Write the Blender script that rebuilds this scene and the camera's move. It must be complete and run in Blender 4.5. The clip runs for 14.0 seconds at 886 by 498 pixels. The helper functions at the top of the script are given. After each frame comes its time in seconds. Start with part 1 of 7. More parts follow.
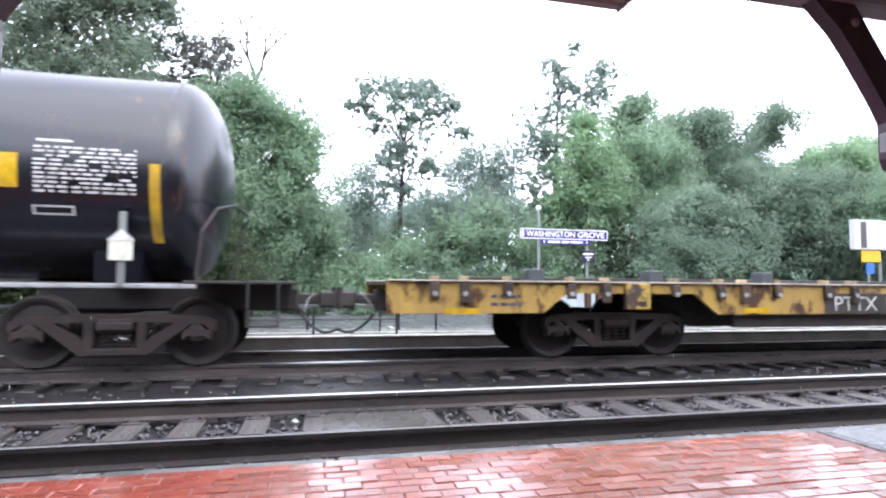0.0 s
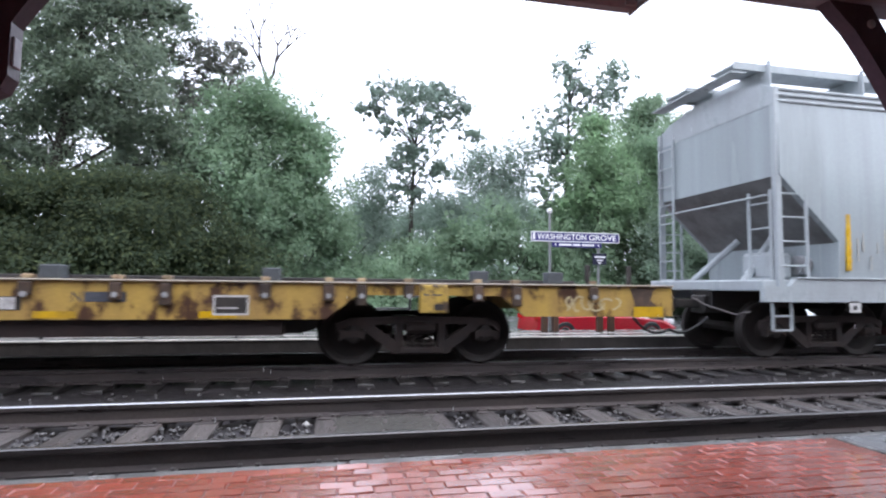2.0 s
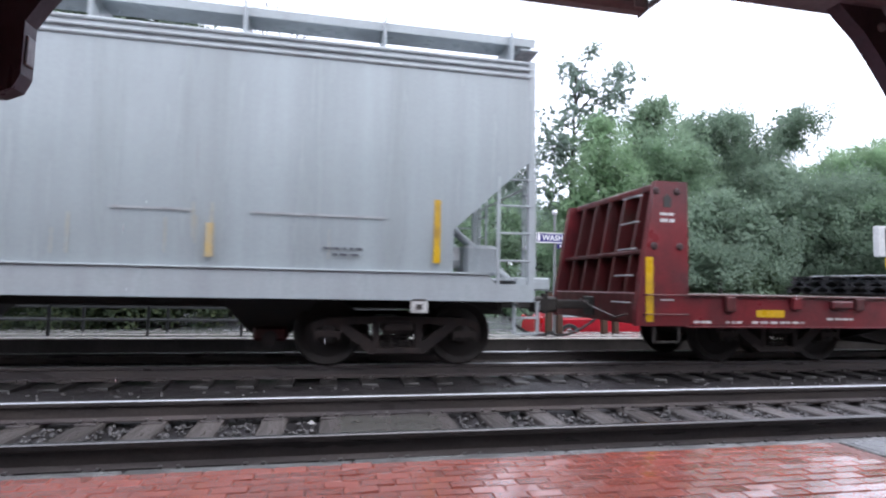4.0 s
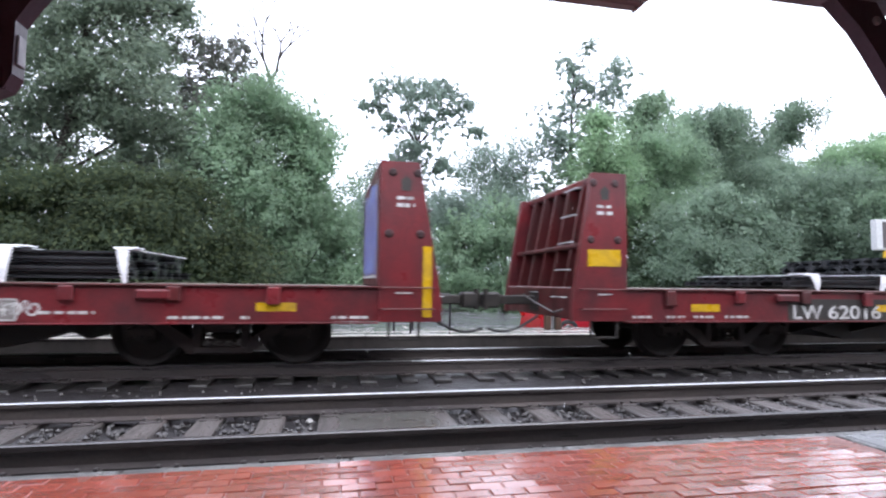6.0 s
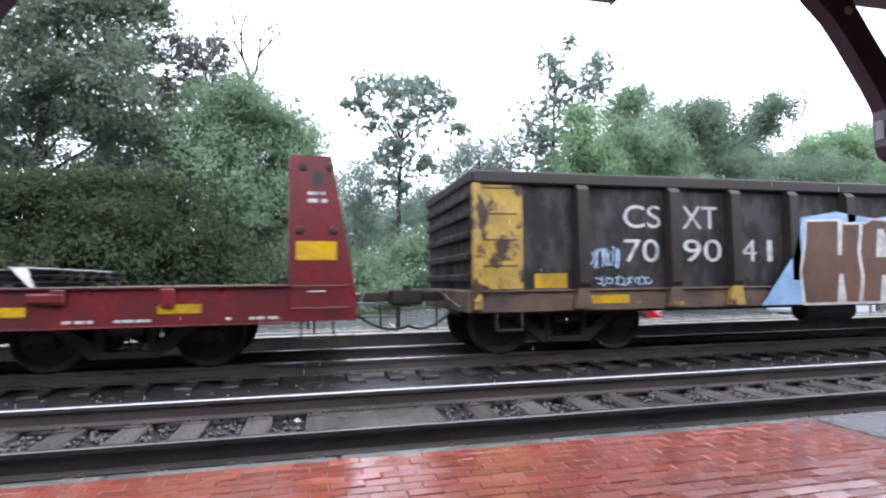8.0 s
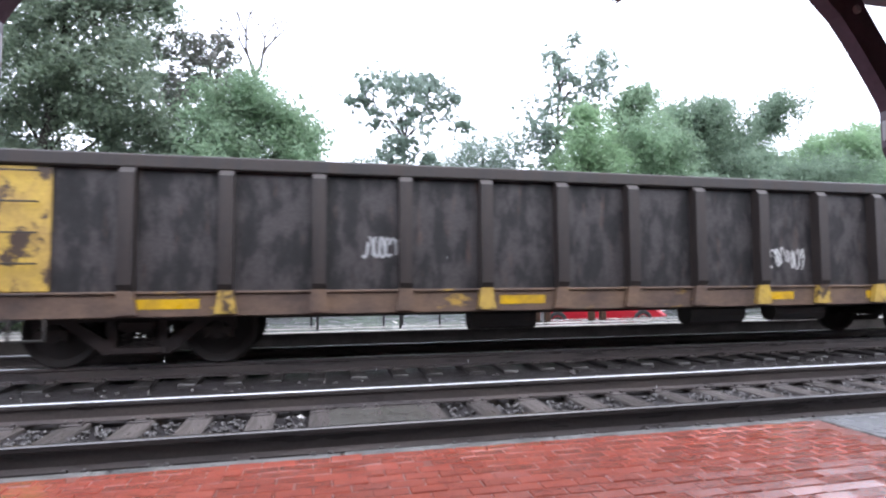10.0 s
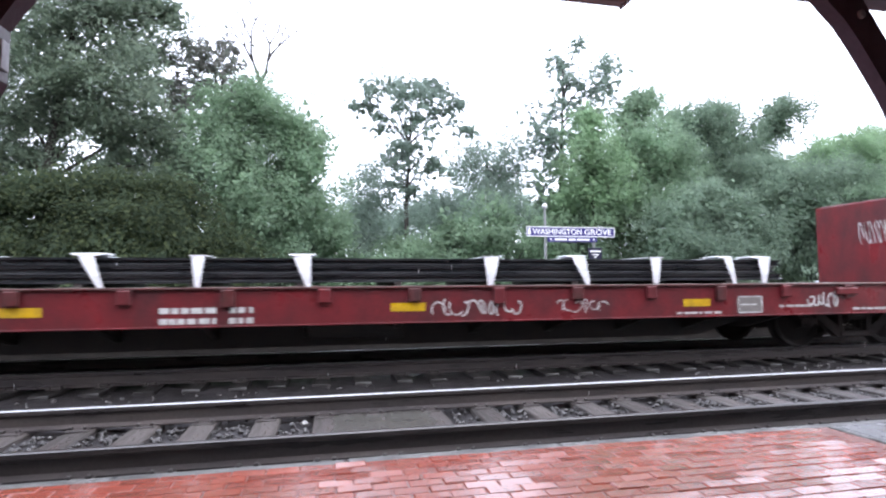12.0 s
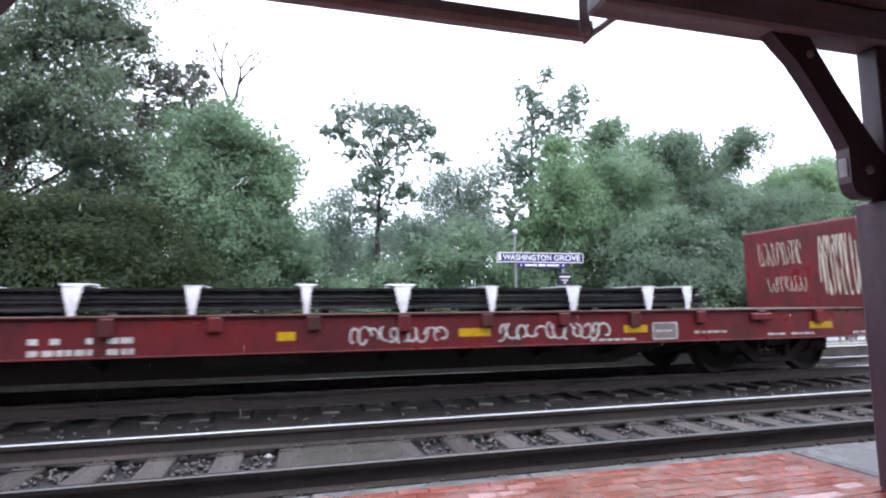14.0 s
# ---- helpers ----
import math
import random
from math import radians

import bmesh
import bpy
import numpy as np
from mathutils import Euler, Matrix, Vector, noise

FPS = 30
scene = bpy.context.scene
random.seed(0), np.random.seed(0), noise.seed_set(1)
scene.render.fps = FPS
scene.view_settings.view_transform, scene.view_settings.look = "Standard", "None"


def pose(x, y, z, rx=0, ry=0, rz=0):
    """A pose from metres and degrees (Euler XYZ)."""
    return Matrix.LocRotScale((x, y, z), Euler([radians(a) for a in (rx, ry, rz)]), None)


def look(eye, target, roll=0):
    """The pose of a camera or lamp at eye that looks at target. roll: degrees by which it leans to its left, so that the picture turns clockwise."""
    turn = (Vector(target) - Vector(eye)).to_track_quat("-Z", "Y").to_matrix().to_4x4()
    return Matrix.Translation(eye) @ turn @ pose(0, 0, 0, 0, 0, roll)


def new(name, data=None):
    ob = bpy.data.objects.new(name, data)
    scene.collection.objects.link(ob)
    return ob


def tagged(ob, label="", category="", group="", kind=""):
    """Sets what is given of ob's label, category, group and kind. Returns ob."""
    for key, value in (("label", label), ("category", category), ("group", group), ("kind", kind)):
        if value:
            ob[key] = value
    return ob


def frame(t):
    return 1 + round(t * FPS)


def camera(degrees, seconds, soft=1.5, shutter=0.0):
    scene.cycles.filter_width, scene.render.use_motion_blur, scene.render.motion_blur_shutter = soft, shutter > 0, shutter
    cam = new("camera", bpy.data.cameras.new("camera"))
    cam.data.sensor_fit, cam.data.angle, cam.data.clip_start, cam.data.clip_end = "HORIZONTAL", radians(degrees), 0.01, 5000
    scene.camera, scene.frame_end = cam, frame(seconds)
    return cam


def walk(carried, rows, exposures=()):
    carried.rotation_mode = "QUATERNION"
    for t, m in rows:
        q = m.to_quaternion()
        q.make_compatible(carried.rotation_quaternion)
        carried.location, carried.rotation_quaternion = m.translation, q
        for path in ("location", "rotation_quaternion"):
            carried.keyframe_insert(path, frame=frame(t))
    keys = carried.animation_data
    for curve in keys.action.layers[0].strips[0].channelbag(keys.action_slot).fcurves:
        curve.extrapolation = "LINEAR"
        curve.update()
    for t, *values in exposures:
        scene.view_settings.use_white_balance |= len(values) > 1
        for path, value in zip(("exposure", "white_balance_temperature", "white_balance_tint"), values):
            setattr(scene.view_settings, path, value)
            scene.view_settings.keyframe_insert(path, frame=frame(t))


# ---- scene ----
# ---- camera: hand-held under the platform canopy ----
cam = camera(77.46, 14.0, soft=2.15, shutter=0.12)
walk(cam, [
    (0, look((0.006, 0.005, 1.116), (2.287, 9.721, 1.748), 0.52)),
    (0.5, look((-0.002, 0.003, 1.128), (2.231, 9.730, 1.768), 0.84)),
    (1, look((0.001, 0.000, 1.126), (2.196, 9.734, 1.786), 0.64)),
    (1.5, look((-0.001, 0.002, 1.124), (2.144, 9.747, 1.788), 0.56)),
    (2, look((0.003, 0.001, 1.125), (2.093, 9.756, 1.801), 0.60)),
    (2.5, look((0.005, -0.006, 1.136), (2.070, 9.757, 1.786), 0.72)),
    (3, look((-0.009, 0.002, 1.123), (2.048, 9.764, 1.797), 0.79)),
    (3.5, look((-0.017, -0.002, 1.124), (2.008, 9.767, 1.813), 1.15)),
    (5.8, look((0.005, 0.003, 1.125), (1.975, 9.786, 1.762), 0.78)),
    (6, look((0.003, -0.002, 1.128), (2.042, 9.768, 1.754), 0.65)),
    (6.5, look((0.008, -0.002, 1.126), (2.161, 9.744, 1.740), 0.54)),
    (7, look((0.007, -0.003, 1.128), (2.223, 9.730, 1.726), 0.07)),
    (7.5, look((0.011, 0.000, 1.124), (2.276, 9.723, 1.702), -0.33)),
    (8, look((0.015, -0.001, 1.117), (2.306, 9.716, 1.688), -0.68)),
    (10.5, look((0.006, 0.001, 1.117), (2.220, 9.738, 1.644), -0.17)),
    (11, look((0.011, -0.002, 1.119), (2.193, 9.742, 1.654), -0.18)),
    (11.5, look((0.005, -0.005, 1.129), (2.171, 9.740, 1.703), -0.30)),
    (12, look((0.010, 0.001, 1.125), (2.171, 9.745, 1.741), -0.35)),
    (12.5, look((0.005, -0.004, 1.123), (2.174, 9.735, 1.790), -0.27)),
    (13, look((0.005, -0.006, 1.129), (2.195, 9.725, 1.846), -0.32)),
    (13.5, look((0.023, -0.002, 1.156), (2.379, 9.676, 2.045), -0.49)),
    (14, look((0.035, 0.008, 1.150), (2.687, 9.592, 2.207), -0.55)),
], [(0.0, 1.36), (0.5, 1.21), (1.0, 1.11), (1.5, 0.96), (2.0, 0.76), (2.5, 0.46), (3.0, 0.41), (3.7, 0.56), (5.8, 0.91), (6.5, 0.96), (7.5, 1.01), (8.2, 0.91), (10.3, 1.26), (11.0, 1.36), (11.5, 1.21), (12.0, 1.01), (13.0, 0.96), (14.0, 0.76)])

# ---- world and sun: an overcast, rainy day ----
world = bpy.data.worlds.new("overcast_sky")
scene.world = world
world.use_nodes = True
wn, wl = world.node_tree.nodes, world.node_tree.links
wn.clear()
sky = wn.new("ShaderNodeTexSky")
sky.sky_type = "NISHITA"
sky.sun_disc = False
sky.sun_elevation, sky.sun_rotation = radians(52), radians(150)
sky.air_density, sky.dust_density = 1.0, 4.0
grey = wn.new("ShaderNodeHueSaturation")
grey.inputs["Saturation"].default_value = 0.12
cloud = wn.new("ShaderNodeMixRGB")
cloud.inputs[0].default_value = 0.7
cloud.inputs[2].default_value = (12.9, 13.7, 16.9, 1)
back = wn.new("ShaderNodeBackground")
back.inputs[1].default_value = 0.14
wout = wn.new("ShaderNodeOutputWorld")
wl.new(sky.outputs[0], grey.inputs["Color"])
wl.new(grey.outputs[0], cloud.inputs[1])
wl.new(cloud.outputs[0], back.inputs[0])
wl.new(back.outputs[0], wout.inputs[0])
sun = new("sun", bpy.data.lights.new("sun", "SUN"))
sun.data.energy, sun.data.angle, sun.data.color = 0.6, radians(70), (1.0, 0.97, 0.93)
sun.matrix_world = look((0, 0, 40), (-9, 16, 0))

# ---- small builders ----
class Solid:
    """Gathers simple solids into one mesh."""

    def __init__(self):
        self.v, self.f = [], []

    def add(self, vs, fs):
        n = len(self.v)
        self.v += [tuple(p) for p in vs]
        self.f += [tuple(i + n for i in q) for q in fs]
        return self

    def box(self, x0, x1, y0, y1, z0, z1):
        vs = [(x, y, z) for x in (x0, x1) for y in (y0, y1) for z in (z0, z1)]
        return self.add(vs, [(0, 1, 3, 2), (4, 6, 7, 5), (0, 4, 5, 1), (2, 3, 7, 6), (0, 2, 6, 4), (1, 5, 7, 3)])

    def cbox(self, x0, x1, y0, y1, z0, z1, b=0.01):
        """A box with chamfered edges."""
        lo, hi = (x0, y0, z0), (x1, y1, z1)
        vs, ix = [], {}
        for s in [(a, c, d) for a in (0, 1) for c in (0, 1) for d in (0, 1)]:
            for k in range(3):
                p = []
                for i in range(3):
                    e = hi[i] if s[i] else lo[i]
                    p.append(e if i == k else e + (-b if s[i] else b))
                ix[s, k] = len(vs)
                vs.append(p)
        fs = []
        for k in range(3):
            i, j = [q for q in range(3) if q != k]
            for e in (0, 1):
                ring = []
                for a, c in ((0, 0), (1, 0), (1, 1), (0, 1)):
                    s = [0, 0, 0]
                    s[k], s[i], s[j] = e, a, c
                    ring.append(ix[tuple(s), k])
                fs.append(ring)
            for a in (0, 1):
                for c in (0, 1):
                    s0, s1 = [0, 0, 0], [0, 0, 0]
                    s0[k], s1[k] = 0, 1
                    s0[i] = s1[i] = a
                    s0[j] = s1[j] = c
                    s0, s1 = tuple(s0), tuple(s1)
                    fs.append((ix[s0, i], ix[s1, i], ix[s1, j], ix[s0, j]))
        for s in [(a, c, d) for a in (0, 1) for c in (0, 1) for d in (0, 1)]:
            fs.append((ix[s, 0], ix[s, 1], ix[s, 2]))
        return self.add(vs, fs)

    def prism(self, poly, y0, y1):
        """A polygon in x and z, pushed along y."""
        n = len(poly)
        vs = [(x, y0, z) for x, z in poly] + [(x, y1, z) for x, z in poly]
        fs = [tuple(range(n)), tuple(range(2 * n - 1, n - 1, -1))]
        fs += [(i, i + n, (i + 1) % n + n, (i + 1) % n) for i in range(n)]
        return self.add(vs, fs)

    def prism_x(self, poly, x0, x1):
        """A polygon in y and z, pushed along x."""
        n = len(poly)
        vs = [(x0, y, z) for y, z in poly] + [(x1, y, z) for y, z in poly]
        fs = [tuple(range(n)), tuple(range(2 * n - 1, n - 1, -1))]
        fs += [(i, i + n, (i + 1) % n + n, (i + 1) % n) for i in range(n)]
        return self.add(vs, fs)

    def prism_z(self, poly, z0, z1):
        n = len(poly)
        vs = [(x, y, z0) for x, y in poly] + [(x, y, z1) for x, y in poly]
        fs = [tuple(range(n)), tuple(range(2 * n - 1, n - 1, -1))]
        fs += [(i, i + n, (i + 1) % n + n, (i + 1) % n) for i in range(n)]
        return self.add(vs, fs)

    def tube(self, pts, radii, n=8, caps=True):
        """A round bar along points; radii is one number or one a point."""
        pts = [Vector(p) for p in pts]
        if not hasattr(radii, "__len__"):
            radii = [radii] * len(pts)
        vs, fs = [], []
        d0 = (pts[1] - pts[0]).normalized()
        side = d0.orthogonal().normalized()
        for i, p in enumerate(pts):
            d = (pts[min(i + 1, len(pts) - 1)] - pts[max(i - 1, 0)]).normalized()
            side = (side - d * side.dot(d)).normalized()
            up = d.cross(side)
            for k in range(n):
                a = 2 * math.pi * k / n
                vs.append(p + radii[i] * (side * math.cos(a) + up * math.sin(a)))
        for i in range(len(pts) - 1):
            for k in range(n):
                fs.append((i * n + k, i * n + (k + 1) % n, (i + 1) * n + (k + 1) % n, (i + 1) * n + k))
        if caps:
            fs += [tuple(range(n - 1, -1, -1)), tuple(range((len(pts) - 1) * n, len(pts) * n))]
        return self.add(vs, fs)

    def lathe_y(self, prof, cx, cz, n=24):
        """A profile of (y, radius) turned round an axis along y at (cx, cz)."""
        vs, fs = [], []
        for y, r in prof:
            for k in range(n):
                a = 2 * math.pi * k / n
                vs.append((cx + r * math.cos(a), y, cz + r * math.sin(a)))
        for i in range(len(prof) - 1):
            for k in range(n):
                fs.append((i * n + k, i * n + (k + 1) % n, (i + 1) * n + (k + 1) % n, (i + 1) * n + k))
        return self.add(vs, fs)

    def loft_x(self, rings):
        """Rings of (x, y, z), all of one length, joined one to the next and closed at both ends."""
        n = len(rings[0])
        vs = [p for ring in rings for p in ring]
        fs = []
        for i in range(len(rings) - 1):
            for k in range(n):
                fs.append((i * n + k, i * n + (k + 1) % n, (i + 1) * n + (k + 1) % n, (i + 1) * n + k))
        fs += [tuple(range(n - 1, -1, -1)), tuple(range((len(rings) - 1) * n, len(rings) * n))]
        return self.add(vs, fs)

    def mesh(self, name, smooth=0):
        me = bpy.data.meshes.new(name)
        bm = bmesh.new()
        vs = [bm.verts.new(p) for p in self.v]
        for q in self.f:
            try:
                bm.faces.new([vs[i] for i in q])
            except ValueError:
                pass
        bmesh.ops.recalc_face_normals(bm, faces=bm.faces)
        if smooth:
            for f in bm.faces:
                f.smooth = True
            lim = radians(smooth)
            for e in bm.edges:
                if len(e.link_faces) == 2 and e.calc_face_angle(0) > lim:
                    e.smooth = False
        bm.to_mesh(me)
        bm.free()
        return me


def part(name, solid, material, parent, label="", smooth=0):
    """One mesh object under a thing or a part."""
    me = solid.mesh(name, smooth) if isinstance(solid, Solid) else solid
    ob = new(name, me)
    if not me.materials:
        me.materials.append(material)
    ob.parent = parent
    return tagged(ob, label)


def thing(name, label, category, m=None, group=""):
    ob = new(name)
    ob.empty_display_size = 0.2
    if m is not None:
        ob.matrix_basis = m
    return tagged(ob, label, category, group)


def structure(name, solid, material, label, smooth=0):
    me = solid.mesh(name, smooth) if isinstance(solid, Solid) else solid
    ob = new(name, me)
    if not me.materials:
        me.materials.append(material)
    return tagged(ob, label, name.replace("_", " "), kind="structure")


def raw_mesh(name, verts, faces, material):
    """A large mesh from arrays: verts (n, 3), faces (m, 3 or 4)."""
    me = bpy.data.meshes.new(name)
    k = faces.shape[1]
    me.vertices.add(len(verts))
    me.vertices.foreach_set("co", np.ascontiguousarray(verts, dtype=np.float32).ravel())
    me.loops.add(faces.size)
    me.loops.foreach_set("vertex_index", np.ascontiguousarray(faces, dtype=np.int32).ravel())
    me.polygons.add(len(faces))
    me.polygons.foreach_set("loop_start", np.arange(0, faces.size, k, dtype=np.int32))
    me.polygons.foreach_set("loop_total", np.full(len(faces), k, dtype=np.int32))
    me.update(calc_edges=True)
    me.materials.append(material)
    return me


def lettering(text, x, z, width, height, y, material, parent, name="lettering", bold=0.0):
    """Flat raised letters on a side that faces -y, their lower left corner at (x, z); each word is a part."""
    words = text.split()
    if len(words) > 1:
        share = [sum({"1": 0.36, "W": 0.9}.get(ch, 0.62) for ch in word) for word in words]
        unit = width / (sum(share) + 0.3 * (len(words) - 1))
        for word, k in zip(words, share):
            lettering(word, x, z, k * unit, height, y, material, parent, name, bold)
            x += (k + 0.3) * unit
        return None
    cu = bpy.data.curves.new(name, "FONT")
    cu.body, cu.size, cu.extrude, cu.offset = text, 1.0, 0.0, bold
    tmp = bpy.data.objects.new("tmp", cu)
    scene.collection.objects.link(tmp)
    me = bpy.data.meshes.new_from_object(tmp.evaluated_get(bpy.context.evaluated_depsgraph_get()))
    bpy.data.objects.remove(tmp)
    co = np.empty(len(me.vertices) * 3, dtype=np.float32)
    me.vertices.foreach_get("co", co)
    co = co.reshape(-1, 3)
    lo, hi = co.min(0), co.max(0)
    out = np.empty_like(co)
    out[:, 0] = x + (co[:, 0] - lo[0]) / (hi[0] - lo[0]) * width
    out[:, 1] = y
    out[:, 2] = z + (co[:, 1] - lo[1]) / (hi[1] - lo[1]) * height
    me.vertices.foreach_set("co", out.ravel())
    me.update()
    me.materials.clear()
    return part(name, me, material, parent)


# ---- materials ----
def nodes_of(name):
    ma = bpy.data.materials.new(name)
    ma.use_nodes = True
    nt = ma.node_tree
    return ma, nt, nt.nodes["Principled BSDF"]


def noise_node(nt, scale, stretch=(1, 1, 1), detail=4.0, rough=0.6, kind="Object"):
    co = nt.nodes.new("ShaderNodeTexCoord")
    mp = nt.nodes.new("ShaderNodeMapping")
    mp.inputs["Scale"].default_value = stretch
    no = nt.nodes.new("ShaderNodeTexNoise")
    no.inputs["Scale"].default_value, no.inputs["Detail"].default_value, no.inputs["Roughness"].default_value = scale, detail, rough
    nt.links.new(co.outputs[kind], mp.inputs[0])
    nt.links.new(mp.outputs[0], no.inputs["Vector"])
    return no


def ramp_node(nt, source, stops):
    ra = nt.nodes.new("ShaderNodeValToRGB")
    els = ra.color_ramp.elements
    while len(els) < len(stops):
        els.new(0.5)
    for e, (at, col) in zip(els, stops):
        e.position = at
        e.color = (col[0], col[1], col[2], 1) if hasattr(col, "__len__") else (col, col, col, 1)
    nt.links.new(source, ra.inputs[0])
    return ra


def mix_node(nt, fac, a, b, mode="MIX"):
    mi = nt.nodes.new("ShaderNodeMixRGB")
    mi.blend_type = mode
    for i, val in enumerate((fac, a, b)):
        if hasattr(val, "is_output"):
            nt.links.new(val, mi.inputs[i])
        elif hasattr(val, "__len__"):
            mi.inputs[i].default_value = (val[0], val[1], val[2], 1)
        else:
            mi.inputs[i].default_value = val if i == 0 else (val, val, val, 1)
    return mi


def bump_node(nt, bsdf, height, strength, dist=0.01):
    bu = nt.nodes.new("ShaderNodeBump")
    bu.inputs["Strength"].default_value, bu.inputs["Distance"].default_value = strength, dist
    nt.links.new(height, bu.inputs["Height"])
    nt.links.new(bu.outputs[0], bsdf.inputs["Normal"])
    return bu


def surface(name, color, dark, rough=0.5, metal=0.0, big=1.5, fine=30.0, streak=(1, 1, 1), amount=(0.35, 0.7), bump=0.15,
            rough_var=0.15, rust=None, rust_at=(0.6, 0.72), rust_scale=2.0, rust_stretch=(1, 1, 1), by_object=0.0, spec=0.5, coat=0.0, grain=0.15):
    """A worn surface: colour and its darker shade mixed by a broad stretched noise and a fine grain, rust or other stain on top."""
    ma, nt, b = nodes_of(name)
    n1 = noise_node(nt, big, streak)
    n2 = noise_node(nt, fine, (1, 1, 1), 3.0)
    r1 = ramp_node(nt, n1.outputs["Fac"], [(amount[0], 0.0), (amount[1], 1.0)])
    col = mix_node(nt, r1.outputs[0], color, dark)
    gr = ramp_node(nt, n2.outputs["Fac"], [(0.3, 1.0 - grain), (0.7, 1.0 + grain * 0.8)])
    col2 = mix_node(nt, 1.0, col.outputs[0], gr.outputs[0], "MULTIPLY")
    out = col2.outputs[0]
    if rust:
        n3 = noise_node(nt, rust_scale, rust_stretch, 6.0, 0.65)
        r3 = ramp_node(nt, n3.outputs["Fac"], [(rust_at[0], 0.0), (rust_at[1], 1.0)])
        out = mix_node(nt, r3.outputs[0], out, rust).outputs[0]
    if by_object:
        oi = nt.nodes.new("ShaderNodeObjectInfo")
        rr = ramp_node(nt, oi.outputs["Random"], [(0.0, 1.0 - by_object), (1.0, 1.0 + by_object)])
        out = mix_node(nt, 1.0, out, rr.outputs[0], "MULTIPLY").outputs[0]
    nt.links.new(out, b.inputs["Base Color"])
    rn = ramp_node(nt, n1.outputs["Fac"], [(0.3, max(0.03, rough - rough_var)), (0.75, min(1.0, rough + rough_var))])
    nt.links.new(rn.outputs[0], b.inputs["Roughness"])
    b.inputs["Metallic"].default_value = metal
    b.inputs["Specular IOR Level"].default_value = spec
    b.inputs["Coat Weight"].default_value, b.inputs["Coat Roughness"].default_value = coat, 0.12
    if bump:
        bump_node(nt, b, n2.outputs["Fac"], bump)
    return ma


def plain(name, color, rough=0.5, metal=0.0):
    ma, nt, b = nodes_of(name)
    n = noise_node(nt, 18.0)
    r = ramp_node(nt, n.outputs["Fac"], [(0.3, 0.8), (0.7, 1.1)])
    nt.links.new(mix_node(nt, 1.0, color, r.outputs[0], "MULTIPLY").outputs[0], b.inputs["Base Color"])
    b.inputs["Roughness"].default_value, b.inputs["Metallic"].default_value = rough, metal
    return ma


MAT_TANK = surface("black_tank_paint", (0.005, 0.006, 0.010), (0.010, 0.012, 0.017), 0.24, 0, 1.2, 25, (1, 1, 0.35), (0.4, 0.75), 0.01, 0.06, spec=0.7, coat=0.0,
                   rust=(0.10, 0.042, 0.026), rust_at=(0.62, 0.78), rust_scale=2.2, rust_stretch=(2.6, 2.6, 0.25))
MAT_BLACK = surface("grimy_black_steel", (0.016, 0.015, 0.015), (0.04, 0.033, 0.028), 0.55, 0, 3, 40, bump=0.3)
MAT_TRUCK = surface("rusty_brown_bogie_steel", (0.015, 0.011, 0.011), (0.046, 0.031, 0.027), 0.75, 0, 4, 35, bump=0.4)
MAT_WHEEL = surface("brown_wheel_steel", (0.014, 0.011, 0.010), (0.026, 0.02, 0.018), 0.75, 0.0, 5, 40, bump=0.2)
MAT_TREAD = surface("bright_worn_steel", (0.45, 0.44, 0.43), (0.25, 0.24, 0.23), 0.25, 1.0, 6, 40, bump=0.05)
MAT_YELLOW = surface("faded_yellow_paint", (0.44, 0.29, 0.075), (0.30, 0.185, 0.06), 0.42, 0, 1.8, 30, (1.4, 1, 0.4), (0.38, 0.68), 0.15,
                     rust=(0.06, 0.028, 0.016), rust_at=(0.5, 0.6), rust_scale=2.8, rust_stretch=(1.2, 1, 0.7))
MAT_GREY = surface("pale_grey_hopper_paint", (0.345, 0.39, 0.405), (0.26, 0.29, 0.30), 0.24, 0, 0.8, 22, (3, 3, 0.16), (0.3, 0.72), 0.01, grain=0.04,
                   rust=(0.30, 0.27, 0.24), rust_at=(0.66, 0.9), rust_scale=2.6, rust_stretch=(4, 4, 0.16))
MAT_SILL = surface("pale_grey_sill_paint", (0.37, 0.41, 0.425), (0.31, 0.335, 0.35), 0.35, 0, 1.5, 24, (2, 2, 0.6), bump=0.03, grain=0.06)
# Wheel splash, plus the dark of the overhung underside as colour.
MAT_SLOPE = surface("splashed_slope_sheet_shade_tint", (0.14, 0.14, 0.14), (0.08, 0.078, 0.075), 0.5, 0, 2, 26, bump=0.1)
MAT_RED = surface("red_oxide_paint", (0.182, 0.022, 0.027), (0.074, 0.014, 0.017), 0.38, 0, 1.3, 28, (1.2, 2, 1.0), (0.3, 0.66), 0.12,
                  rust=(0.06, 0.024, 0.018), rust_at=(0.62, 0.8), rust_scale=2.6, rust_stretch=(1.5, 1.5, 0.5))
MAT_REDDARK = surface("dull_red_paint", (0.10, 0.014, 0.015), (0.05, 0.011, 0.011), 0.5, 0, 1.8, 28, (2, 2, 0.5), (0.3, 0.7), 0.15,
                      rust=(0.05, 0.022, 0.017), rust_at=(0.56, 0.72), rust_scale=3.0)
MAT_LUG = surface("grimy_dark_red_casting", (0.045, 0.012, 0.013), (0.022, 0.010, 0.010), 0.55, 0, 3.0, 28)
MAT_DECK = surface("wet_deck_planks", (0.16, 0.12, 0.10), (0.08, 0.06, 0.05), 0.3, 0, 2.0, 30, (1, 3, 1), bump=0.2)
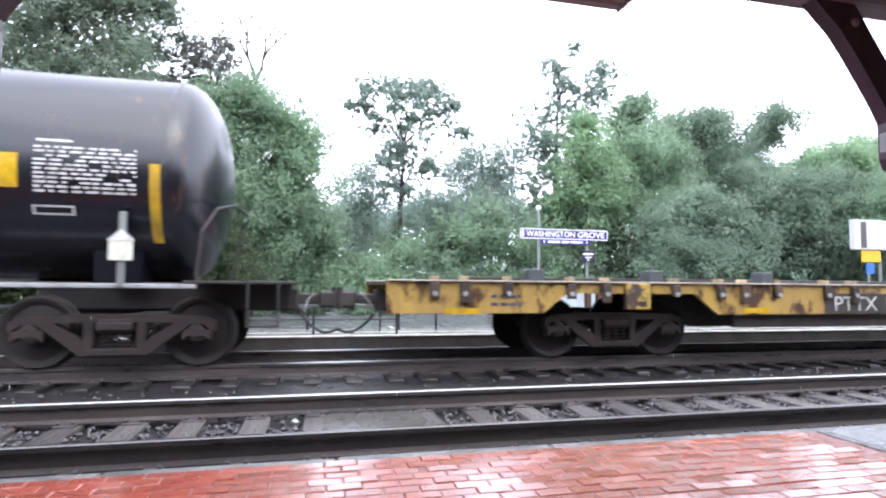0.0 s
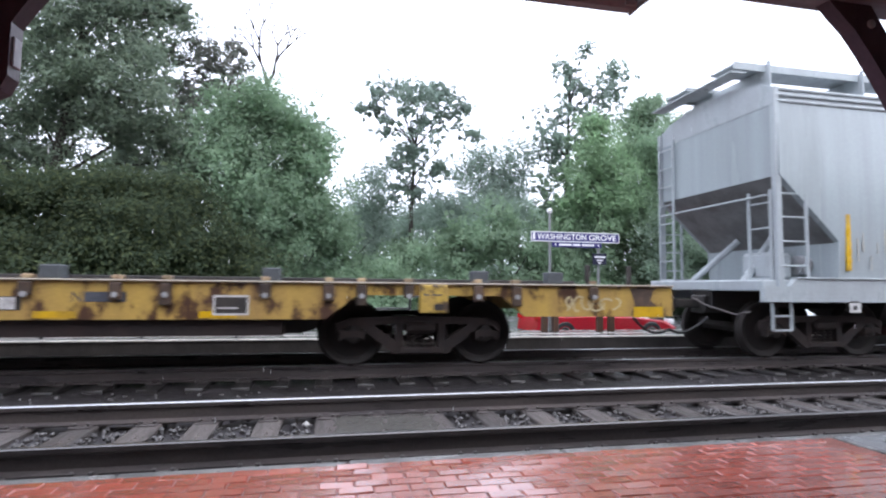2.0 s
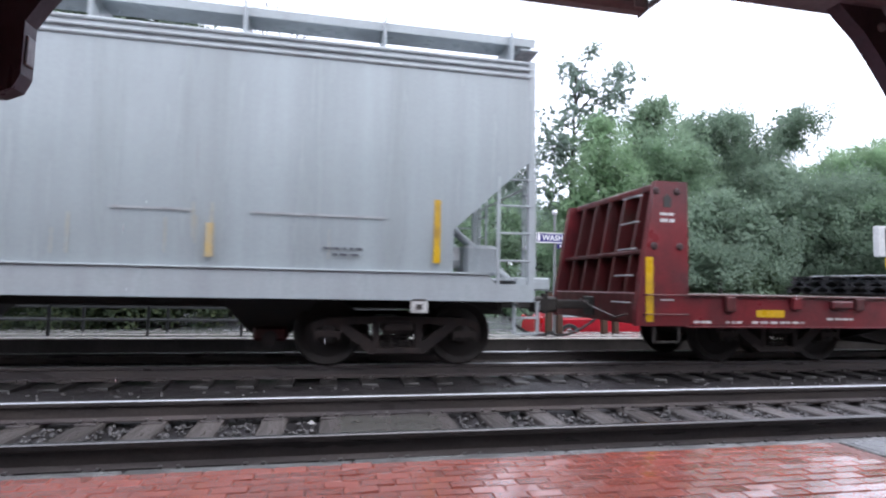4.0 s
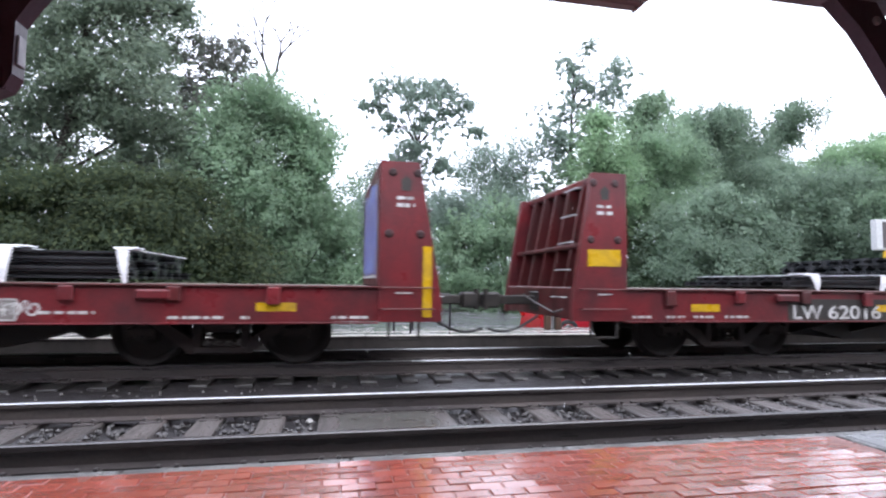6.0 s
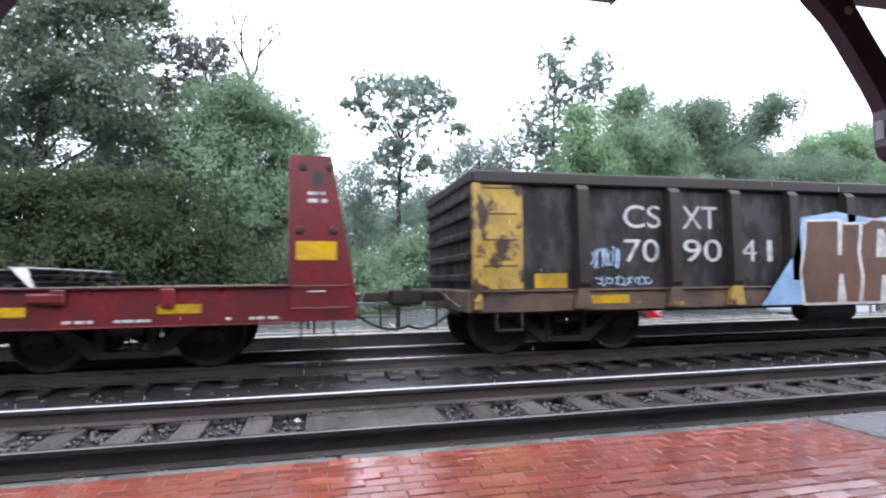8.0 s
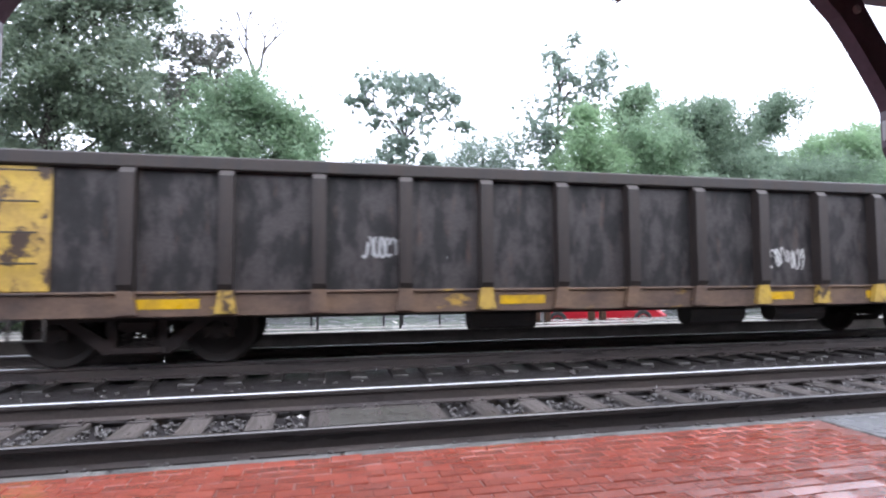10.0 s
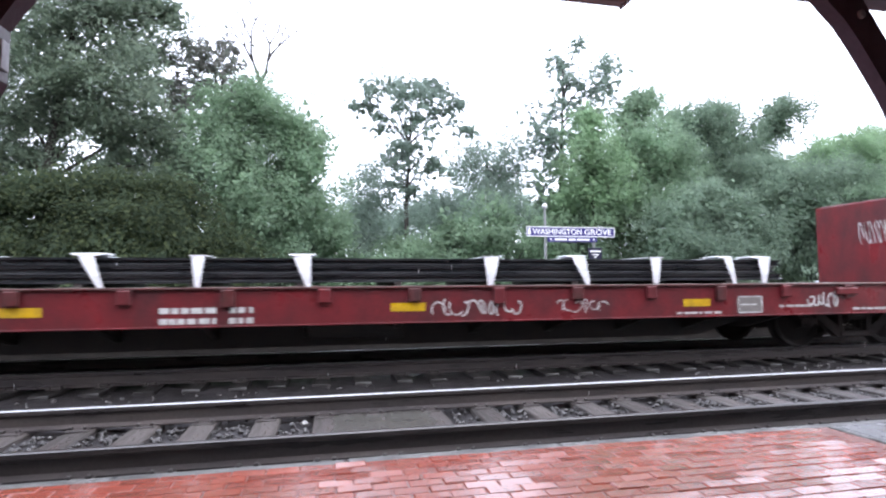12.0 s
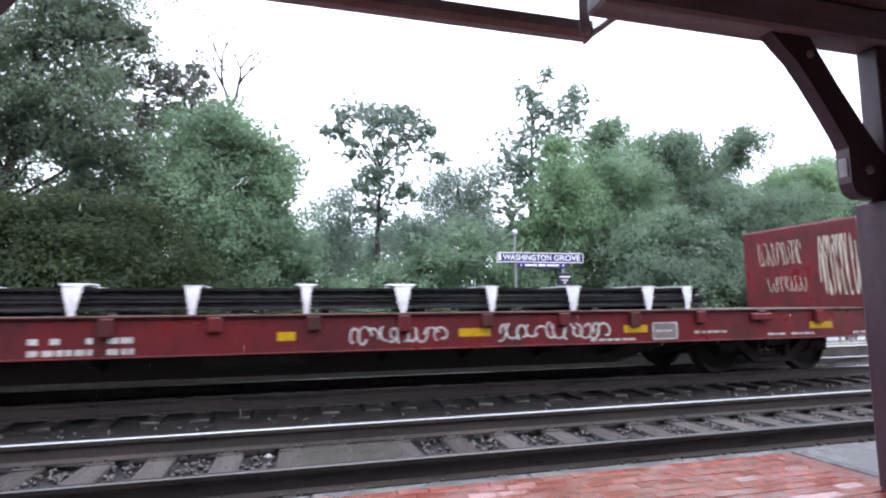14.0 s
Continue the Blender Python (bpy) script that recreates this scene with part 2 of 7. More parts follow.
MAT_GON = surface("weathered_grey_black_gondola_paint", (0.036, 0.031, 0.032), (0.007, 0.006, 0.007), 0.65, 0, 2.4, 26, (1.7, 1.7, 0.75), (0.44, 0.56), 0.2, grain=0.3,
                  rust=(0.08, 0.045, 0.033), rust_at=(0.6, 0.74), rust_scale=2.6, rust_stretch=(2.4, 2.4, 0.5))
MAT_GONRIB = surface("weathered_black_rib_paint", (0.016, 0.013, 0.013), (0.034, 0.024, 0.02), 0.55, 0, 2.5, 26, (2, 2, 0.4), bump=0.2)
MAT_GONSILL = surface("rusty_yellow_sill_paint", (0.15, 0.096, 0.064), (0.068, 0.045, 0.037), 0.6, 0, 1.6, 26, (1, 1, 1.6), (0.35, 0.65), 0.25,
                      rust=(0.36, 0.22, 0.04), rust_at=(0.6, 0.67), rust_scale=1.5, rust_stretch=(1, 1, 2))
MAT_GONYEL = surface("scuffed_yellow_panel", (0.50, 0.34, 0.06), (0.30, 0.19, 0.06), 0.5, 0, 2.5, 26, bump=0.2,
                     rust=(0.055, 0.035, 0.025), rust_at=(0.5, 0.56), rust_scale=3.2, rust_stretch=(1, 1, 0.8))
MAT_REFLECT = surface("yellow_reflector", (0.56, 0.34, 0.015), (0.28, 0.17, 0.03), 0.35, 0, 3, 30, (1, 1, 1), (0.45, 0.75), 0)
MAT_WHITE = surface("worn_white_lettering", (0.58, 0.58, 0.57), (0.27, 0.25, 0.245), 0.5, 0, 6.0, 40, amount=(0.42, 0.75), bump=0)
MAT_DARKINK = surface("worn_dark_lettering", (0.05, 0.055, 0.07), (0.12, 0.13, 0.15), 0.5, 0, 5.0, 40, amount=(0.5, 0.85), bump=0)
MAT_STRAP = plain("white_tarp_strap", (0.82, 0.83, 0.86), 0.4)
MAT_LOAD = surface("dark_wet_steel_bars", (0.028, 0.031, 0.036), (0.06, 0.06, 0.062), 0.32, 0.4, 2.0, 30, (0.4, 3, 3), bump=0.1, by_object=0.3)
MAT_RUBBER = plain("black_rubber_hose", (0.018, 0.018, 0.019), 0.5)
MAT_PIPE = surface("grey_handrail_steel", (0.38, 0.39, 0.40), (0.24, 0.24, 0.24), 0.45, 0.1, 4, 40, bump=0.05)
MAT_RAILSIDE = surface("rusty_rail_web", (0.068, 0.060, 0.061), (0.108, 0.09, 0.084), 0.36, 0.1, 3.0, 30, (0.3, 1, 3), bump=0.25)
MAT_RAILDULL = surface("dull_wet_rail_head", (0.16, 0.155, 0.155), (0.09, 0.085, 0.085), 0.3, 0.8, 2.0, 20, (0.2, 6, 1), bump=0.05)
MAT_RAILTOP = surface("polished_rail_head", (0.56, 0.57, 0.59), (0.40, 0.41, 0.425), 0.4, 1.0, 2.0, 20, (0.2, 6, 1), bump=0.02, rough_var=0.06)
MAT_TIE = surface("wet_grey_timber_tie", (0.125, 0.110, 0.104), (0.066, 0.058, 0.054), 0.36, 0, 2.0, 30, (8, 0.6, 4), (0.35, 0.65), 0.45, by_object=0.25)
# Darker copy of the tie material, used on the far track.
MAT_TIE_DARK = surface("blackish_timber_tie", (0.030, 0.027, 0.026), (0.018, 0.016, 0.016), 0.5, 0, 2.0, 30, (8, 0.6, 4), (0.35, 0.65), 0.45, by_object=0.25)
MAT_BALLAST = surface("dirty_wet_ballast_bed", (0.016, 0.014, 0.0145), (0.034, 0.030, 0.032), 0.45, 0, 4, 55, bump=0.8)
MAT_KERB = surface("wet_concrete_kerb", (0.25, 0.25, 0.24), (0.085, 0.084, 0.08), 0.35, 0, 5.0, 50, (0.6, 1.5, 1.5), (0.35, 0.62), bump=0.6)
MAT_SLAB = surface("wet_grey_asphalt_slab", (0.22, 0.225, 0.23), (0.15, 0.153, 0.158), 0.3, 0, 2.0, 60, bump=0.3)
MAT_MORTAR = surface("wet_sand_joint", (0.30, 0.078, 0.05), (0.19, 0.054, 0.037), 0.3, 0, 5, 60, bump=0.3)
MAT_BOUNCE_WALL = surface("pale_cream_bounce_wall", (0.66, 0.63, 0.58), (0.55, 0.52, 0.48), 0.6, 0, 1.2, 25, (2, 2, 0.4), bump=0.1)
# Beam raised to violet-grey: lens glare from the sky is in its colour.
MAT_BEAM = surface("violet_grey_beam_glare_tint", (0.30, 0.275, 0.31), (0.2, 0.18, 0.21), 0.5, 0, 2.0, 25, (0.4, 4, 4), bump=0.2)
# Maroon paint, with lens glare tinted in as a violet lift.
MAT_POST = surface("maroon_timber_paint_glare_tint", (0.085, 0.05, 0.07), (0.06, 0.036, 0.052), 0.4, 0, 2.0, 25, (4, 4, 0.4), bump=0.2)
MAT_SOFFIT = surface("brown_soffit_boards", (0.2, 0.16, 0.16), (0.13, 0.1, 0.1), 0.6, 0, 2.0, 25, (0.4, 6, 1), bump=0.3)
MAT_GUTTER = surface("grey_gutter_metal", (0.36, 0.35, 0.37), (0.26, 0.25, 0.27), 0.4, 0.0, 3.0, 25, (0.4, 3, 3), bump=0.1)
MAT_ASPHALT = surface("wet_asphalt", (0.14, 0.143, 0.15), (0.09, 0.092, 0.096), 0.25, 0, 0.6, 40, bump=0.15)
MAT_PLATFORM = surface("wet_platform_paving", (0.22, 0.215, 0.205), (0.15, 0.147, 0.14), 0.25, 0, 1.2, 30, bump=0.1)
MAT_FACE = surface("stained_platform_face", (0.075, 0.066, 0.06), (0.04, 0.035, 0.032), 0.6, 0, 2.0, 30, (1, 1, 0.5), bump=0.3)
MAT_LINE = surface("worn_platform_edge_paint", (0.60, 0.57, 0.52), (0.3, 0.28, 0.25), 0.4, 0, 3.0, 30, bump=0.1)
MAT_RAILING = plain("black_railing_paint", (0.015, 0.016, 0.017), 0.4)
MAT_GRASS = surface("grass_verge", (0.055, 0.085, 0.025), (0.035, 0.055, 0.02), 0.8, 0, 0.4, 8, bump=0.5)
MAT_SIGNBLUE = plain("violet_blue_sign_face", (0.028, 0.022, 0.16), 0.6)
MAT_SIGNWHITE = plain("white_sign_lettering", (0.85, 0.85, 0.87), 0.4)
MAT_SIGNPOST = plain("galvanised_sign_post", (0.25, 0.26, 0.26), 0.45, 0.5)
MAT_BARK = surface("wet_dark_bark", (0.06, 0.05, 0.043), (0.03, 0.026, 0.023), 0.7, 0, 4.0, 30, (4, 4, 0.6), bump=0.6)


def leaf_material(name, a, b, c):
    """Leaves: three greens, one leaf to the next, with light let through."""
    ma, nt, bs = nodes_of(name)
    ge = nt.nodes.new("ShaderNodeNewGeometry")
    rnd = ramp_node(nt, ge.outputs["Random Per Island"], [(0.0, a), (0.5, b), (1.0, c)])
    big = noise_node(nt, 0.35, (1, 1, 1), 3.0)
    rb = ramp_node(nt, big.outputs["Fac"], [(0.3, 0.7), (0.7, 1.25)])
    col = mix_node(nt, 1.0, rnd.outputs[0], rb.outputs[0], "MULTIPLY")
    nt.links.new(col.outputs[0], bs.inputs["Base Color"])
    bs.inputs["Roughness"].default_value = 0.65
    bs.inputs["Specular IOR Level"].default_value = 0.15
    tr = nt.nodes.new("ShaderNodeBsdfTranslucent")
    nt.links.new(col.outputs[0], tr.inputs["Color"])
    mx = nt.nodes.new("ShaderNodeMixShader")
    mx.inputs[0].default_value = 0.62
    out = nt.nodes["Material Output"]
    nt.links.new(bs.outputs[0], mx.inputs[1])
    nt.links.new(tr.outputs[0], mx.inputs[2])
    nt.links.new(mx.outputs[0], out.inputs[0])
    return ma


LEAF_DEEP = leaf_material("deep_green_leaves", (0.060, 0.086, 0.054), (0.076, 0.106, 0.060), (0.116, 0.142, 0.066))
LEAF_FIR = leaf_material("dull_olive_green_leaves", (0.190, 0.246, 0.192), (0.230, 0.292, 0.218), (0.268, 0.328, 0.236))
# Darkened green for low shrubs: understory shade is put into the colour.
LEAF_SHADE = leaf_material("undergrowth_leaves_shade_tint", (0.100, 0.148, 0.096), (0.130, 0.186, 0.116), (0.165, 0.226, 0.136))
LEAF_RUST = leaf_material("brown_green_leaves", (0.207, 0.201, 0.190), (0.244, 0.244, 0.222), (0.232, 0.281, 0.232))
# Greens from here on are set paler to stand in for rain mist.
LEAF_DARK = leaf_material("dark_green_leaves", (0.186, 0.258, 0.196), (0.220, 0.300, 0.220), (0.252, 0.334, 0.242))
LEAF_MID = leaf_material("mid_green_leaves", (0.232, 0.336, 0.234), (0.274, 0.384, 0.258), (0.312, 0.424, 0.282))
LEAF_LIGHT = leaf_material("light_green_leaves", (0.240, 0.360, 0.224), (0.285, 0.412, 0.252), (0.322, 0.448, 0.272))
# Haze over the distance is part of this pale leaf colour.
LEAF_HAZE_TINT = leaf_material("pale_leaves_haze_tint", (0.290, 0.372, 0.312), (0.326, 0.416, 0.350), (0.358, 0.450, 0.376))
# Bluish: distance haze is tinted into this leaf colour.
LEAF_GREY_HAZE = leaf_material("grey_green_leaves_haze_tint", (0.246, 0.316, 0.268), (0.277, 0.354, 0.302), (0.305, 0.384, 0.324))

# ---- ground, tracks, platforms ----
RAILS = (4.33, 5.765, 8.06, 9.495)   # distance of the four rails from the camera's post line
TRACK = 8.78                         # middle of the far track, on which the train runs


def ground_height(y):
    steps = [(-400, -0.5), (12.9, -0.5), (14.0, -0.5), (16.5, -0.52), (22.0, -0.50), (30.0, -0.30), (45.0, -0.1), (700, -0.1)]
    return float(np.interp(y, [s[0] for s in steps], [s[1] for s in steps]))


def build_ground():
    ys = [-300, -40, -6, 3, 10, 12.9, 14, 16.5, 19, 22, 26, 30, 45, 80, 160, 320, 700]
    xs = [-500, -200, -90, -50, -30, -20, -10, 0, 10, 20, 30, 45, 70, 120, 220, 500]
    v = [(x, y, ground_height(y)) for y in ys for x in xs]
    n = len(xs)
    f = [(j * n + i, j * n + i + 1, (j + 1) * n + i + 1, (j + 1) * n + i) for j in range(len(ys) - 1) for i in range(n - 1)]
    structure("ground", Solid().add(v, f), MAT_GRASS, "wet green grass verge behind the railway")
    lot = Solid()
    ys = [13.45, 14.0, 16.5, 19.0, 22.0, 25.5, 28.0]
    v = [(x, y, ground_height(y) + 0.02) for y in ys for x in (-60, 70)]
    lot.add(v, [(2 * j, 2 * j + 1, 2 * j + 3, 2 * j + 2) for j in range(len(ys) - 1)])
    structure("road", lot, MAT_ASPHALT, "wet grey asphalt car park behind the far platform")
    for x in (-14.0, -11.2, -8.4, -5.6, -2.8, 0.0, 2.8):
        bay = Solid()
        v = [(x + dx, y, ground_height(y) + 0.026) for y in (16.5, 19.0, 21.0) for dx in (0, 0.1)]
        bay.add(v, [(0, 1, 3, 2), (2, 3, 5, 4)])
        structure("trim", bay, MAT_LINE, "white painted parking bay line")


def build_tracks():
    rng = np.random.default_rng(3)
    # ballast bed: an uneven sheet between the platforms
    nx, ny = 260, 46
    xs, ys = np.linspace(-45, 60, nx), np.linspace(3.72, 11.28, ny)
    gx, gy = np.meshgrid(xs, ys)
    z = -0.235 + rng.normal(0, 0.012, gx.shape)
    crest = np.exp(-((gy - 6.9) / 0.5) ** 2) * 0.03
    z = z + crest - 0.06 * np.clip((gy - 10.2), 0, 1)
    v = np.stack([gx, gy, z], -1).reshape(-1, 3)
    i = np.arange(nx * ny).reshape(ny, nx)
    f = np.stack([i[:-1, :-1], i[:-1, 1:], i[1:, 1:], i[1:, :-1]], -1).reshape(-1, 4)
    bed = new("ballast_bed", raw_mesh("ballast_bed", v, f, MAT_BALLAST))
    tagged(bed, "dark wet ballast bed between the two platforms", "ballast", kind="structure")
    # loose stones
    base = np.array([(1, 0, 0), (0, 1, 0), (-1, 0, 0), (0, -1, 0), (0.1, 0.1, 0.9), (0, 0, -0.8), (0.6, 0.5, 0.5), (-0.6, -0.4, 0.5)])
    tri = np.array([(0, 1, 6), (1, 4, 6), (4, 0, 6), (1, 2, 4), (2, 3, 7), (3, 4, 7), (4, 2, 7), (3, 0, 4), (1, 0, 5), (2, 1, 5), (3, 2, 5), (0, 3, 5)])
    vs, fs = [], []
    spots = []
    for _ in range(9000):
        x = rng.uniform(-6, 14)
        band = rng.random()
        if band < 0.34:
            y = rng.uniform(3.78, 4.2)
        elif band < 0.82:
            y = rng.uniform(4.45, 5.62)
        elif band < 0.95:
            y = 5.86 + 1.6 * rng.random() ** 2.2
        else:
            y = rng.uniform(8.2, 11.1)
        spots.append((x, y))
    for k, (x, y) in enumerate(spots):
        r = rng.uniform(0.014, 0.036)
        q = base * r * rng.uniform(0.6, 1.3, (8, 3))
        a = rng.uniform(0, 6.28)
        c, s = math.cos(a), math.sin(a)
        q = np.stack([q[:, 0] * c - q[:, 1] * s, q[:, 0] * s + q[:, 1] * c, q[:, 2]], -1)
        vs.append(q + (x, y, -0.222 + rng.uniform(0, 0.012)))
        fs.append(tri + 8 * k)
    ston = surface("wet_grey_ballast_stones", (0.11, 0.102, 0.10), (0.05, 0.047, 0.046), 0.35, 0, 9.0, 60, bump=0.3)
    stones = new("ballast_stones", raw_mesh("ballast_stones", np.concatenate(vs), np.concatenate(fs), ston))
    tagged(stones, "loose wet grey ballast stones between the ties", "gravel", kind="stuff")
    # one pale stone lying between the near rails
    pale = Solid()
    pale.add([(0.04 * p[0], 0.035 * p[1], 0.035 * p[2]) for p in base], [tuple(t) for t in tri])
    st = new("stone", pale.mesh("stone"))
    st.data.materials.append(plain("pale_stone", (0.42, 0.41, 0.39), 0.6))
    st.location = (-0.13, 5.36, -0.165)
    tagged(st, "single pale stone lying on the near track", "stone")
    # a silted stretch where wet mud fills the cribs between the ties
    silt = surface("wet_grey_silt", (0.11, 0.105, 0.095), (0.06, 0.056, 0.05), 0.22, 0, 3.0, 40, (1, 2, 1), bump=0.4)
    nx, ny = 40, 12
    xs, ys = np.linspace(0.0, 1.22, nx), np.linspace(4.44, 5.68, ny)
    gx, gy = np.meshgrid(xs, ys)
    edge = np.minimum(np.minimum(gx, 1.22 - gx) / 0.14, 1.0)
    z = -0.245 + 0.072 * np.clip(edge + rng.normal(0, 0.12, gx.shape), 0, 1) + rng.normal(0, 0.0025, gx.shape)
    i = np.arange(nx * ny).reshape(ny, nx)
    f = np.stack([i[:-1, :-1], i[:-1, 1:], i[1:, 1:], i[1:, :-1]], -1).reshape(-1, 4)
    mud = new("mud_patch", raw_mesh("mud_patch", np.stack([gx, gy, z], -1).reshape(-1, 3), f, silt))
    tagged(mud, "wet grey mud filling the gaps between the ties", "mud", kind="structure")
    # ties
    tie_meshes = []
    for k in range(8):
        so = Solid().cbox(-0.115, 0.115, -1.28, 1.28, -0.17, 0.0, 0.012)
        me = so.mesh("tie")
        for vert in me.vertices:
            vert.co.x += rng.normal(0, 0.004)
            vert.co.z += rng.normal(0, 0.004)
        me.materials.append(MAT_TIE if k < 4 else MAT_TIE_DARK)
        tie_meshes.append(me)
    plate = Solid().cbox(-0.09, 0.09, -0.17, 0.17, -0.185, -0.17, 0.004)
    for a in (-0.06, 0.06):
        for b in (-0.11, 0.11):
            plate.cbox(a - 0.016, a + 0.016, b - 0.02, b + 0.02, -0.17, -0.145, 0.005)
    plate_me = plate.mesh("tie_plate")
    plate_me.materials.append(MAT_RAILSIDE)
    for name, mid, low, span in (("near_track", 5.0475, 0, (-14, 30)), ("far_track", TRACK, 2, (-14, 34))):
        tr = thing(name, "wet steel railway track on grey timber ties and ballast", "railway track", pose(0, mid, 0))
        for side in (-0.7175, 0.7175):
            y = side
            web = Solid()
            prof = [(y - 0.07, -0.18), (y + 0.07, -0.18), (y + 0.07, -0.168), (y + 0.014, -0.145), (y + 0.010, -0.05), (y + 0.034, -0.038),
                    (y + 0.036, -0.004), (y - 0.036, -0.004), (y - 0.034, -0.038), (y - 0.010, -0.05), (y - 0.014, -0.145), (y - 0.07, -0.168)]
            web.prism_x(prof, -60, 80)
            rail = part("rail", web, MAT_RAILSIDE, tr, "rusty rail with a polished head")
            part("rail_head", Solid().prism_x([(y - 0.033, -0.0035), (y + 0.033, -0.0035), (y + 0.022, 0.004), (y - 0.022, 0.004)], -60, 80), MAT_RAILDULL if low == 0 and side < 0 else MAT_RAILTOP, rail, "wet running surface")
            # joint bars
            for x in (-7.4, 16.2):
                jb = Solid()
                jb.cbox(x - 0.45, x + 0.45, y - 0.03, y - 0.012, -0.14, -0.05, 0.006)
                for b in (-0.33, -0.11, 0.11, 0.33):
                    jb.cbox(x + b - 0.018, x + b + 0.018, y - 0.05, y - 0.03, -0.11, -0.075, 0.004)
                part("joint_bar", jb, MAT_RAILSIDE, rail)
        for k in range(span[0], span[1]):
            x = -2.116 + 0.54 * k + (rng.normal(0, 0.02))
            t = new("tie", tie_meshes[k % 4 + 2 * low])
            t.parent = tr
            t.matrix_basis = pose(x, rng.normal(0, 0.02), -0.185, 0, 0, rng.normal(0, 0.8))
            for side in (-0.7175, 0.7175):
                p = new("tie_plate", plate_me)
                p.parent = tr
                p.matrix_basis = pose(x, side, 0)


def build_near_platform():
    base = Solid().box(-30, 40, -5.0, 3.60, -0.6, -0.058)
    structure("platform", base, MAT_MORTAR, "sand bed under the wet red brick platform")
    kerb = Solid()
    x = -30.0
    rng = np.random.default_rng(5)
    while x < 40:
        w = 1.5 + rng.uniform(-0.2, 0.2)
        kerb.cbox(x, x + w - 0.012, 3.605, 3.73, -0.5, -0.012 + rng.normal(0, 0.003), 0.012)
        x += w
    structure("kerb", kerb, MAT_KERB, "wet grey concrete kerb along the brick platform")
    slab = Solid().cbox(3.9, 9.5, 0.4, 3.60, -0.056, 0.006, 0.01)
    structure("pavement", slab, MAT_SLAB, "wet dark grey slab set in the brick platform")
    structure("trim", Solid().cbox(3.845, 3.895, 0.4, 3.60, -0.056, 0.004, 0.006), MAT_KERB, "pale concrete edging of the grey slab")
    # Unseen wall, added and kept pale to throw light under the canopy.
    wall = Solid().box(-30, 40, -3.3, -3.0, -0.06, 3.6)
    structure("wall_south", wall, MAT_BOUNCE_WALL, "added unseen pale wall that bounces light under the canopy")


def build_canopy():
    structure("ceiling", Solid().box(-14, 20, -2.998, 2.74, 3.05, 3.17), MAT_SOFFIT, "dark boarded underside of the platform canopy")
    structure("beam", Solid().cbox(-14, -0.55, 2.52, 2.72, 2.815, 3.045, 0.02), MAT_BEAM, "timber beam carrying the canopy, glare lifted into its colour")
    structure("beam", Solid().cbox(1.66, 20, 2.52, 2.72, 2.815, 3.045, 0.02), MAT_BEAM, "timber beam carrying the canopy, glare lifted into its colour")
    # gutter with its pale fascia and end bracket
    g = thing("roof_gutter", "grey metal gutter under a pale fascia on the canopy edge", "gutter", pose(0, 2.80, 2.795))
    part("trough", Solid().prism_x([(-0.045, 0.025), (-0.05, -0.04), (-0.025, -0.07), (0.033, -0.07), (0.053, -0.04), (0.05, 0.025), (0.043, 0.025), (0.041, -0.037), (-0.037, -0.037), (-0.039, 0.025)], -10, 1.71), MAT_GUTTER, g)
    part("fascia", Solid().cbox(-10, 1.62, 0.055, 0.067, -0.012, 0.062, 0.004), plain("pale_fascia_paint", (0.6, 0.6, 0.62), 0.5), g, "pale grey painted fascia board")
    part("end_cap", Solid().cbox(1.71, 1.725, -0.05, 0.053, -0.074, 0.03, 0.003), MAT_GUTTER, g)
    part("bracket", Solid().tube([(1.69, 0, -0.066), (1.8, -0.02, 0.016), (1.95, -0.05, 0.13)], 0.02, 8), MAT_GUTTER, g)
    part("hanger", Solid().cbox(1.63, 1.70, -0.06, -0.048, -0.07, 0.2, 0.004), plain("pale_bracket_paint", (0.5, 0.5, 0.52), 0.5), g, "pale flat hanger strap")

    def post(x, y, lift):
        """A post with a curved brace to either side."""
        p = thing("canopy_post", "dark maroon timber canopy post with curved braces on the brick platform", "post", pose(x, y, 0), "canopy posts")
        part("casing", Solid().cbox(-0.13, 0.13, -0.13, 0.13, 0.0, 1.80 + lift, 0.015), MAT_POST, p)
        part("shaft", Solid().cbox(-0.07, 0.07, -0.07, 0.07, 1.80 + lift, 2.815, 0.01), MAT_POST, p)
        poly = [(-0.89, 2.815), (-0.59, 2.815), (-0.40, 2.535), (-0.21, 2.28), (-0.065, 2.1), (-0.065, 1.81), (-0.26, 1.81), (-0.32, 1.84), (-0.345, 1.9), (-0.348, 2.12), (-0.392, 2.2),
                (-0.46, 2.305), (-0.535, 2.415), (-0.62, 2.535), (-0.715, 2.655), (-0.805, 2.735)]
        for s in (1, -1):
            br = part("brace", Solid().prism([(s * px, 2.815 - (2.815 - pz) * (1 - lift)) for px, pz in poly], -0.045, 0.045), MAT_POST, p)
            for px, pz in ((-0.22, 1.98), (-0.62, 2.69)):
                part("bolt", Solid().lathe_y([(-0.08, 0.0), (-0.08, 0.016), (-0.072, 0.026), (-0.06, 0.026)], s * px, pz + lift, 10), MAT_GUTTER, br, "grey round bolt head")
            part("cleat", Solid().cbox(s * -0.35 - 0.006, s * -0.35 + 0.006, -0.03, 0.03, 1.94 + lift, 2.06 + lift, 0.004), MAT_GUTTER, br, "small pale oval cleat")
        return p

    post(3.73, 2.62, 0.0)
    post(-1.565, 2.45, 0.03)


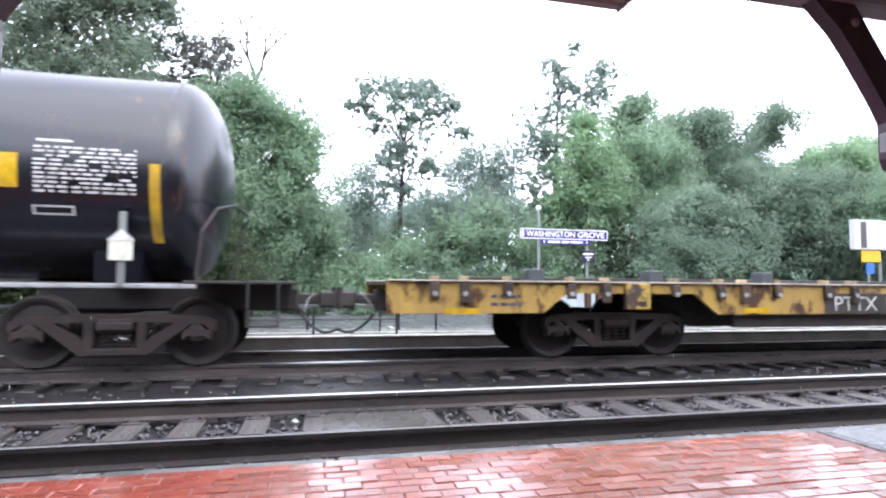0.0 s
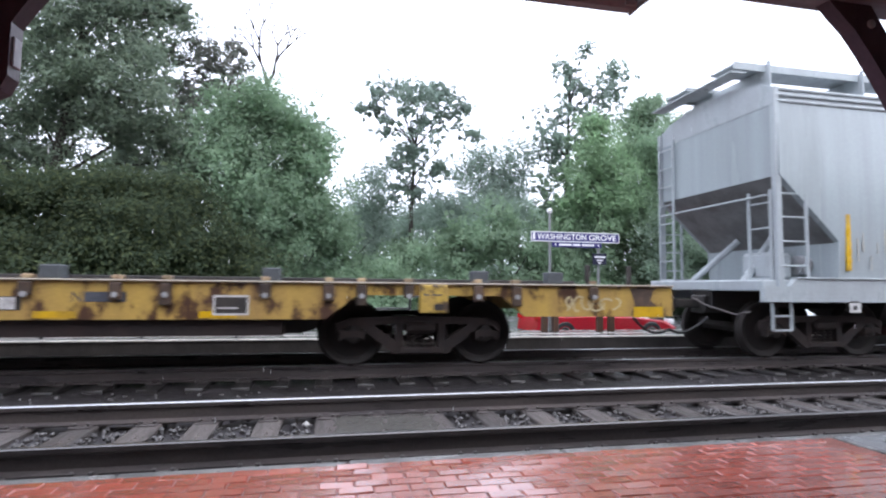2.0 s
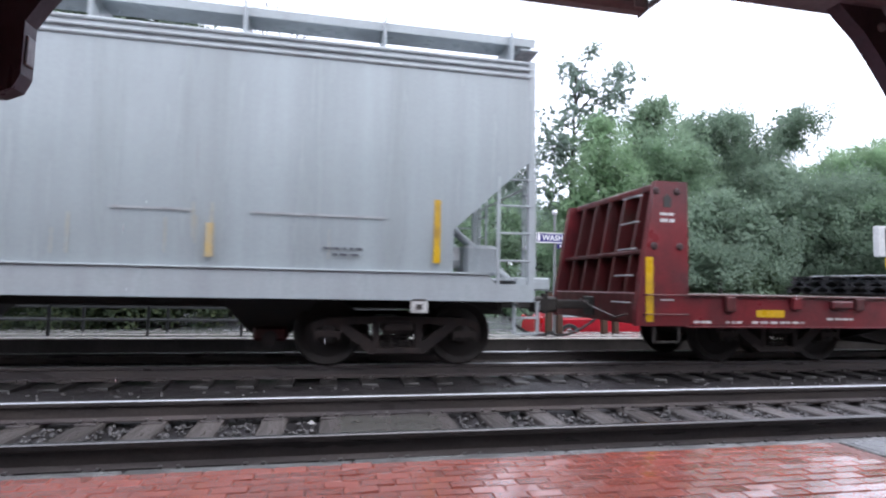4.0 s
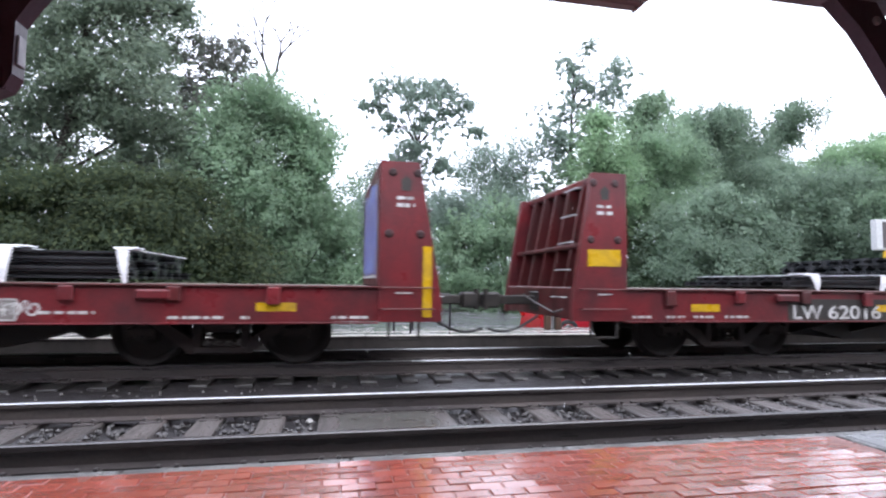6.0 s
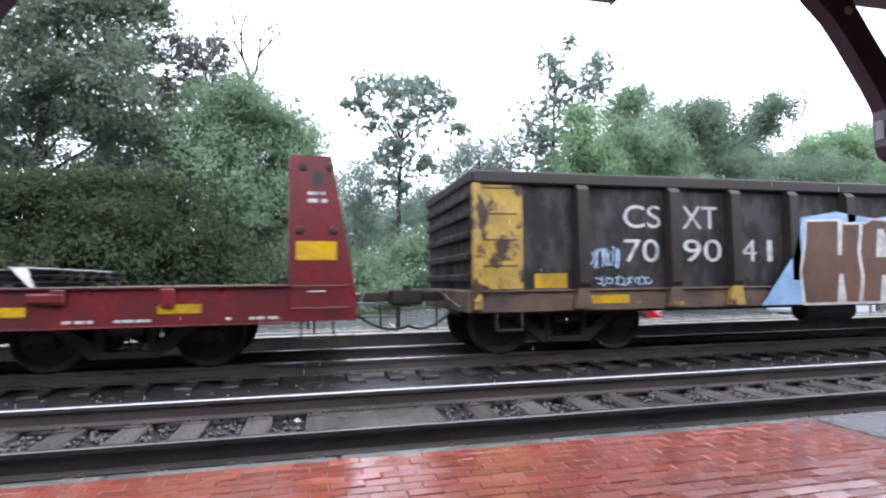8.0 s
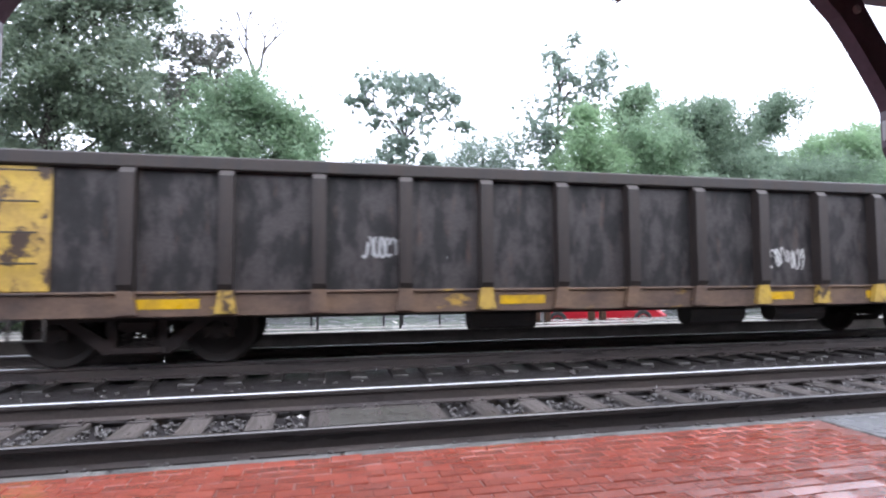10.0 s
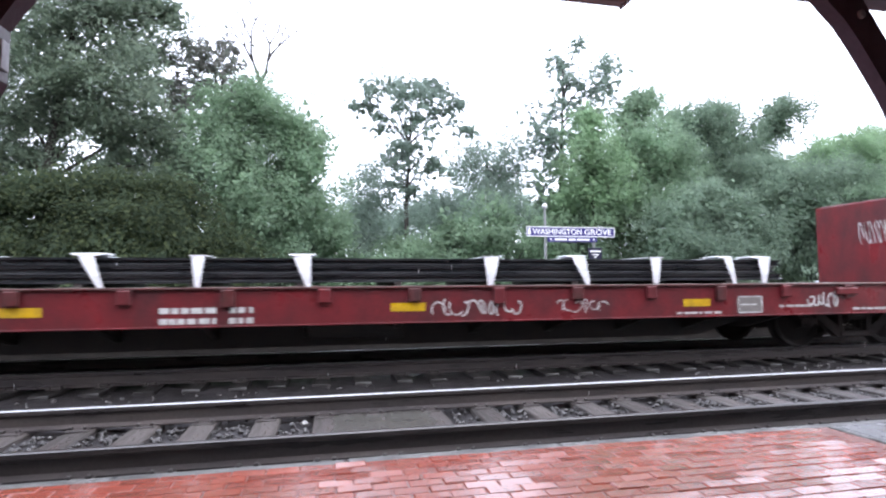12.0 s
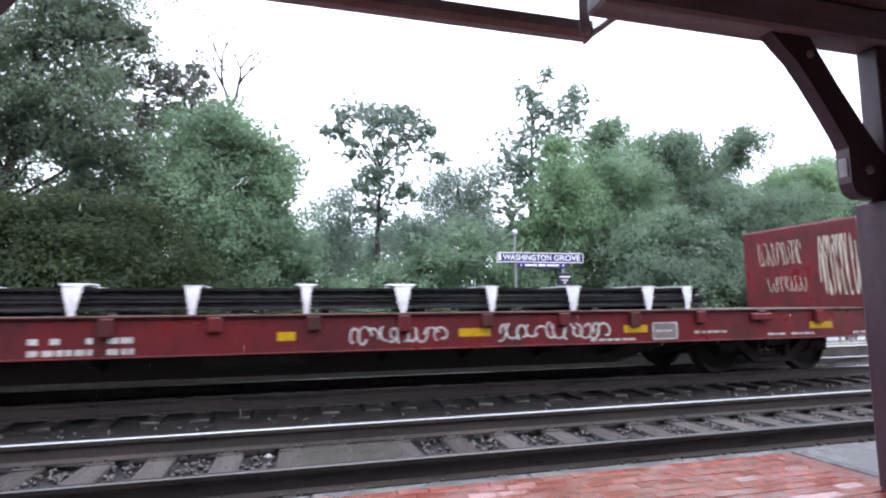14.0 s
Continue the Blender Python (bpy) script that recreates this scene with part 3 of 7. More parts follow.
def build_far_side():
    # far platform: paving, face and painted edge
    structure("platform", Solid().box(-40, 60, 11.36, 13.4, -0.75, 0.036), MAT_PLATFORM, "wet grey paving of the far platform")
    structure("trim", Solid().box(-40, 60, 11.28, 11.356, -0.75, 0.04), MAT_FACE, "stained concrete face of the far platform")
    x = -40.0
    rng = np.random.default_rng(8)
    while x < 60:
        w = 2.4
        structure("trim", Solid().cbox(x, x + w - 0.02, 11.25, 11.42, 0.041, 0.066 + rng.uniform(0, 0.006), 0.006), MAT_LINE, "white painted edge slab of the far platform")
        x += w
    structure("trim", Solid().box(-40, 60, 12.32, 12.42, 0.037, 0.042), MAT_LINE, "white line along the far platform")

    def railing(x0, posts, gap, height, y):
        r = thing("railing", "low black steel railing on the far platform", "railing", pose(x0, y, 0.036), "railings")
        end = gap * (posts - 1)
        for k in range(posts):
            part("post", Solid().cbox(gap * k - 0.025, gap * k + 0.025, -0.025, 0.025, 0, height, 0.004), MAT_RAILING, r)
        for z in (height, height * 0.52):
            part("bar", Solid().tube([(0, 0, z), (end, 0, z)], 0.02, 8), MAT_RAILING, r)
        return r

    railing(-10.58, 8, 1.77, 0.60, 12.05)
    railing(-10.05, 8, 1.66, 0.52, 13.1)
    railing(2.0, 2, 0.9, 0.84, 13.0)
    for x in (5.32, 5.60, 6.80, 7.11):
        b = thing("bollard", "dark brown square timber bollard on the far platform", "bollard", pose(x, 12.84, 0.036), "bollards")
        part("shaft", Solid().cbox(-0.07, 0.07, -0.07, 0.07, 0, 1.0, 0.012), surface("brown_timber", (0.07, 0.035, 0.02), (0.04, 0.02, 0.012), 0.5), b)
        part("cap", Solid().cbox(-0.08, 0.08, -0.08, 0.08, 1.0, 1.04, 0.012), MAT_RAILING, b)
    # station name sign
    s = thing("station_sign", "violet station name sign with white letters on two posts", "sign", pose(0, 13.0, 0.036))
    board = part("board", Solid().cbox(5.03, 7.45, -0.02, 0.02, 2.245, 2.495, 0.006), MAT_SIGNBLUE, s, "violet board with a white rim")
    rim = Solid()
    for a in ((5.03, 7.45, 2.475, 2.497), (5.03, 7.45, 2.243, 2.265), (5.03, 5.052, 2.243, 2.497), (7.428, 7.45, 2.243, 2.497)):
        rim.box(a[0], a[1], -0.026, -0.0205, a[2], a[3])
    part("rim", rim, MAT_SIGNWHITE, board)
    part("emblem", Solid().prism([(5.07, 2.30), (5.11, 2.28), (5.15, 2.33), (5.13, 2.43), (5.15, 2.46), (5.08, 2.46)], -0.0255, -0.021), MAT_SIGNWHITE, board)
    lettering("WASHINGTON", 5.19, 2.30, 1.335, 0.145, -0.0245, MAT_SIGNWHITE, board, bold=0.018)
    lettering("GROVE", 6.60, 2.30, 0.76, 0.145, -0.0245, MAT_SIGNWHITE, board, bold=0.018)
    sub = part("lower_board", Solid().cbox(5.6, 6.95, -0.02, 0.02, 2.11, 2.235, 0.005), MAT_SIGNBLUE, s, "narrow violet board with small bars of writing")
    bars = Solid()
    for a, b in ((5.66, 5.70), (5.78, 6.12), (6.16, 6.36), (6.40, 6.74), (6.84, 6.88)):
        bars.box(a, b, -0.0255, -0.021, 2.15, 2.20)
    part("writing", bars, MAT_SIGNWHITE, sub)
    for x, top in ((5.55, 2.25), (6.88, 2.12)):
        part("post", Solid().tube([(x, 0.03, 0), (x, 0.03, top)], 0.035, 10), MAT_SIGNPOST, s)
    panel = part("panel", Solid().cbox(6.7, 7.08, -0.03, 0.012, 1.68, 1.97, 0.006), plain("dark_panel", (0.02, 0.02, 0.045), 0.3), s, "small dark notice panel with white bars")
    pb = Solid().box(6.74, 7.04, -0.036, -0.031, 1.86, 1.90).box(6.80, 6.98, -0.036, -0.031, 1.78, 1.81).box(6.85, 6.92, -0.036, -0.031, 1.71, 1.75)
    part("writing", pb, MAT_SIGNWHITE, panel)
    lamp = thing("platform_lamp", "slim grey lamp post with a small round white head", "lamp post", pose(5.62, 13.2, 0.036))
    part("pole", Solid().tube([(0, 0, 0), (0, 0, 3.0)], [0.045, 0.03], 10), MAT_SIGNPOST, lamp)
    part("base", Solid().cbox(-0.09, 0.09, -0.09, 0.09, 0, 0.05, 0.01), MAT_SIGNPOST, lamp)
    part("head", Solid().lathe_y([(-0.07, 0.0), (-0.065, 0.03), (-0.03, 0.065), (0.03, 0.07), (0.06, 0.04), (0.07, 0.0)], 0, 3.05, 12), plain("white_globe", (0.8, 0.8, 0.82), 0.2), lamp, "round white lamp head", 60)
    # notice board with yellow and blue plates
    n = thing("notice_board", "grey cabinet with yellow and blue plates on a platform post", "notice board", pose(15.4, 13.0, 0.036))
    cab = part("cabinet", Solid().cbox(0, 1.3, -0.09, 0.09, 2.2, 3.08, 0.015), plain("pale_grey_cabinet", (0.52, 0.53, 0.53), 0.5), n)
    part("louvre", Solid().cbox(0.22, 0.42, -0.1, -0.088, 2.25, 3.02, 0.004), plain("dark_louvre", (0.07, 0.06, 0.06), 0.5), cab, "dark vertical louvre")
    part("door", Solid().cbox(0.5, 1.24, -0.1, -0.088, 2.3, 3.0, 0.004), plain("white_door", (0.75, 0.75, 0.76), 0.4), cab, "white painted door")
    part("yellow_plate", Solid().cbox(0.3, 1.0, -0.03, 0.0, 1.84, 2.19, 0.006), plain("yellow_plate", (0.68, 0.42, 0.02), 0.4), n, "yellow warning plate")
    part("blue_plate", Solid().cbox(0.47, 0.75, -0.03, 0.0, 1.5, 1.8, 0.006), plain("blue_plate", (0.03, 0.14, 0.6), 0.4), n, "small blue plate")
    for x in (0.62, 1.05):
        part("post", Solid().tube([(x, 0.05, 0), (x, 0.05, 2.25)], 0.04, 10), MAT_SIGNPOST, n)


def build_car(name, label, x, y, length, paint, glass, tall, flip=1, pickup=False):
    """A parked car along x; its nose points to +x."""
    z = ground_height(y) + 0.02
    c = thing(name, label, "car", pose(x, y, z, 0, 0, 0 if flip > 0 else 180))
    L, w = length / 2, 0.88
    d = 0.0 if pickup else 0.14
    body = Solid()
    low = [(-L, 0.35), (-L + 0.03, 0.72 - d), (-L + 0.12, 0.92 - d), (-L * 0.3, 0.95 - d), (L * 0.42, 0.92 - d), (L * 0.86, 0.80 - d), (L, 0.62 - d), (L, 0.32), (L - 0.1, 0.22), (-L + 0.1, 0.22)]
    rings = []
    for yy, k in ((-w, 0.94), (-w + 0.06, 1.0), (w - 0.06, 1.0), (w, 0.94)):
        rings.append([(px * k, yy, 0.22 + (pz - 0.22) * k) for px, pz in low])
    part("body", body.loft_x(rings), paint, c, smooth=30)
    cab = Solid()
    if pickup:
        top = [(-L * 0.15, 0.93), (-L * 0.1, tall), (L * 0.22, tall), (L * 0.46, 0.9)]
    else:
        top = [(-L * 0.86, 0.93 - d), (-L * 0.6, tall), (L * 0.08, tall), (L * 0.46, 0.9 - d)]
    rings = []
    for yy, k in ((-0.8, 0), (-0.66, 1), (0.66, 1), (0.8, 0)):
        rings.append([(px, yy, pz if (k or pz < 1) else 0.95 - d) for px, pz in top])
    roof = part("cabin", cab.loft_x(rings), paint, c, smooth=30)
    xa, xb = top[1][0] + 0.05, top[2][0]
    for s in (-1, 1):
        side = Solid().add([(top[0][0] + 0.2, s * 0.805, 0.97 - d), (top[3][0] - 0.22, s * 0.805, 0.97 - d), (xb - 0.02, s * 0.685, tall - 0.07), (xa + 0.08, s * 0.685, tall - 0.07)], [(0, 1, 2, 3)])
        part("side_window", side, glass, roof, "glass side window")
    ws = Solid().add([(top[3][0] - 0.03, -0.68, 0.95 - d), (top[3][0] - 0.03, 0.68, 0.95 - d), (xb + 0.06, 0.6, tall - 0.05), (xb + 0.06, -0.6, tall - 0.05)], [(0, 1, 2, 3)])
    part("windscreen", ws, glass, roof, "glass windscreen")
    for sx in (-0.62, 0.62):
        for s in (-1, 1):
            wh = part("wheel", Solid().lathe_y([(s * 0.70, 0.0), (s * 0.70, 0.31), (s * 0.74, 0.33), (s * 0.87, 0.33), (s * 0.90, 0.30), (s * 0.90, 0.21), (s * 0.87, 0.2)], sx * L, 0.33, 20), MAT_RUBBER, c, "black tyre")
            part("rim", Solid().lathe_y([(s * 0.875, 0.205), (s * 0.885, 0.15), (s * 0.895, 0.05), (s * 0.895, 0.0)], sx * L, 0.33, 16), MAT_TREAD, wh, "silver rim")
    for s in (-1, 1):
        part("headlight", Solid().cbox(L - 0.2, L - 0.02, s * 0.66 - 0.14, s * 0.66 + 0.14, 0.58, 0.72, 0.02), plain("clear_headlight", (0.75, 0.76, 0.78), 0.1), c, "clear headlight")
        part("tail_light", Solid().cbox(-L - 0.005, -L + 0.08, s * 0.7 - 0.1, s * 0.7 + 0.1, 0.66, 0.82, 0.02), plain("red_tail_light", (0.4, 0.01, 0.01), 0.2), c, "red tail light")
    return c


build_ground()
build_tracks()
build_near_platform()
build_canopy()
build_far_side()
GLASS = surface("tinted_glass", (0.03, 0.035, 0.04), (0.02, 0.025, 0.03), 0.06, 0, 1, 5, bump=0)
# The red car's glass is pale: its sky reflection is put into colour.
build_car("parked_car", "bright red parked car on the wet car park", 8.1, 15.6, 4.4, surface("red_car_paint", (0.36, 0.014, 0.025), (0.28, 0.012, 0.02), 0.18, 0, 1, 20, bump=0), surface("car_glass_sky_in_colour", (0.30, 0.34, 0.35), (0.2, 0.23, 0.24), 0.08, 0, 1.5, 20, bump=0), 1.45)
build_car("pickup_truck", "white pickup truck parked on the far car park", 20.15, 18.0, 4.6, surface("white_car_paint", (0.72, 0.76, 0.8), (0.6, 0.64, 0.68), 0.2, 0, 1, 20, bump=0), GLASS, 1.62, -1, True)

# ---- the train: each car is built round its own middle, x along the track, the camera's side at -y ----
MOVERS = []   # things of the train: (object, place along the track at the start)
WHEELS = []   # turning wheelsets


def bogie_meshes():
    me = {}
    so = Solid().cbox(-0.19, 0.19, -1.06, 1.06, 0.46, 0.64, 0.02)
    for s in (-1, 1):
        so.cbox(s * 0.42 - 0.03, s * 0.42 + 0.03, -0.78, 0.78, 0.36, 0.44, 0.01)
        for y in (-0.74, 0.74):
            so.cbox(s * 0.42 - 0.05, s * 0.42 + 0.05, y - 0.05, y + 0.05, 0.28, 0.56, 0.015)
    me["bogie"] = so.mesh("bogie")
    so = Solid()
    y0, y1 = -0.07, 0.07
    so.prism([(-1.1, 0.47), (-1.1, 0.61), (-0.92, 0.68), (-0.3, 0.70), (0.3, 0.70), (0.92, 0.68), (1.1, 0.61), (1.1, 0.47), (0.97, 0.57), (0.3, 0.60), (-0.3, 0.60), (-0.97, 0.57)], y0, y1)
    for s in (-1, 1):
        so.prism([(s * 0.86, 0.60), (s * 0.66, 0.60), (s * 0.24, 0.30), (s * 0.20, 0.18), (s * 0.36, 0.18)], y0 + 0.01, y1 - 0.01)
        so.cbox(s * 0.28 - 0.05, s * 0.28 + 0.05, y0 + 0.005, y1 - 0.005, 0.26, 0.62, 0.01)
        so.prism([(s * 1.06, 0.36), (s * 1.06, 0.50), (s * 0.74, 0.50), (s * 0.74, 0.36), (s * 0.80, 0.42), (s * 0.98, 0.42)], y0 - 0.02, y1 + 0.02)
    so.cbox(-0.3, 0.3, y0, y1, 0.18, 0.27, 0.012)
    so.cbox(-0.2, 0.2, y0 - 0.05, y1 - 0.02, 0.49, 0.60, 0.02)
    me["side_frame"] = so.mesh("side_frame")
    so = Solid()
    for x in (-0.13, 0.0, 0.13):
        pts = [(x + 0.05 * math.cos(a), 0.05 * math.sin(a), 0.27 + 0.22 * a / (2 * math.pi * 4)) for a in [k * math.pi / 4 for k in range(33)]]
        so.tube(pts, 0.013, 5)
    me["spring"] = so.mesh("spring", 50)
    so = Solid()
    for s in (-1, 1):
        so.lathe_y([(s * 0.80, 0.0), (s * 0.80, 0.13), (s * 0.76, 0.17), (s * 0.745, 0.35), (s * 0.79, 0.40), (s * 0.80, 0.44), (s * 0.785, 0.457), (s * 0.70, 0.457), (s * 0.68, 0.484),
                    (s * 0.66, 0.484), (s * 0.655, 0.40), (s * 0.70, 0.33), (s * 0.70, 0.16), (s * 0.65, 0.1)], 0, 0, 28)
        so.lathe_y([(s * 0.80, 0.10), (s * 0.95, 0.10), (s * 1.03, 0.115), (s * 1.045, 0.09), (s * 1.045, 0.0)], 0, 0, 14)
        for k in range(3):
            a = k * 2.094
            so.cbox(0.055 * math.cos(a) - 0.014, 0.055 * math.cos(a) + 0.014, s * 1.05 - 0.012, s * 1.05 + 0.012, 0.055 * math.sin(a) - 0.014, 0.055 * math.sin(a) + 0.014, 0.003)
    so.tube([(0, -0.7, 0), (0, 0.7, 0)], 0.085, 12)
    me["wheelset"] = so.mesh("wheelset", 35)
    for v in me["side_frame"].vertices:
        v.co.x *= 1.067
    for k, ma in (("bogie", MAT_TRUCK), ("side_frame", MAT_TRUCK), ("spring", MAT_TRUCK), ("wheelset", MAT_WHEEL)):
        me[k].materials.append(ma)
    return me


BOGIE = bogie_meshes()


def bogie(parent, x):
    b = new("bogie", BOGIE["bogie"])
    b.parent = parent
    b.matrix_basis = pose(x, 0, 0)
    tagged(b, "grimy brown cast steel bogie")
    for y, turn in ((-0.97, 0), (0.97, 180)):
        for kind in ("side_frame", "spring"):
            o = new(kind, BOGIE[kind])
            o.parent = b
            o.matrix_basis = pose(0, y, 0, 0, 0, turn)
    for dx in (-0.95, 0.95):
        o = new("wheelset", BOGIE["wheelset"])
        o.parent = b
        o.matrix_basis = pose(dx, 0, 0.457)
        WHEELS.append((o, dx))


def coupler(parent, x, way, reach):
    """Coupler, hose and lever at the car's end x, reaching towards way."""
    a, b = sorted((x - way * 0.5, x + way * (reach - 0.12)))
    so = Solid().cbox(a, b, -0.065, 0.065, 0.80, 0.95, 0.015)
    tip = x + way * reach
    so.cbox(min(tip - way * 0.28, tip + way * 0.02), max(tip - way * 0.28, tip + way * 0.02), -0.17, 0.12, 0.74, 1.0, 0.035)
    so.tube([(tip - way * 0.04, -0.13, 0.72), (tip - way * 0.04, -0.13, 1.05)], 0.045, 8)
    part("coupler", so, MAT_BLACK, parent, "black cast steel coupler")
    part("draft_sill", Solid().cbox(min(x, x - way * 1.4), max(x, x - way * 1.4), -0.19, 0.19, 0.70, 1.02, 0.02), MAT_BLACK, parent)
    pts = []
    for k in range(9):
        u = k / 8
        pts.append((x + way * (0.05 + u * (reach - 0.05)), -0.36 + 0.06 * math.sin(3 * u), 0.80 - 0.42 * math.sin(math.pi * (0.12 + 0.55 * u))))
    part("brake_hose", Solid().tube(pts, 0.022, 7), MAT_RUBBER, parent, "hanging black rubber hose")
    lever = Solid().tube([(x + way * 0.06, -1.35, 0.78), (x + way * 0.10, -1.1, 0.72), (x + way * 0.14, -0.4, 0.86), (x + way * 0.25, -0.2, 0.98)], 0.013, 6)
    part("cut_lever", lever, MAT_RAILSIDE, parent, "thin steel uncoupling lever")


def reflector(parent, x0, x1, z0, z1, y):
    part("reflector", Solid().box(x0, x1, y - 0.003, y, z0, z1), MAT_REFLECT, parent, "yellow reflective strip")


def bars(parent, spots, y, material, name="writing"):
    so = Solid()
    for x0, x1, z0, z1 in spots:
        so.box(x0, x1, y - 0.0025, y, z0, z1)
    return tagged(part(name, so, material, parent, "small stencilled writing"), kind="stuff")


def word_bars(rng, x0, x1, z, h, fill=0.75):
    out, x = [], x0
    while x < x1:
        w = rng.uniform(0.05, 0.14)
        if rng.random() < fill:
            out.append((x, min(x + w, x1), z, z + h))
        x += w + rng.uniform(0.015, 0.05)
    return out


def scrawl(parent, rng, x0, x1, z0, z1, y, material, strokes=5, width=0.018, name="graffiti"):
    """A sprayed tag: a few looping strokes, flat on the side."""
    strokes, width = strokes * 2, width * 0.6
    so = Solid()
    w, h = (x1 - x0) / strokes, z1 - z0
    for k in range(strokes):
        cx, cz = x0 + w * (k + 0.5), (z0 + z1) / 2
        a0, turn = rng.uniform(0, 6), rng.uniform(3, 7) * rng.choice((-1, 1))
        ex, ez = rng.uniform(0.3, 0.65) * w, rng.uniform(0.3, 0.5) * h
        pts = []
        for i in range(13):
            u = i / 12
            a = a0 + turn * u
            pts.append((cx + ex * math.cos(a) + (u - 0.5) * w * 0.5, cz + ez * math.sin(a) * (1 - 0.3 * u)))
        for (ax, az), (bx, bz) in zip(pts[:-1], pts[1:]):
            d = math.hypot(bx - ax, bz - az) or 1
            nx, nz = -(bz - az) / d * width, (bx - ax) / d * width
            so.add([(ax - nx, y - 0.002, az - nz), (bx - nx, y - 0.002, bz - nz), (bx + nx, y - 0.002, bz + nz), (ax + nx, y - 0.002, az + nz)], [(0, 1, 2, 3)])
    return tagged(part(name, so, material, parent, "sprayed tag in thin looping strokes"), kind="stuff")


def train_thing(name, label, category, place, group=""):
    ob = thing(name, label, category, pose(place, TRACK, 0), group)
    MOVERS.append((ob, place))
    return ob


def side_poly(poly, y, t=0.012):
    return Solid().prism(poly, y, y + t)


def build_tank_car():
    c0 = -8.8
    t = train_thing("tank_car", "black railway tank car with rain-greyed top and yellow marks", "tank car", c0)
    L, R, zc = 7.61, 1.45, 2.55
    n = 48
    prof = [(-L, 0.02)]
    for k in range(1, 9):
        a = k / 8 * math.pi / 2
        prof.append((-L + 0.62 * (1 - math.cos(a)), R * math.sin(a)))
    prof += [(-x, r) for x, r in reversed(prof)]
    rings = []
    for x, r in prof:
        rings.append([(x, r * math.cos(2 * math.pi * k / n), zc + r * math.sin(2 * math.pi * k / n)) for k in range(n)])
    tank = part("tank", Solid().loft_x(rings), MAT_TANK, t, "glossy wet black tank shell", 40)
    for x in (-L + 0.62, -3.5, 0.0, 3.5, L - 0.62):
        a = [(x + d, (R + e) * math.cos(2 * math.pi * k / n), zc + (R + e) * math.sin(2 * math.pi * k / n)) for d, e in ((-0.02, 0), (0, 0.008), (0.02, 0)) for k in range(n)]
        part("weld_seam", Solid().add(a, [(j * n + k, j * n + (k + 1) % n, (j + 1) * n + (k + 1) % n, (j + 1) * n + k) for j in range(2) for k in range(n)]), MAT_TANK, tank)
    dome = Solid()
    dome.tube([(0, 0, zc + R - 0.05), (0, 0, zc + R + 0.35)], 0.45, 20)
    part("manway", dome, MAT_BLACK, t)
    for s in (-1, 1):
        part("saddle", Solid().prism_x([(-1.0, 1.08), (1.0, 1.08), (1.0, 1.55), (0.8, 1.32), (0.0, 1.06), (-0.8, 1.32), (-1.0, 1.55)], s * 6.4 - 0.28, s * 6.4 + 0.28), MAT_TANK, t)
        part("stub_sill", Solid().cbox(min(s * 5.2, s * 8.5), max(s * 5.2, s * 8.5), -0.3, 0.3, 0.72, 1.12, 0.02), MAT_BLACK, t)
        part("end_platform", Solid().cbox(min(s * 7.25, s * 8.6), max(s * 7.25, s * 8.6), -1.45, 1.45, 1.09, 1.13, 0.008), MAT_BLACK, t, "black end platform with a wet top")
        part("side_sill", Solid().cbox(min(s * 5.0, s * 7.4), max(s * 5.0, s * 7.4), -1.45, -1.35, 1.03, 1.09, 0.01), MAT_PIPE, t, "wet steel edge sill")
        rail = Solid().tube([(s * 7.42, -1.42, 1.1), (s * 7.40, -1.42, 1.22), (s * 7.46, -1.45, 1.75), (s * 7.6, -1.3, 2.05), (s * 7.75, -0.9, 2.15), (s * 7.78, 0, 2.18), (s * 7.75, 0.9, 2.15), (s * 7.6, 1.3, 2.05), (s * 7.42, 1.45, 1.1)], 0.018, 8)
        part("handrail", rail, MAT_BLACK, t)
        part("ladder_step", Solid().cbox(s * 8.2 - 0.2, s * 8.2 + 0.2, -1.47, -1.42, 0.55, 0.58, 0.006).cbox(s * 8.2 - 0.2, s * 8.2 - 0.17, -1.47, -1.43, 0.55, 1.1, 0.005).cbox(s * 8.2 + 0.17, s * 8.2 + 0.2, -1.47, -1.43, 0.55, 1.1, 0.005), MAT_BLACK, t)
        bogie(t, s * 6.4)
        coupler(t, s * 8.6, s, 0.58)
    # marks on the shell, laid on its curve
    rng = np.random.default_rng(21)

    def on_shell(x0, x1, z0, z1, e=0.004):
        out = Solid()
        zs = np.linspace(z0, z1, max(2, int((z1 - z0) / 0.12) + 1))
        ys = [-math.sqrt(max(0.0, (R + e) ** 2 - (z - zc) ** 2)) for z in zs]
        v = [(x, y, z) for y, z in zip(ys, zs) for x in (x0, x1)]
        return out.add(v, [(2 * k, 2 * k + 1, 2 * k + 3, 2 * k + 2) for k in range(len(zs) - 1)])

    def local(x):
        return x - c0

    part("reflector", on_shell(local(-1.97), local(-1.85), 1.60, 2.55), MAT_REFLECT, tank, "dull yellow vertical strip")
    part("warning_diamond", on_shell(local(-3.75), local(-3.38), 2.2, 2.6), MAT_REFLECT, tank, "yellow square mark")
    wr = Solid()
    for k in range(11):
        z = 2.16 + 0.052 * k
        for x0, x1, za, zb in word_bars(rng, -3.22, -2.12, z, 0.028, 0.85):
            q = on_shell(local(x0), local(x1), za, zb)
            wr.add(q.v, q.f)
    for x0, x1, za, zb in ((-3.2, -2.82, 2.76, 2.79), (-3.25, -2.8, 1.90, 1.92), (-3.25, -2.8, 1.99, 2.01), (-3.25, -3.22, 1.9, 2.01), (-2.83, -2.8, 1.9, 2.01)):
        q = on_shell(local(x0), local(x1), za, zb)
        wr.add(q.v, q.f)
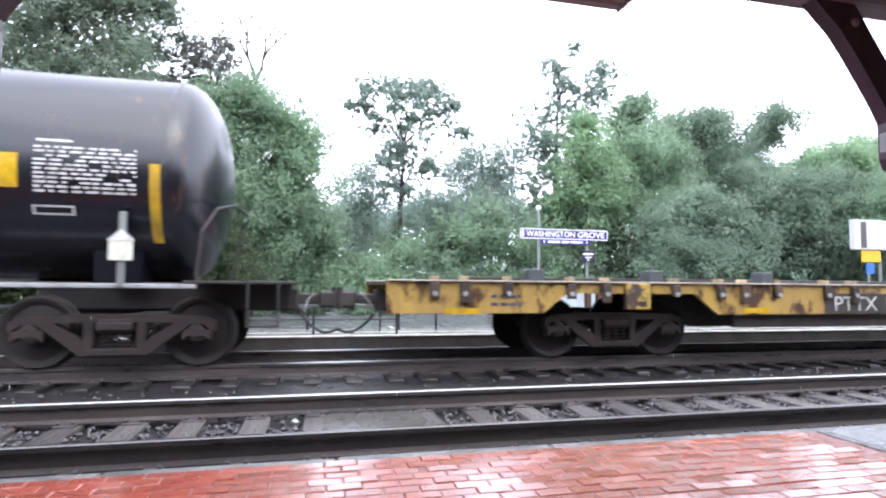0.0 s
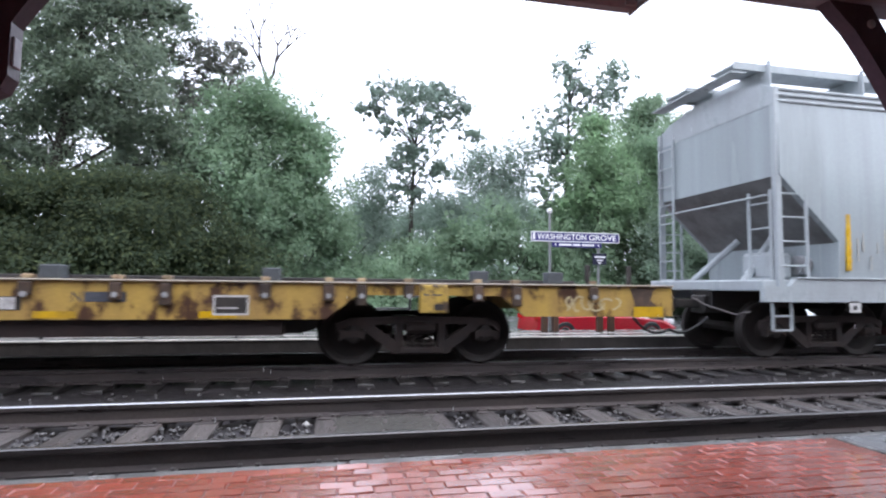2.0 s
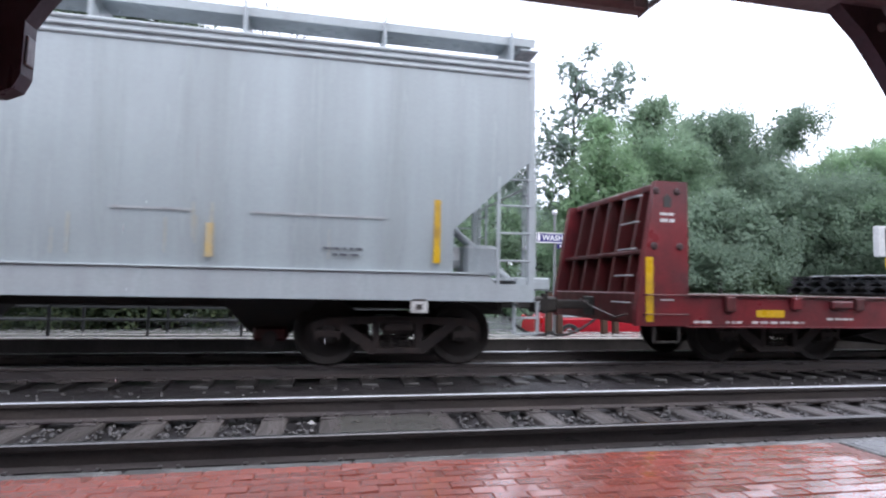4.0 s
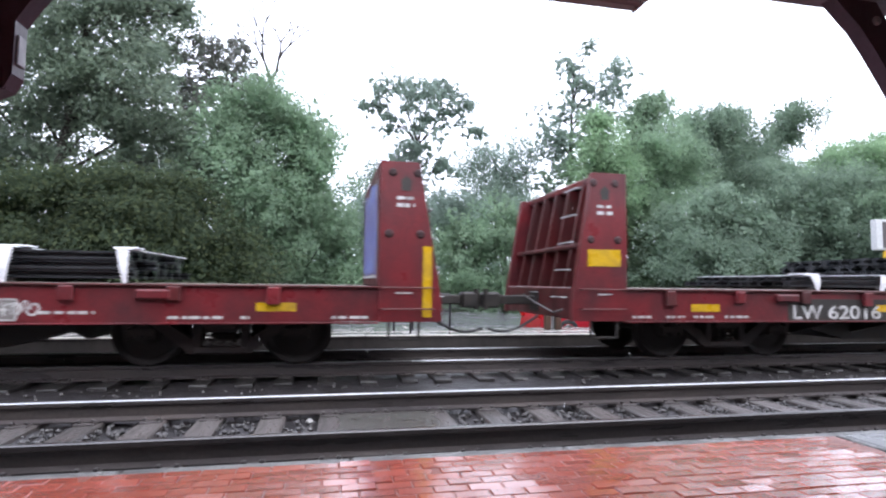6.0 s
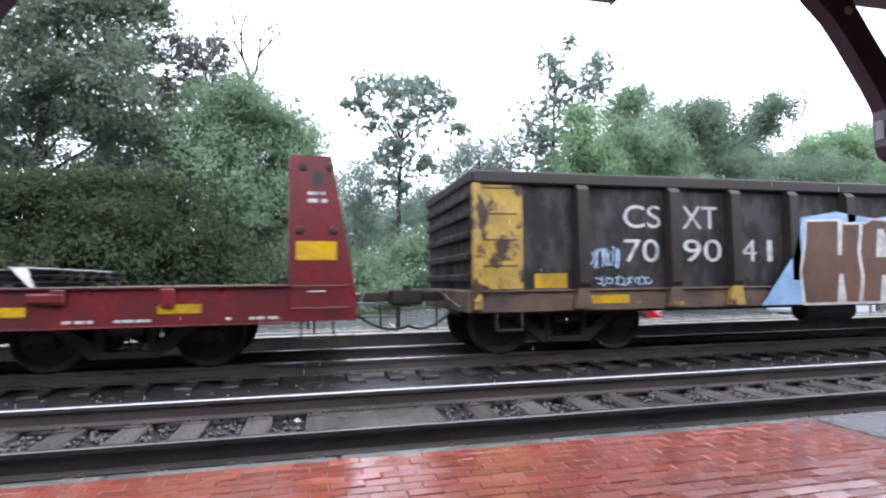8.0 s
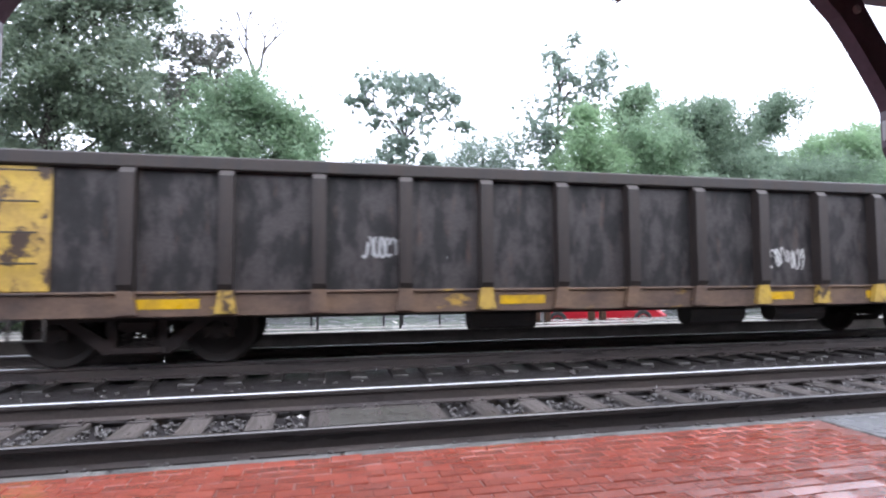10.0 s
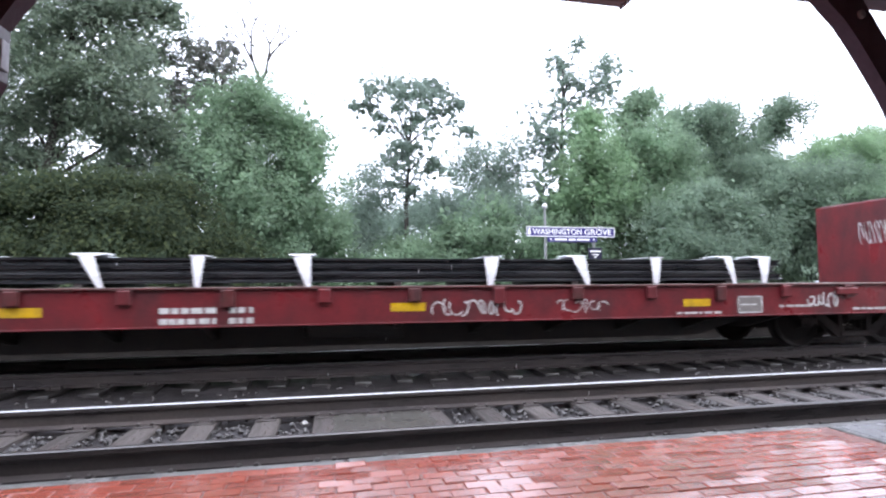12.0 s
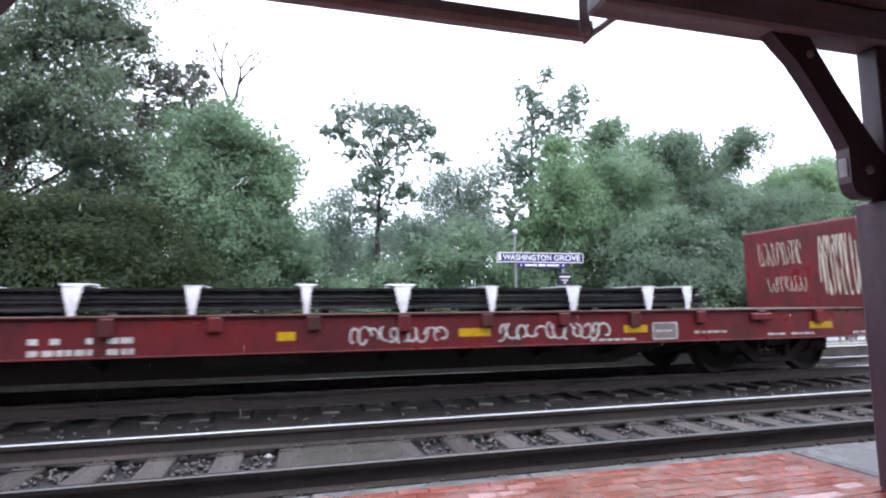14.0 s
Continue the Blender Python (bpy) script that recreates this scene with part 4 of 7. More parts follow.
    tagged(part("writing", wr, MAT_WHITE, tank, "block of small white stencilled writing"), kind="stuff")
    hold = part("placard_holder", Solid().cbox(local(-2.36), local(-2.10), -1.52, -1.49, 1.36, 1.60, 0.004), plain("cream_placard", (0.6, 0.6, 0.5), 0.5), t, "cream placard in its frame")
    part("placard_roof", Solid().prism([(local(-2.38), 1.60), (local(-2.08), 1.60), (local(-2.23), 1.74)], -1.525, -1.49), MAT_WHITE, hold)
    part("placard_stem", Solid().cbox(local(-2.27), local(-2.19), -1.49, -1.45, 1.05, 1.95, 0.006), MAT_SIGNPOST, hold)


MAT_SKIRT = surface("dirty_brown_black_skirt", (0.028, 0.017, 0.015), (0.012, 0.009, 0.009), 0.6, 0, 2.0, 30, (1, 1, 0.5), bump=0.3)
MAT_BRACKET = surface("rusty_brown_bracket", (0.075, 0.045, 0.028), (0.03, 0.02, 0.016), 0.6, 0, 6.0, 40, bump=0.4, by_object=0.4)
MAT_CLEAT = surface("tan_weathered_cleat", (0.40, 0.30, 0.17), (0.2, 0.13, 0.08), 0.55, 0, 5.0, 40, bump=0.3, by_object=0.5)


def build_yellow_flat():
    x0, x1 = 0.96, 28.91
    c0 = (x0 + x1) / 2
    f = train_thing("flat_car", "long empty yellow flat car, rusty, with tie-down brackets", "flat car", c0)

    def lx(x):
        return x - c0

    tA, tB = lx(4.63), lx(25.30)
    poly = [(lx(x0), 1.15), (lx(x1), 1.15), (lx(x1), 0.72), (tB + 1.32, 0.72)]
    poly += [(tB + 0.98, 1.0), (tB - 0.98, 1.0), (tB - 1.38, 0.69)]
    poly += [(tA + 1.40, 0.69), (tA + 1.0, 1.0), (tA - 1.08, 1.0), (tA - 1.46, 0.72), (lx(x0), 0.72)]
    for s in (-1, 1):
        part("side_sill", Solid().prism(poly, s * 1.47 - 0.03, s * 1.47 + 0.03), MAT_YELLOW, f, "faded yellow side sill with rust")
    part("deck", Solid().cbox(lx(x0), lx(x1), -1.44, 1.44, 1.10, 1.155, 0.01), MAT_DECK, f, "wet worn deck")
    flange = Solid()
    for s in (-1, 1):
        flange.cbox(lx(x0), lx(x1), s * 1.50 - 0.06, s * 1.50 + 0.06, 1.152, 1.172, 0.006)
    part("deck_edge", flange, surface("wet_pale_deck_edge", (0.48, 0.44, 0.36), (0.30, 0.24, 0.18), 0.3, 0, 3, 30), f, "pale wet edge flange")
    part("centre_sill", Solid().prism([(lx(6.2), 0.44), (lx(23.6), 0.44), (lx(24.3), 0.66), (lx(24.3), 1.1), (lx(5.6), 1.1), (lx(5.6), 0.66)], -0.6, 0.6), MAT_BLACK, f, "black centre sill")
    part("lower_skirt", Solid().cbox(lx(6.4), lx(23.4), -1.38, -1.32, 0.475, 0.69, 0.01), MAT_SKIRT, f)
    bogie(f, tA - 0.06)
    bogie(f, tB - 0.06)
    coupler(f, lx(x0), -1, 0.58)
    coupler(f, lx(x1), 1, 0.72)
    rng = np.random.default_rng(4)
    y = -1.502
    # guide rails along the deck
    for yy in (-0.95, 0.95):
        part("guide_rail", Solid().cbox(lx(2.2), lx(27.6), yy - 0.05, yy + 0.05, 1.156, 1.225, 0.008), MAT_BLACK, f)
    # tie-down brackets, each with a roller
    x = 1.6
    k = 0
    while x < 28.4:
        br = Solid().cbox(lx(x) - 0.07, lx(x) + 0.07, y - 0.06, y, (0.92, 0.86, 0.97)[k % 3], 1.14, 0.014)
        b = part("tie_down", br, MAT_BRACKET, f, "rusty tie-down bracket")
        part("roller", Solid().tube([(lx(x), y - 0.075, 0.99), (lx(x), y - 0.03, 0.99)], 0.035, 10), MAT_PIPE, b)
        part("cleat", Solid().cbox(lx(x) - 0.05, lx(x) + 0.05, y - 0.03, y + 0.12, 1.174, 1.225, 0.01), MAT_CLEAT, b)
        x += (0.42, 0.62, 0.95, 0.55, 1.15, 0.78)[k % 6]
        k += 1
    for x in (3.1, 5.0, 6.99, 9.9, 13.2, 15.5, 15.92, 18.09, 20.73, 23.23, 26.0, 27.1):
        part("riser_box", Solid().cbox(lx(x) - 0.11, lx(x) + 0.11, -1.46, -1.22, 1.174, 1.34, 0.012), plain("dark_slate_box", (0.06, 0.068, 0.075), 0.5), f, "small dark slate-grey box on the deck edge")
    for x in (4.63, 25.32):
        b = part("jack_plate", Solid().cbox(lx(x) - 0.19, lx(x) + 0.19, y - 0.09, y + 0.02, 0.77, 1.145, 0.012), MAT_GONYEL, f, "yellow box with a dark square hole")
        part("hole", Solid().cbox(lx(x) + 0.0, lx(x) + 0.12, y - 0.096, y - 0.089, 0.81, 0.89, 0.002), MAT_BLACK, b)
        bars(b, word_bars(rng, lx(x) - 0.14, lx(x) + 0.12, 1.05, 0.02) + word_bars(rng, lx(x) - 0.14, lx(x) + 0.12, 1.0, 0.02), y - 0.091, MAT_DARKINK)
    for a, b in ((1.75, 2.25), (6.5, 6.95), (12.5, 12.95), (16.0, 16.5), (20.6, 21.05), (22.4, 22.85), (28.28, 28.75)):
        reflector(f, lx(a), lx(b), 0.71, 0.79 if b < 28 else 0.86, y)
    panel = part("number_panel", Solid().cbox(lx(8.02), lx(10.75), y - 0.006, y, 0.70, 1.02, 0.001), MAT_BLACK, f, "black panel with white lettering")
    lettering("PTTX", lx(8.22), 0.745, 0.86, 0.225, y - 0.0085, MAT_WHITE, panel)
    lettering("137223", lx(9.28), 0.745, 1.09, 0.225, y - 0.0085, MAT_WHITE, panel)
    lettering("N", lx(21.0), 0.90, 0.10, 0.12, y - 0.003, MAT_DARKINK, f)
    bars(f, [(lx(21.13), lx(21.42), 0.90, 1.02), (lx(21.47), lx(21.58), 0.90, 1.02)], y, MAT_DARKINK)
    for a, w in ((12.1, 0.75), (2.4, 0.45), (14.0, 0.5)):
        bars(f, word_bars(rng, lx(a), lx(a + w), 0.93, 0.045) + word_bars(rng, lx(a), lx(a + w), 0.82, 0.045), y, MAT_DARKINK)
    lab = part("label_panel", Solid().cbox(lx(22.56), lx(22.98), y - 0.005, y, 0.74, 0.99, 0.001), MAT_BLACK, f, "dark label panel with a white frame")
    bars(lab, [(lx(22.56), lx(22.98), 0.74, 0.765), (lx(22.56), lx(22.98), 0.965, 0.99), (lx(22.56), lx(22.585), 0.74, 0.99), (lx(22.955), lx(22.98), 0.74, 0.99), (lx(22.62), lx(22.85), 0.82, 0.84)], y - 0.0055, MAT_WHITE)
    lab2 = part("label_panel", Solid().cbox(lx(19.52), lx(20.48), y - 0.005, y, 0.80, 0.96, 0.001), MAT_BLACK, f, "dark label panel with white bars")
    bars(lab2, [(lx(a), lx(a + 0.16), 0.81, 0.95) for a in (19.55, 19.76, 20.05, 20.26)], y - 0.0055, MAT_WHITE)
    part("stencil_patch", Solid().cbox(lx(16.25), lx(16.95), -1.40, -1.39, 0.50, 0.60, 0.002), plain("tan_patch", (0.32, 0.27, 0.19), 0.6), f, "tan stencilled patch")
    scrawl(f, rng, lx(27.2), lx(28.05), 0.78, 1.04, y, plain("cream_spray", (0.52, 0.44, 0.27), 0.5), 3, 0.022)
    part("rust_patch", Solid().prism([(lx(28.22), 1.13), (lx(28.62), 1.13), (lx(28.55), 0.95), (lx(28.66), 0.87), (lx(28.24), 0.74), (lx(28.30), 0.9)], y - 0.002, y), MAT_BRACKET, f, "dark brown rusted patch")
    for x in (27.35, 28.0):
        part("end_stake", Solid().cbox(lx(x) + 0.2, lx(x) + 0.26, -1.49, -1.43, 0.75, 1.45, 0.01), MAT_BLACK, f, "black upright stake")


def build_hopper():
    x0, x1 = 30.44, 50.66
    c0 = (x0 + x1) / 2
    h = train_thing("covered_hopper", "pale grey covered hopper car with dark lettering and yellow strips", "hopper car", c0)
    W = 1.5

    def lx(x):
        return x - c0

    # shell: cross-section rounded out at the sides, sloped ends
    sec = [(1.30, 1.50), (1.6, 1.53), (2.2, 1.56), (2.9, 1.57), (3.6, 1.56), (4.08, 1.53)]
    a, b = lx(30.78), lx(50.62)
    so = Solid()
    fs = []
    # an extra level where the slope begins
    lev = sorted([z for z, w in sec] + [1.9, 2.92])
    vs = []
    for z in lev:
        w = float(np.interp(z, [s[0] for s in sec], [s[1] for s in sec]))
        e = 1.10 if z <= 1.9 else max(0.0, 1.10 * (2.92 - z) / 1.02)
        vs += [(a + e, -w, z), (b - e, -w, z), (b - e, w, z), (a + e, w, z)]
    for k in range(len(lev) - 1):
        for i in range(4):
            fs.append((4 * k + i, 4 * k + (i + 1) % 4, 4 * k + 4 + (i + 1) % 4, 4 * k + 4 + i))
    fs += [(3, 2, 1, 0), tuple(4 * (len(lev) - 1) + i for i in range(4))]
    body = part("body", so.add(vs, fs), MAT_GREY, h, "smooth pale grey body with rain streaks", 25)
    for z, w, d in ((4.11, 1.53, 0.03), (4.21, 1.53, 0.026), (4.31, 1.51, 0.028)):
        eave = Solid()
        for s in (-1, 1):
            eave.tube([(a, s * w, z), (b, s * w, z)], d, 8)
        part("eave_rib", eave, MAT_SILL, body)
    roof = Solid().prism_x([(-1.52, 4.07), (-1.50, 4.34), (-1.2, 4.48), (-0.6, 4.59), (0, 4.62), (0.6, 4.59), (1.2, 4.48), (1.50, 4.34), (1.52, 4.07)], a, b)
    part("roof", roof, MAT_SILL, h, "curved pale roof", 30)
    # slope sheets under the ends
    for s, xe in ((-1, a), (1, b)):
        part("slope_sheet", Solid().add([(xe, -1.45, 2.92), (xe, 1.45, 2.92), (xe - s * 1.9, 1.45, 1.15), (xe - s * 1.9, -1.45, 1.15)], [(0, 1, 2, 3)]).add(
            [(xe - s * 0.02, -1.45, 2.90), (xe - s * 0.02, 1.45, 2.90), (xe - s * 1.92, 1.45, 1.12), (xe - s * 1.92, -1.45, 1.12)], [(3, 2, 1, 0)]), MAT_SLOPE, h, "splashed grey slope sheet, its underside shade painted in")
        # end posts, ladders and frames
        for y in (-1.5, 1.5):
            part("corner_post", Solid().cbox(xe - 0.05, xe + 0.05, y - 0.05, y + 0.05, 1.1, 4.34, 0.008), MAT_SILL, h)
        for y in (-1.55, 1.55):
            lad = Solid()
            xx = xe - s * 0.48
            lad.cbox(xx - 0.022, xx + 0.022, y - 0.022, y + 0.022, 1.0, 2.65, 0.004)
            for z in (1.12, 1.5, 1.88, 2.26, 2.63):
                lad.tube([(xe, y, z), (xx, y, z)], 0.014, 6)
            part("side_ladder", lad, MAT_SILL, h, "pale grey side ladder")
        lad = Solid()
        for y in (-1.45, -1.0):
            lad.cbox(xe + s * 0.08 - 0.02, xe + s * 0.08 + 0.02, y - 0.02, y + 0.02, 1.1, 2.7, 0.004)
        for z in (1.3, 1.7, 2.1, 2.5):
            lad.tube([(xe + s * 0.08, -1.45, z), (xe + s * 0.08, -1.0, z)], 0.014, 6)
        lad.tube([(xe + s * 0.1, -1.4, 2.62), (xe + s * 0.1, 1.4, 2.62)], 0.016, 6)
        for y in (1.0, 1.45):
            lad.cbox(xe + s * 0.08 - 0.02, xe + s * 0.08 + 0.02, y - 0.02, y + 0.02, 1.1, 4.1, 0.004)
        for k in range(8):
            lad.tube([(xe + s * 0.08, 1.0, 1.3 + 0.38 * k), (xe + s * 0.08, 1.45, 1.3 + 0.38 * k)], 0.014, 6)
        part("end_ladder", lad, MAT_SILL, h, "pale grey end ladder")
        for y in (-0.7, 0.7):
            part("end_strut", Solid().tube([(xe + s * 0.0, y, 1.2), (xe - s * 0.9, y * 0.6, 2.05)], 0.06, 8), MAT_SILL, h)
        part("brake_box", Solid().cbox(xe - s * 0.55 - 0.25, xe - s * 0.55 + 0.25, -0.95, -0.35, 1.3, 1.75, 0.05), MAT_SILL, h)
        part("brake_cylinder", Solid().tube([(xe - s * 0.9, -0.9, 1.55), (xe - s * 1.35, -0.9, 1.55)], 0.16, 12), MAT_PIPE, h)
        part("end_sill", Solid().cbox(min(xe, xe + s * 0.1) - 0.2, max(xe, xe + s * 0.1) + 0.2, -1.5, 1.5, 1.1, 1.28, 0.02), MAT_SILL, h)
        part("end_platform", Solid().cbox(min(xe, xe - s * 1.2), max(xe, xe - s * 1.2), -1.4, 1.4, 1.22, 1.26, 0.01), MAT_SILL, h)
        st = Solid()
        xs = xe - s * 0.05
        for dx in (-0.17, 0.17):
            st.cbox(xs + dx - 0.02, xs + dx + 0.02, -1.50, -1.46, 0.50, 0.95, 0.004)
        for z in (0.5, 0.72):
            st.cbox(xs - 0.17, xs + 0.17, -1.50, -1.46, z - 0.015, z + 0.015, 0.004)
        part("sill_step", st, MAT_SILL, h, "pale grey stirrup step")
    # side sills
    for s in (-1, 1):
        part("side_sill", Solid().prism([(lx(x0), 0.94), (lx(x1), 0.94), (lx(x1), 1.18), (lx(50.1), 1.18), (lx(50.0), 1.30), (lx(31.0), 1.30), (lx(30.9), 1.18), (lx(x0), 1.18)], s * 1.53 - 0.05, s * 1.53 + 0.05), MAT_SILL, h, "pale grey side sill")
        part("sill_ledge", Solid().cbox(lx(31.0), lx(50.0), s * 1.55 - 0.06, s * 1.55 + 0.06, 1.30, 1.325, 0.006), MAT_SILL, h)
    # running boards with brackets
    for s in (-1, 1):
        rb = part("running_board", Solid().cbox(lx(30.55), lx(50.9), s * 0.62 - 0.28, s * 0.62 + 0.28, 4.90, 4.935, 0.006), MAT_SILL, h, "grey metal roof walkway")
        part("walkway_lip", Solid().cbox(lx(30.55), lx(50.9), s * 0.34 - 0.012, s * 0.34 + 0.012, 4.935, 4.965, 0.004), MAT_SILL, rb)
        part("walkway_lip", Solid().cbox(lx(30.55), lx(50.9), s * 0.91 - 0.012, s * 0.91 + 0.012, 4.84, 4.97, 0.004), MAT_SILL, rb)
        xw = lx(30.62) if s < 0 else lx(50.8)
        part("end_walkway", Solid().cbox(xw - 0.15, xw + 0.15, -0.95, 1.35, 4.76, 4.79, 0.006), MAT_SILL, h, "grey metal end walkway")
    for k in range(11):
        x = lx(31.2 + 1.93 * k)
        part("walkway_bracket", Solid().cbox(x - 0.025, x + 0.025, -0.95, 0.95, 4.55, 4.90, 0.006).cbox(x - 0.02, x + 0.02, -1.0, -0.93, 4.5, 5.02, 0.006), MAT_SILL, h)
    for k in range(8):
        x = lx(32.4 + 2.35 * k)
        part("roof_hatch", Solid().tube([(x, 0, 4.58), (x, 0, 4.72)], 0.28, 16), MAT_SILL, h)
    # outlet pockets
    for x in (34.1, 38.45, 42.75, 47.1):
        xx = lx(x)
        v = []
        for z, hx, hy in ((1.2, 1.05, 1.35), (0.95, 0.68, 1.0), (0.42, 0.28, 0.45)):
            v += [(xx - hx, -hy, z), (xx + hx, -hy, z), (xx + hx, hy, z), (xx - hx, hy, z)]
        fs = [(4 * k + i, 4 * k + (i + 1) % 4, 4 * k + 4 + (i + 1) % 4, 4 * k + 4 + i) for k in range(2) for i in range(4)]
        part("outlet_hopper", Solid().add(v, fs + [(8, 9, 10, 11), (3, 2, 1, 0)]), MAT_BLACK, h, "dark sloped outlet hopper")
        part("outlet_tube", Solid().cbox(xx - 0.24, xx + 0.24, -0.6, 0.6, 0.32, 0.52, 0.04), MAT_REDDARK, h, "dull red outlet gate")
        part("outlet_cap", Solid().tube([(xx, -0.66, 0.36), (xx, -0.6, 0.36)], 0.1, 16), MAT_WHITE if x == 42.75 else MAT_TRUCK, h, "round outlet cap")
    part("centre_sill", Solid().cbox(lx(x0 + 0.1), lx(x1 - 0.1), -0.25, 0.25, 0.78, 1.15, 0.02), MAT_BLACK, h)
    for x in (31.98, 48.95):
        bogie(h, lx(x) + (0.1 if x < 40 else -0.1))
        sq = part("bearing_mark", Solid().box(lx(x), lx(x) + 0.22, -1.592, -1.588, 0.78, 0.93), MAT_WHITE, h, "white square mark with a dark middle")
        part("mark_centre", Solid().box(lx(x) + 0.07, lx(x) + 0.15, -1.594, -1.5925, 0.82, 0.89), MAT_BLACK, sq)
        part("mark_bracket", Solid().cbox(lx(x) + 0.02, lx(x) + 0.2, -1.587, -1.50, 0.80, 0.96, 0.006), MAT_BLACK, h)
    coupler(h, lx(x0), -1, 0.80)
    coupler(h, lx(x1), 1, 0.80)
    # marks on the side
    y = -1.575
    lettering("B R K X", lx(32.99), 2.82, 0.72, 0.225, y, MAT_DARKINK, h, bold=0.022)
    lettering("62161", lx(32.92), 2.38, 0.79, 0.225, y + 0.008, MAT_DARKINK, h, bold=0.03)
    rng = np.random.default_rng(9)
    bars(h, word_bars(rng, lx(33.05), lx(33.6), 1.70, 0.06) + word_bars(rng, lx(33.05), lx(33.6), 1.55, 0.06), -1.552, MAT_DARKINK)
    for x, z in ((35.3, 1.55), (38.9, 1.5), (36.6, 1.42), (42.2, 1.47), (47.8, 1.5)):
        bars(h, word_bars(rng, lx(x), lx(x + 0.5), z + 0.08, 0.03, 0.9) + word_bars(rng, lx(x), lx(x + 0.5), z, 0.03, 0.9), -1.55, MAT_DARKINK)
    bars(h, word_bars(rng, lx(40.74), lx(41.2), 1.66, 0.035) + word_bars(rng, lx(40.74), lx(41.2), 1.58, 0.035), -1.55, plain("faded_red_ink", (0.32, 0.12, 0.12), 0.5))
    FADED_STRIP = surface("dirty_faded_strip", (0.45, 0.32, 0.12), (0.36, 0.31, 0.21), 0.5, 0, 5.0, 30, bump=0)
    for x, tall in ((32.0, 0.9), (34.7, 0.42), (37.83, 0.42), (40.5, 0.42), (43.2, 0.42), (46.38, 0.42), (49.24, 0.85)):
        part("reflector", Solid().prism([(lx(x), 1.44), (lx(x) + 0.09, 1.44), (lx(x) + 0.09, 1.44 + tall), (lx(x), 1.44 + tall)], -1.562, -1.535), MAT_REFLECT if tall > 0.5 else FADED_STRIP, h, "faded yellow vertical strip")
    stain = surface("faint_ochre_stain", (0.37, 0.335, 0.25), (0.34, 0.355, 0.35), 0.5, 0, 4, 30, bump=0)
    for k in range(46):
        x = rng.choice((rng.uniform(31.9, 37.0), rng.uniform(31.9, 49.0)))
        z = rng.uniform(1.42, 1.75)
        part("stain", Solid().box(lx(x), lx(x) + rng.uniform(0.012, 0.03), -1.556, -1.553, z, z + rng.uniform(0.15, 0.5)), stain, body)
    for xa, xb, z in ((34.25, 36.2, 2.72), (45.3, 46.2, 2.0), (46.9, 48.6, 2.0), (43.1, 43.5, 1.98), (34.25, 34.55, 2.55), (34.25, 34.55, 2.84)):
        part("faded_outline", Solid().box(lx(xa), lx(xb), -1.577, -1.572, z, z + 0.025), MAT_PIPE, h, "faded grey outline of old lettering")
    part("faded_outline", Solid().box(lx(34.25), lx(34.275), -1.577, -1.572, 2.575, 2.84), MAT_PIPE, h, "faded grey outline of old lettering")
    part("faded_outline", Solid().box(lx(34.525), lx(34.55), -1.577, -1.572, 2.575, 2.84), MAT_PIPE, h, "faded grey outline of old lettering")


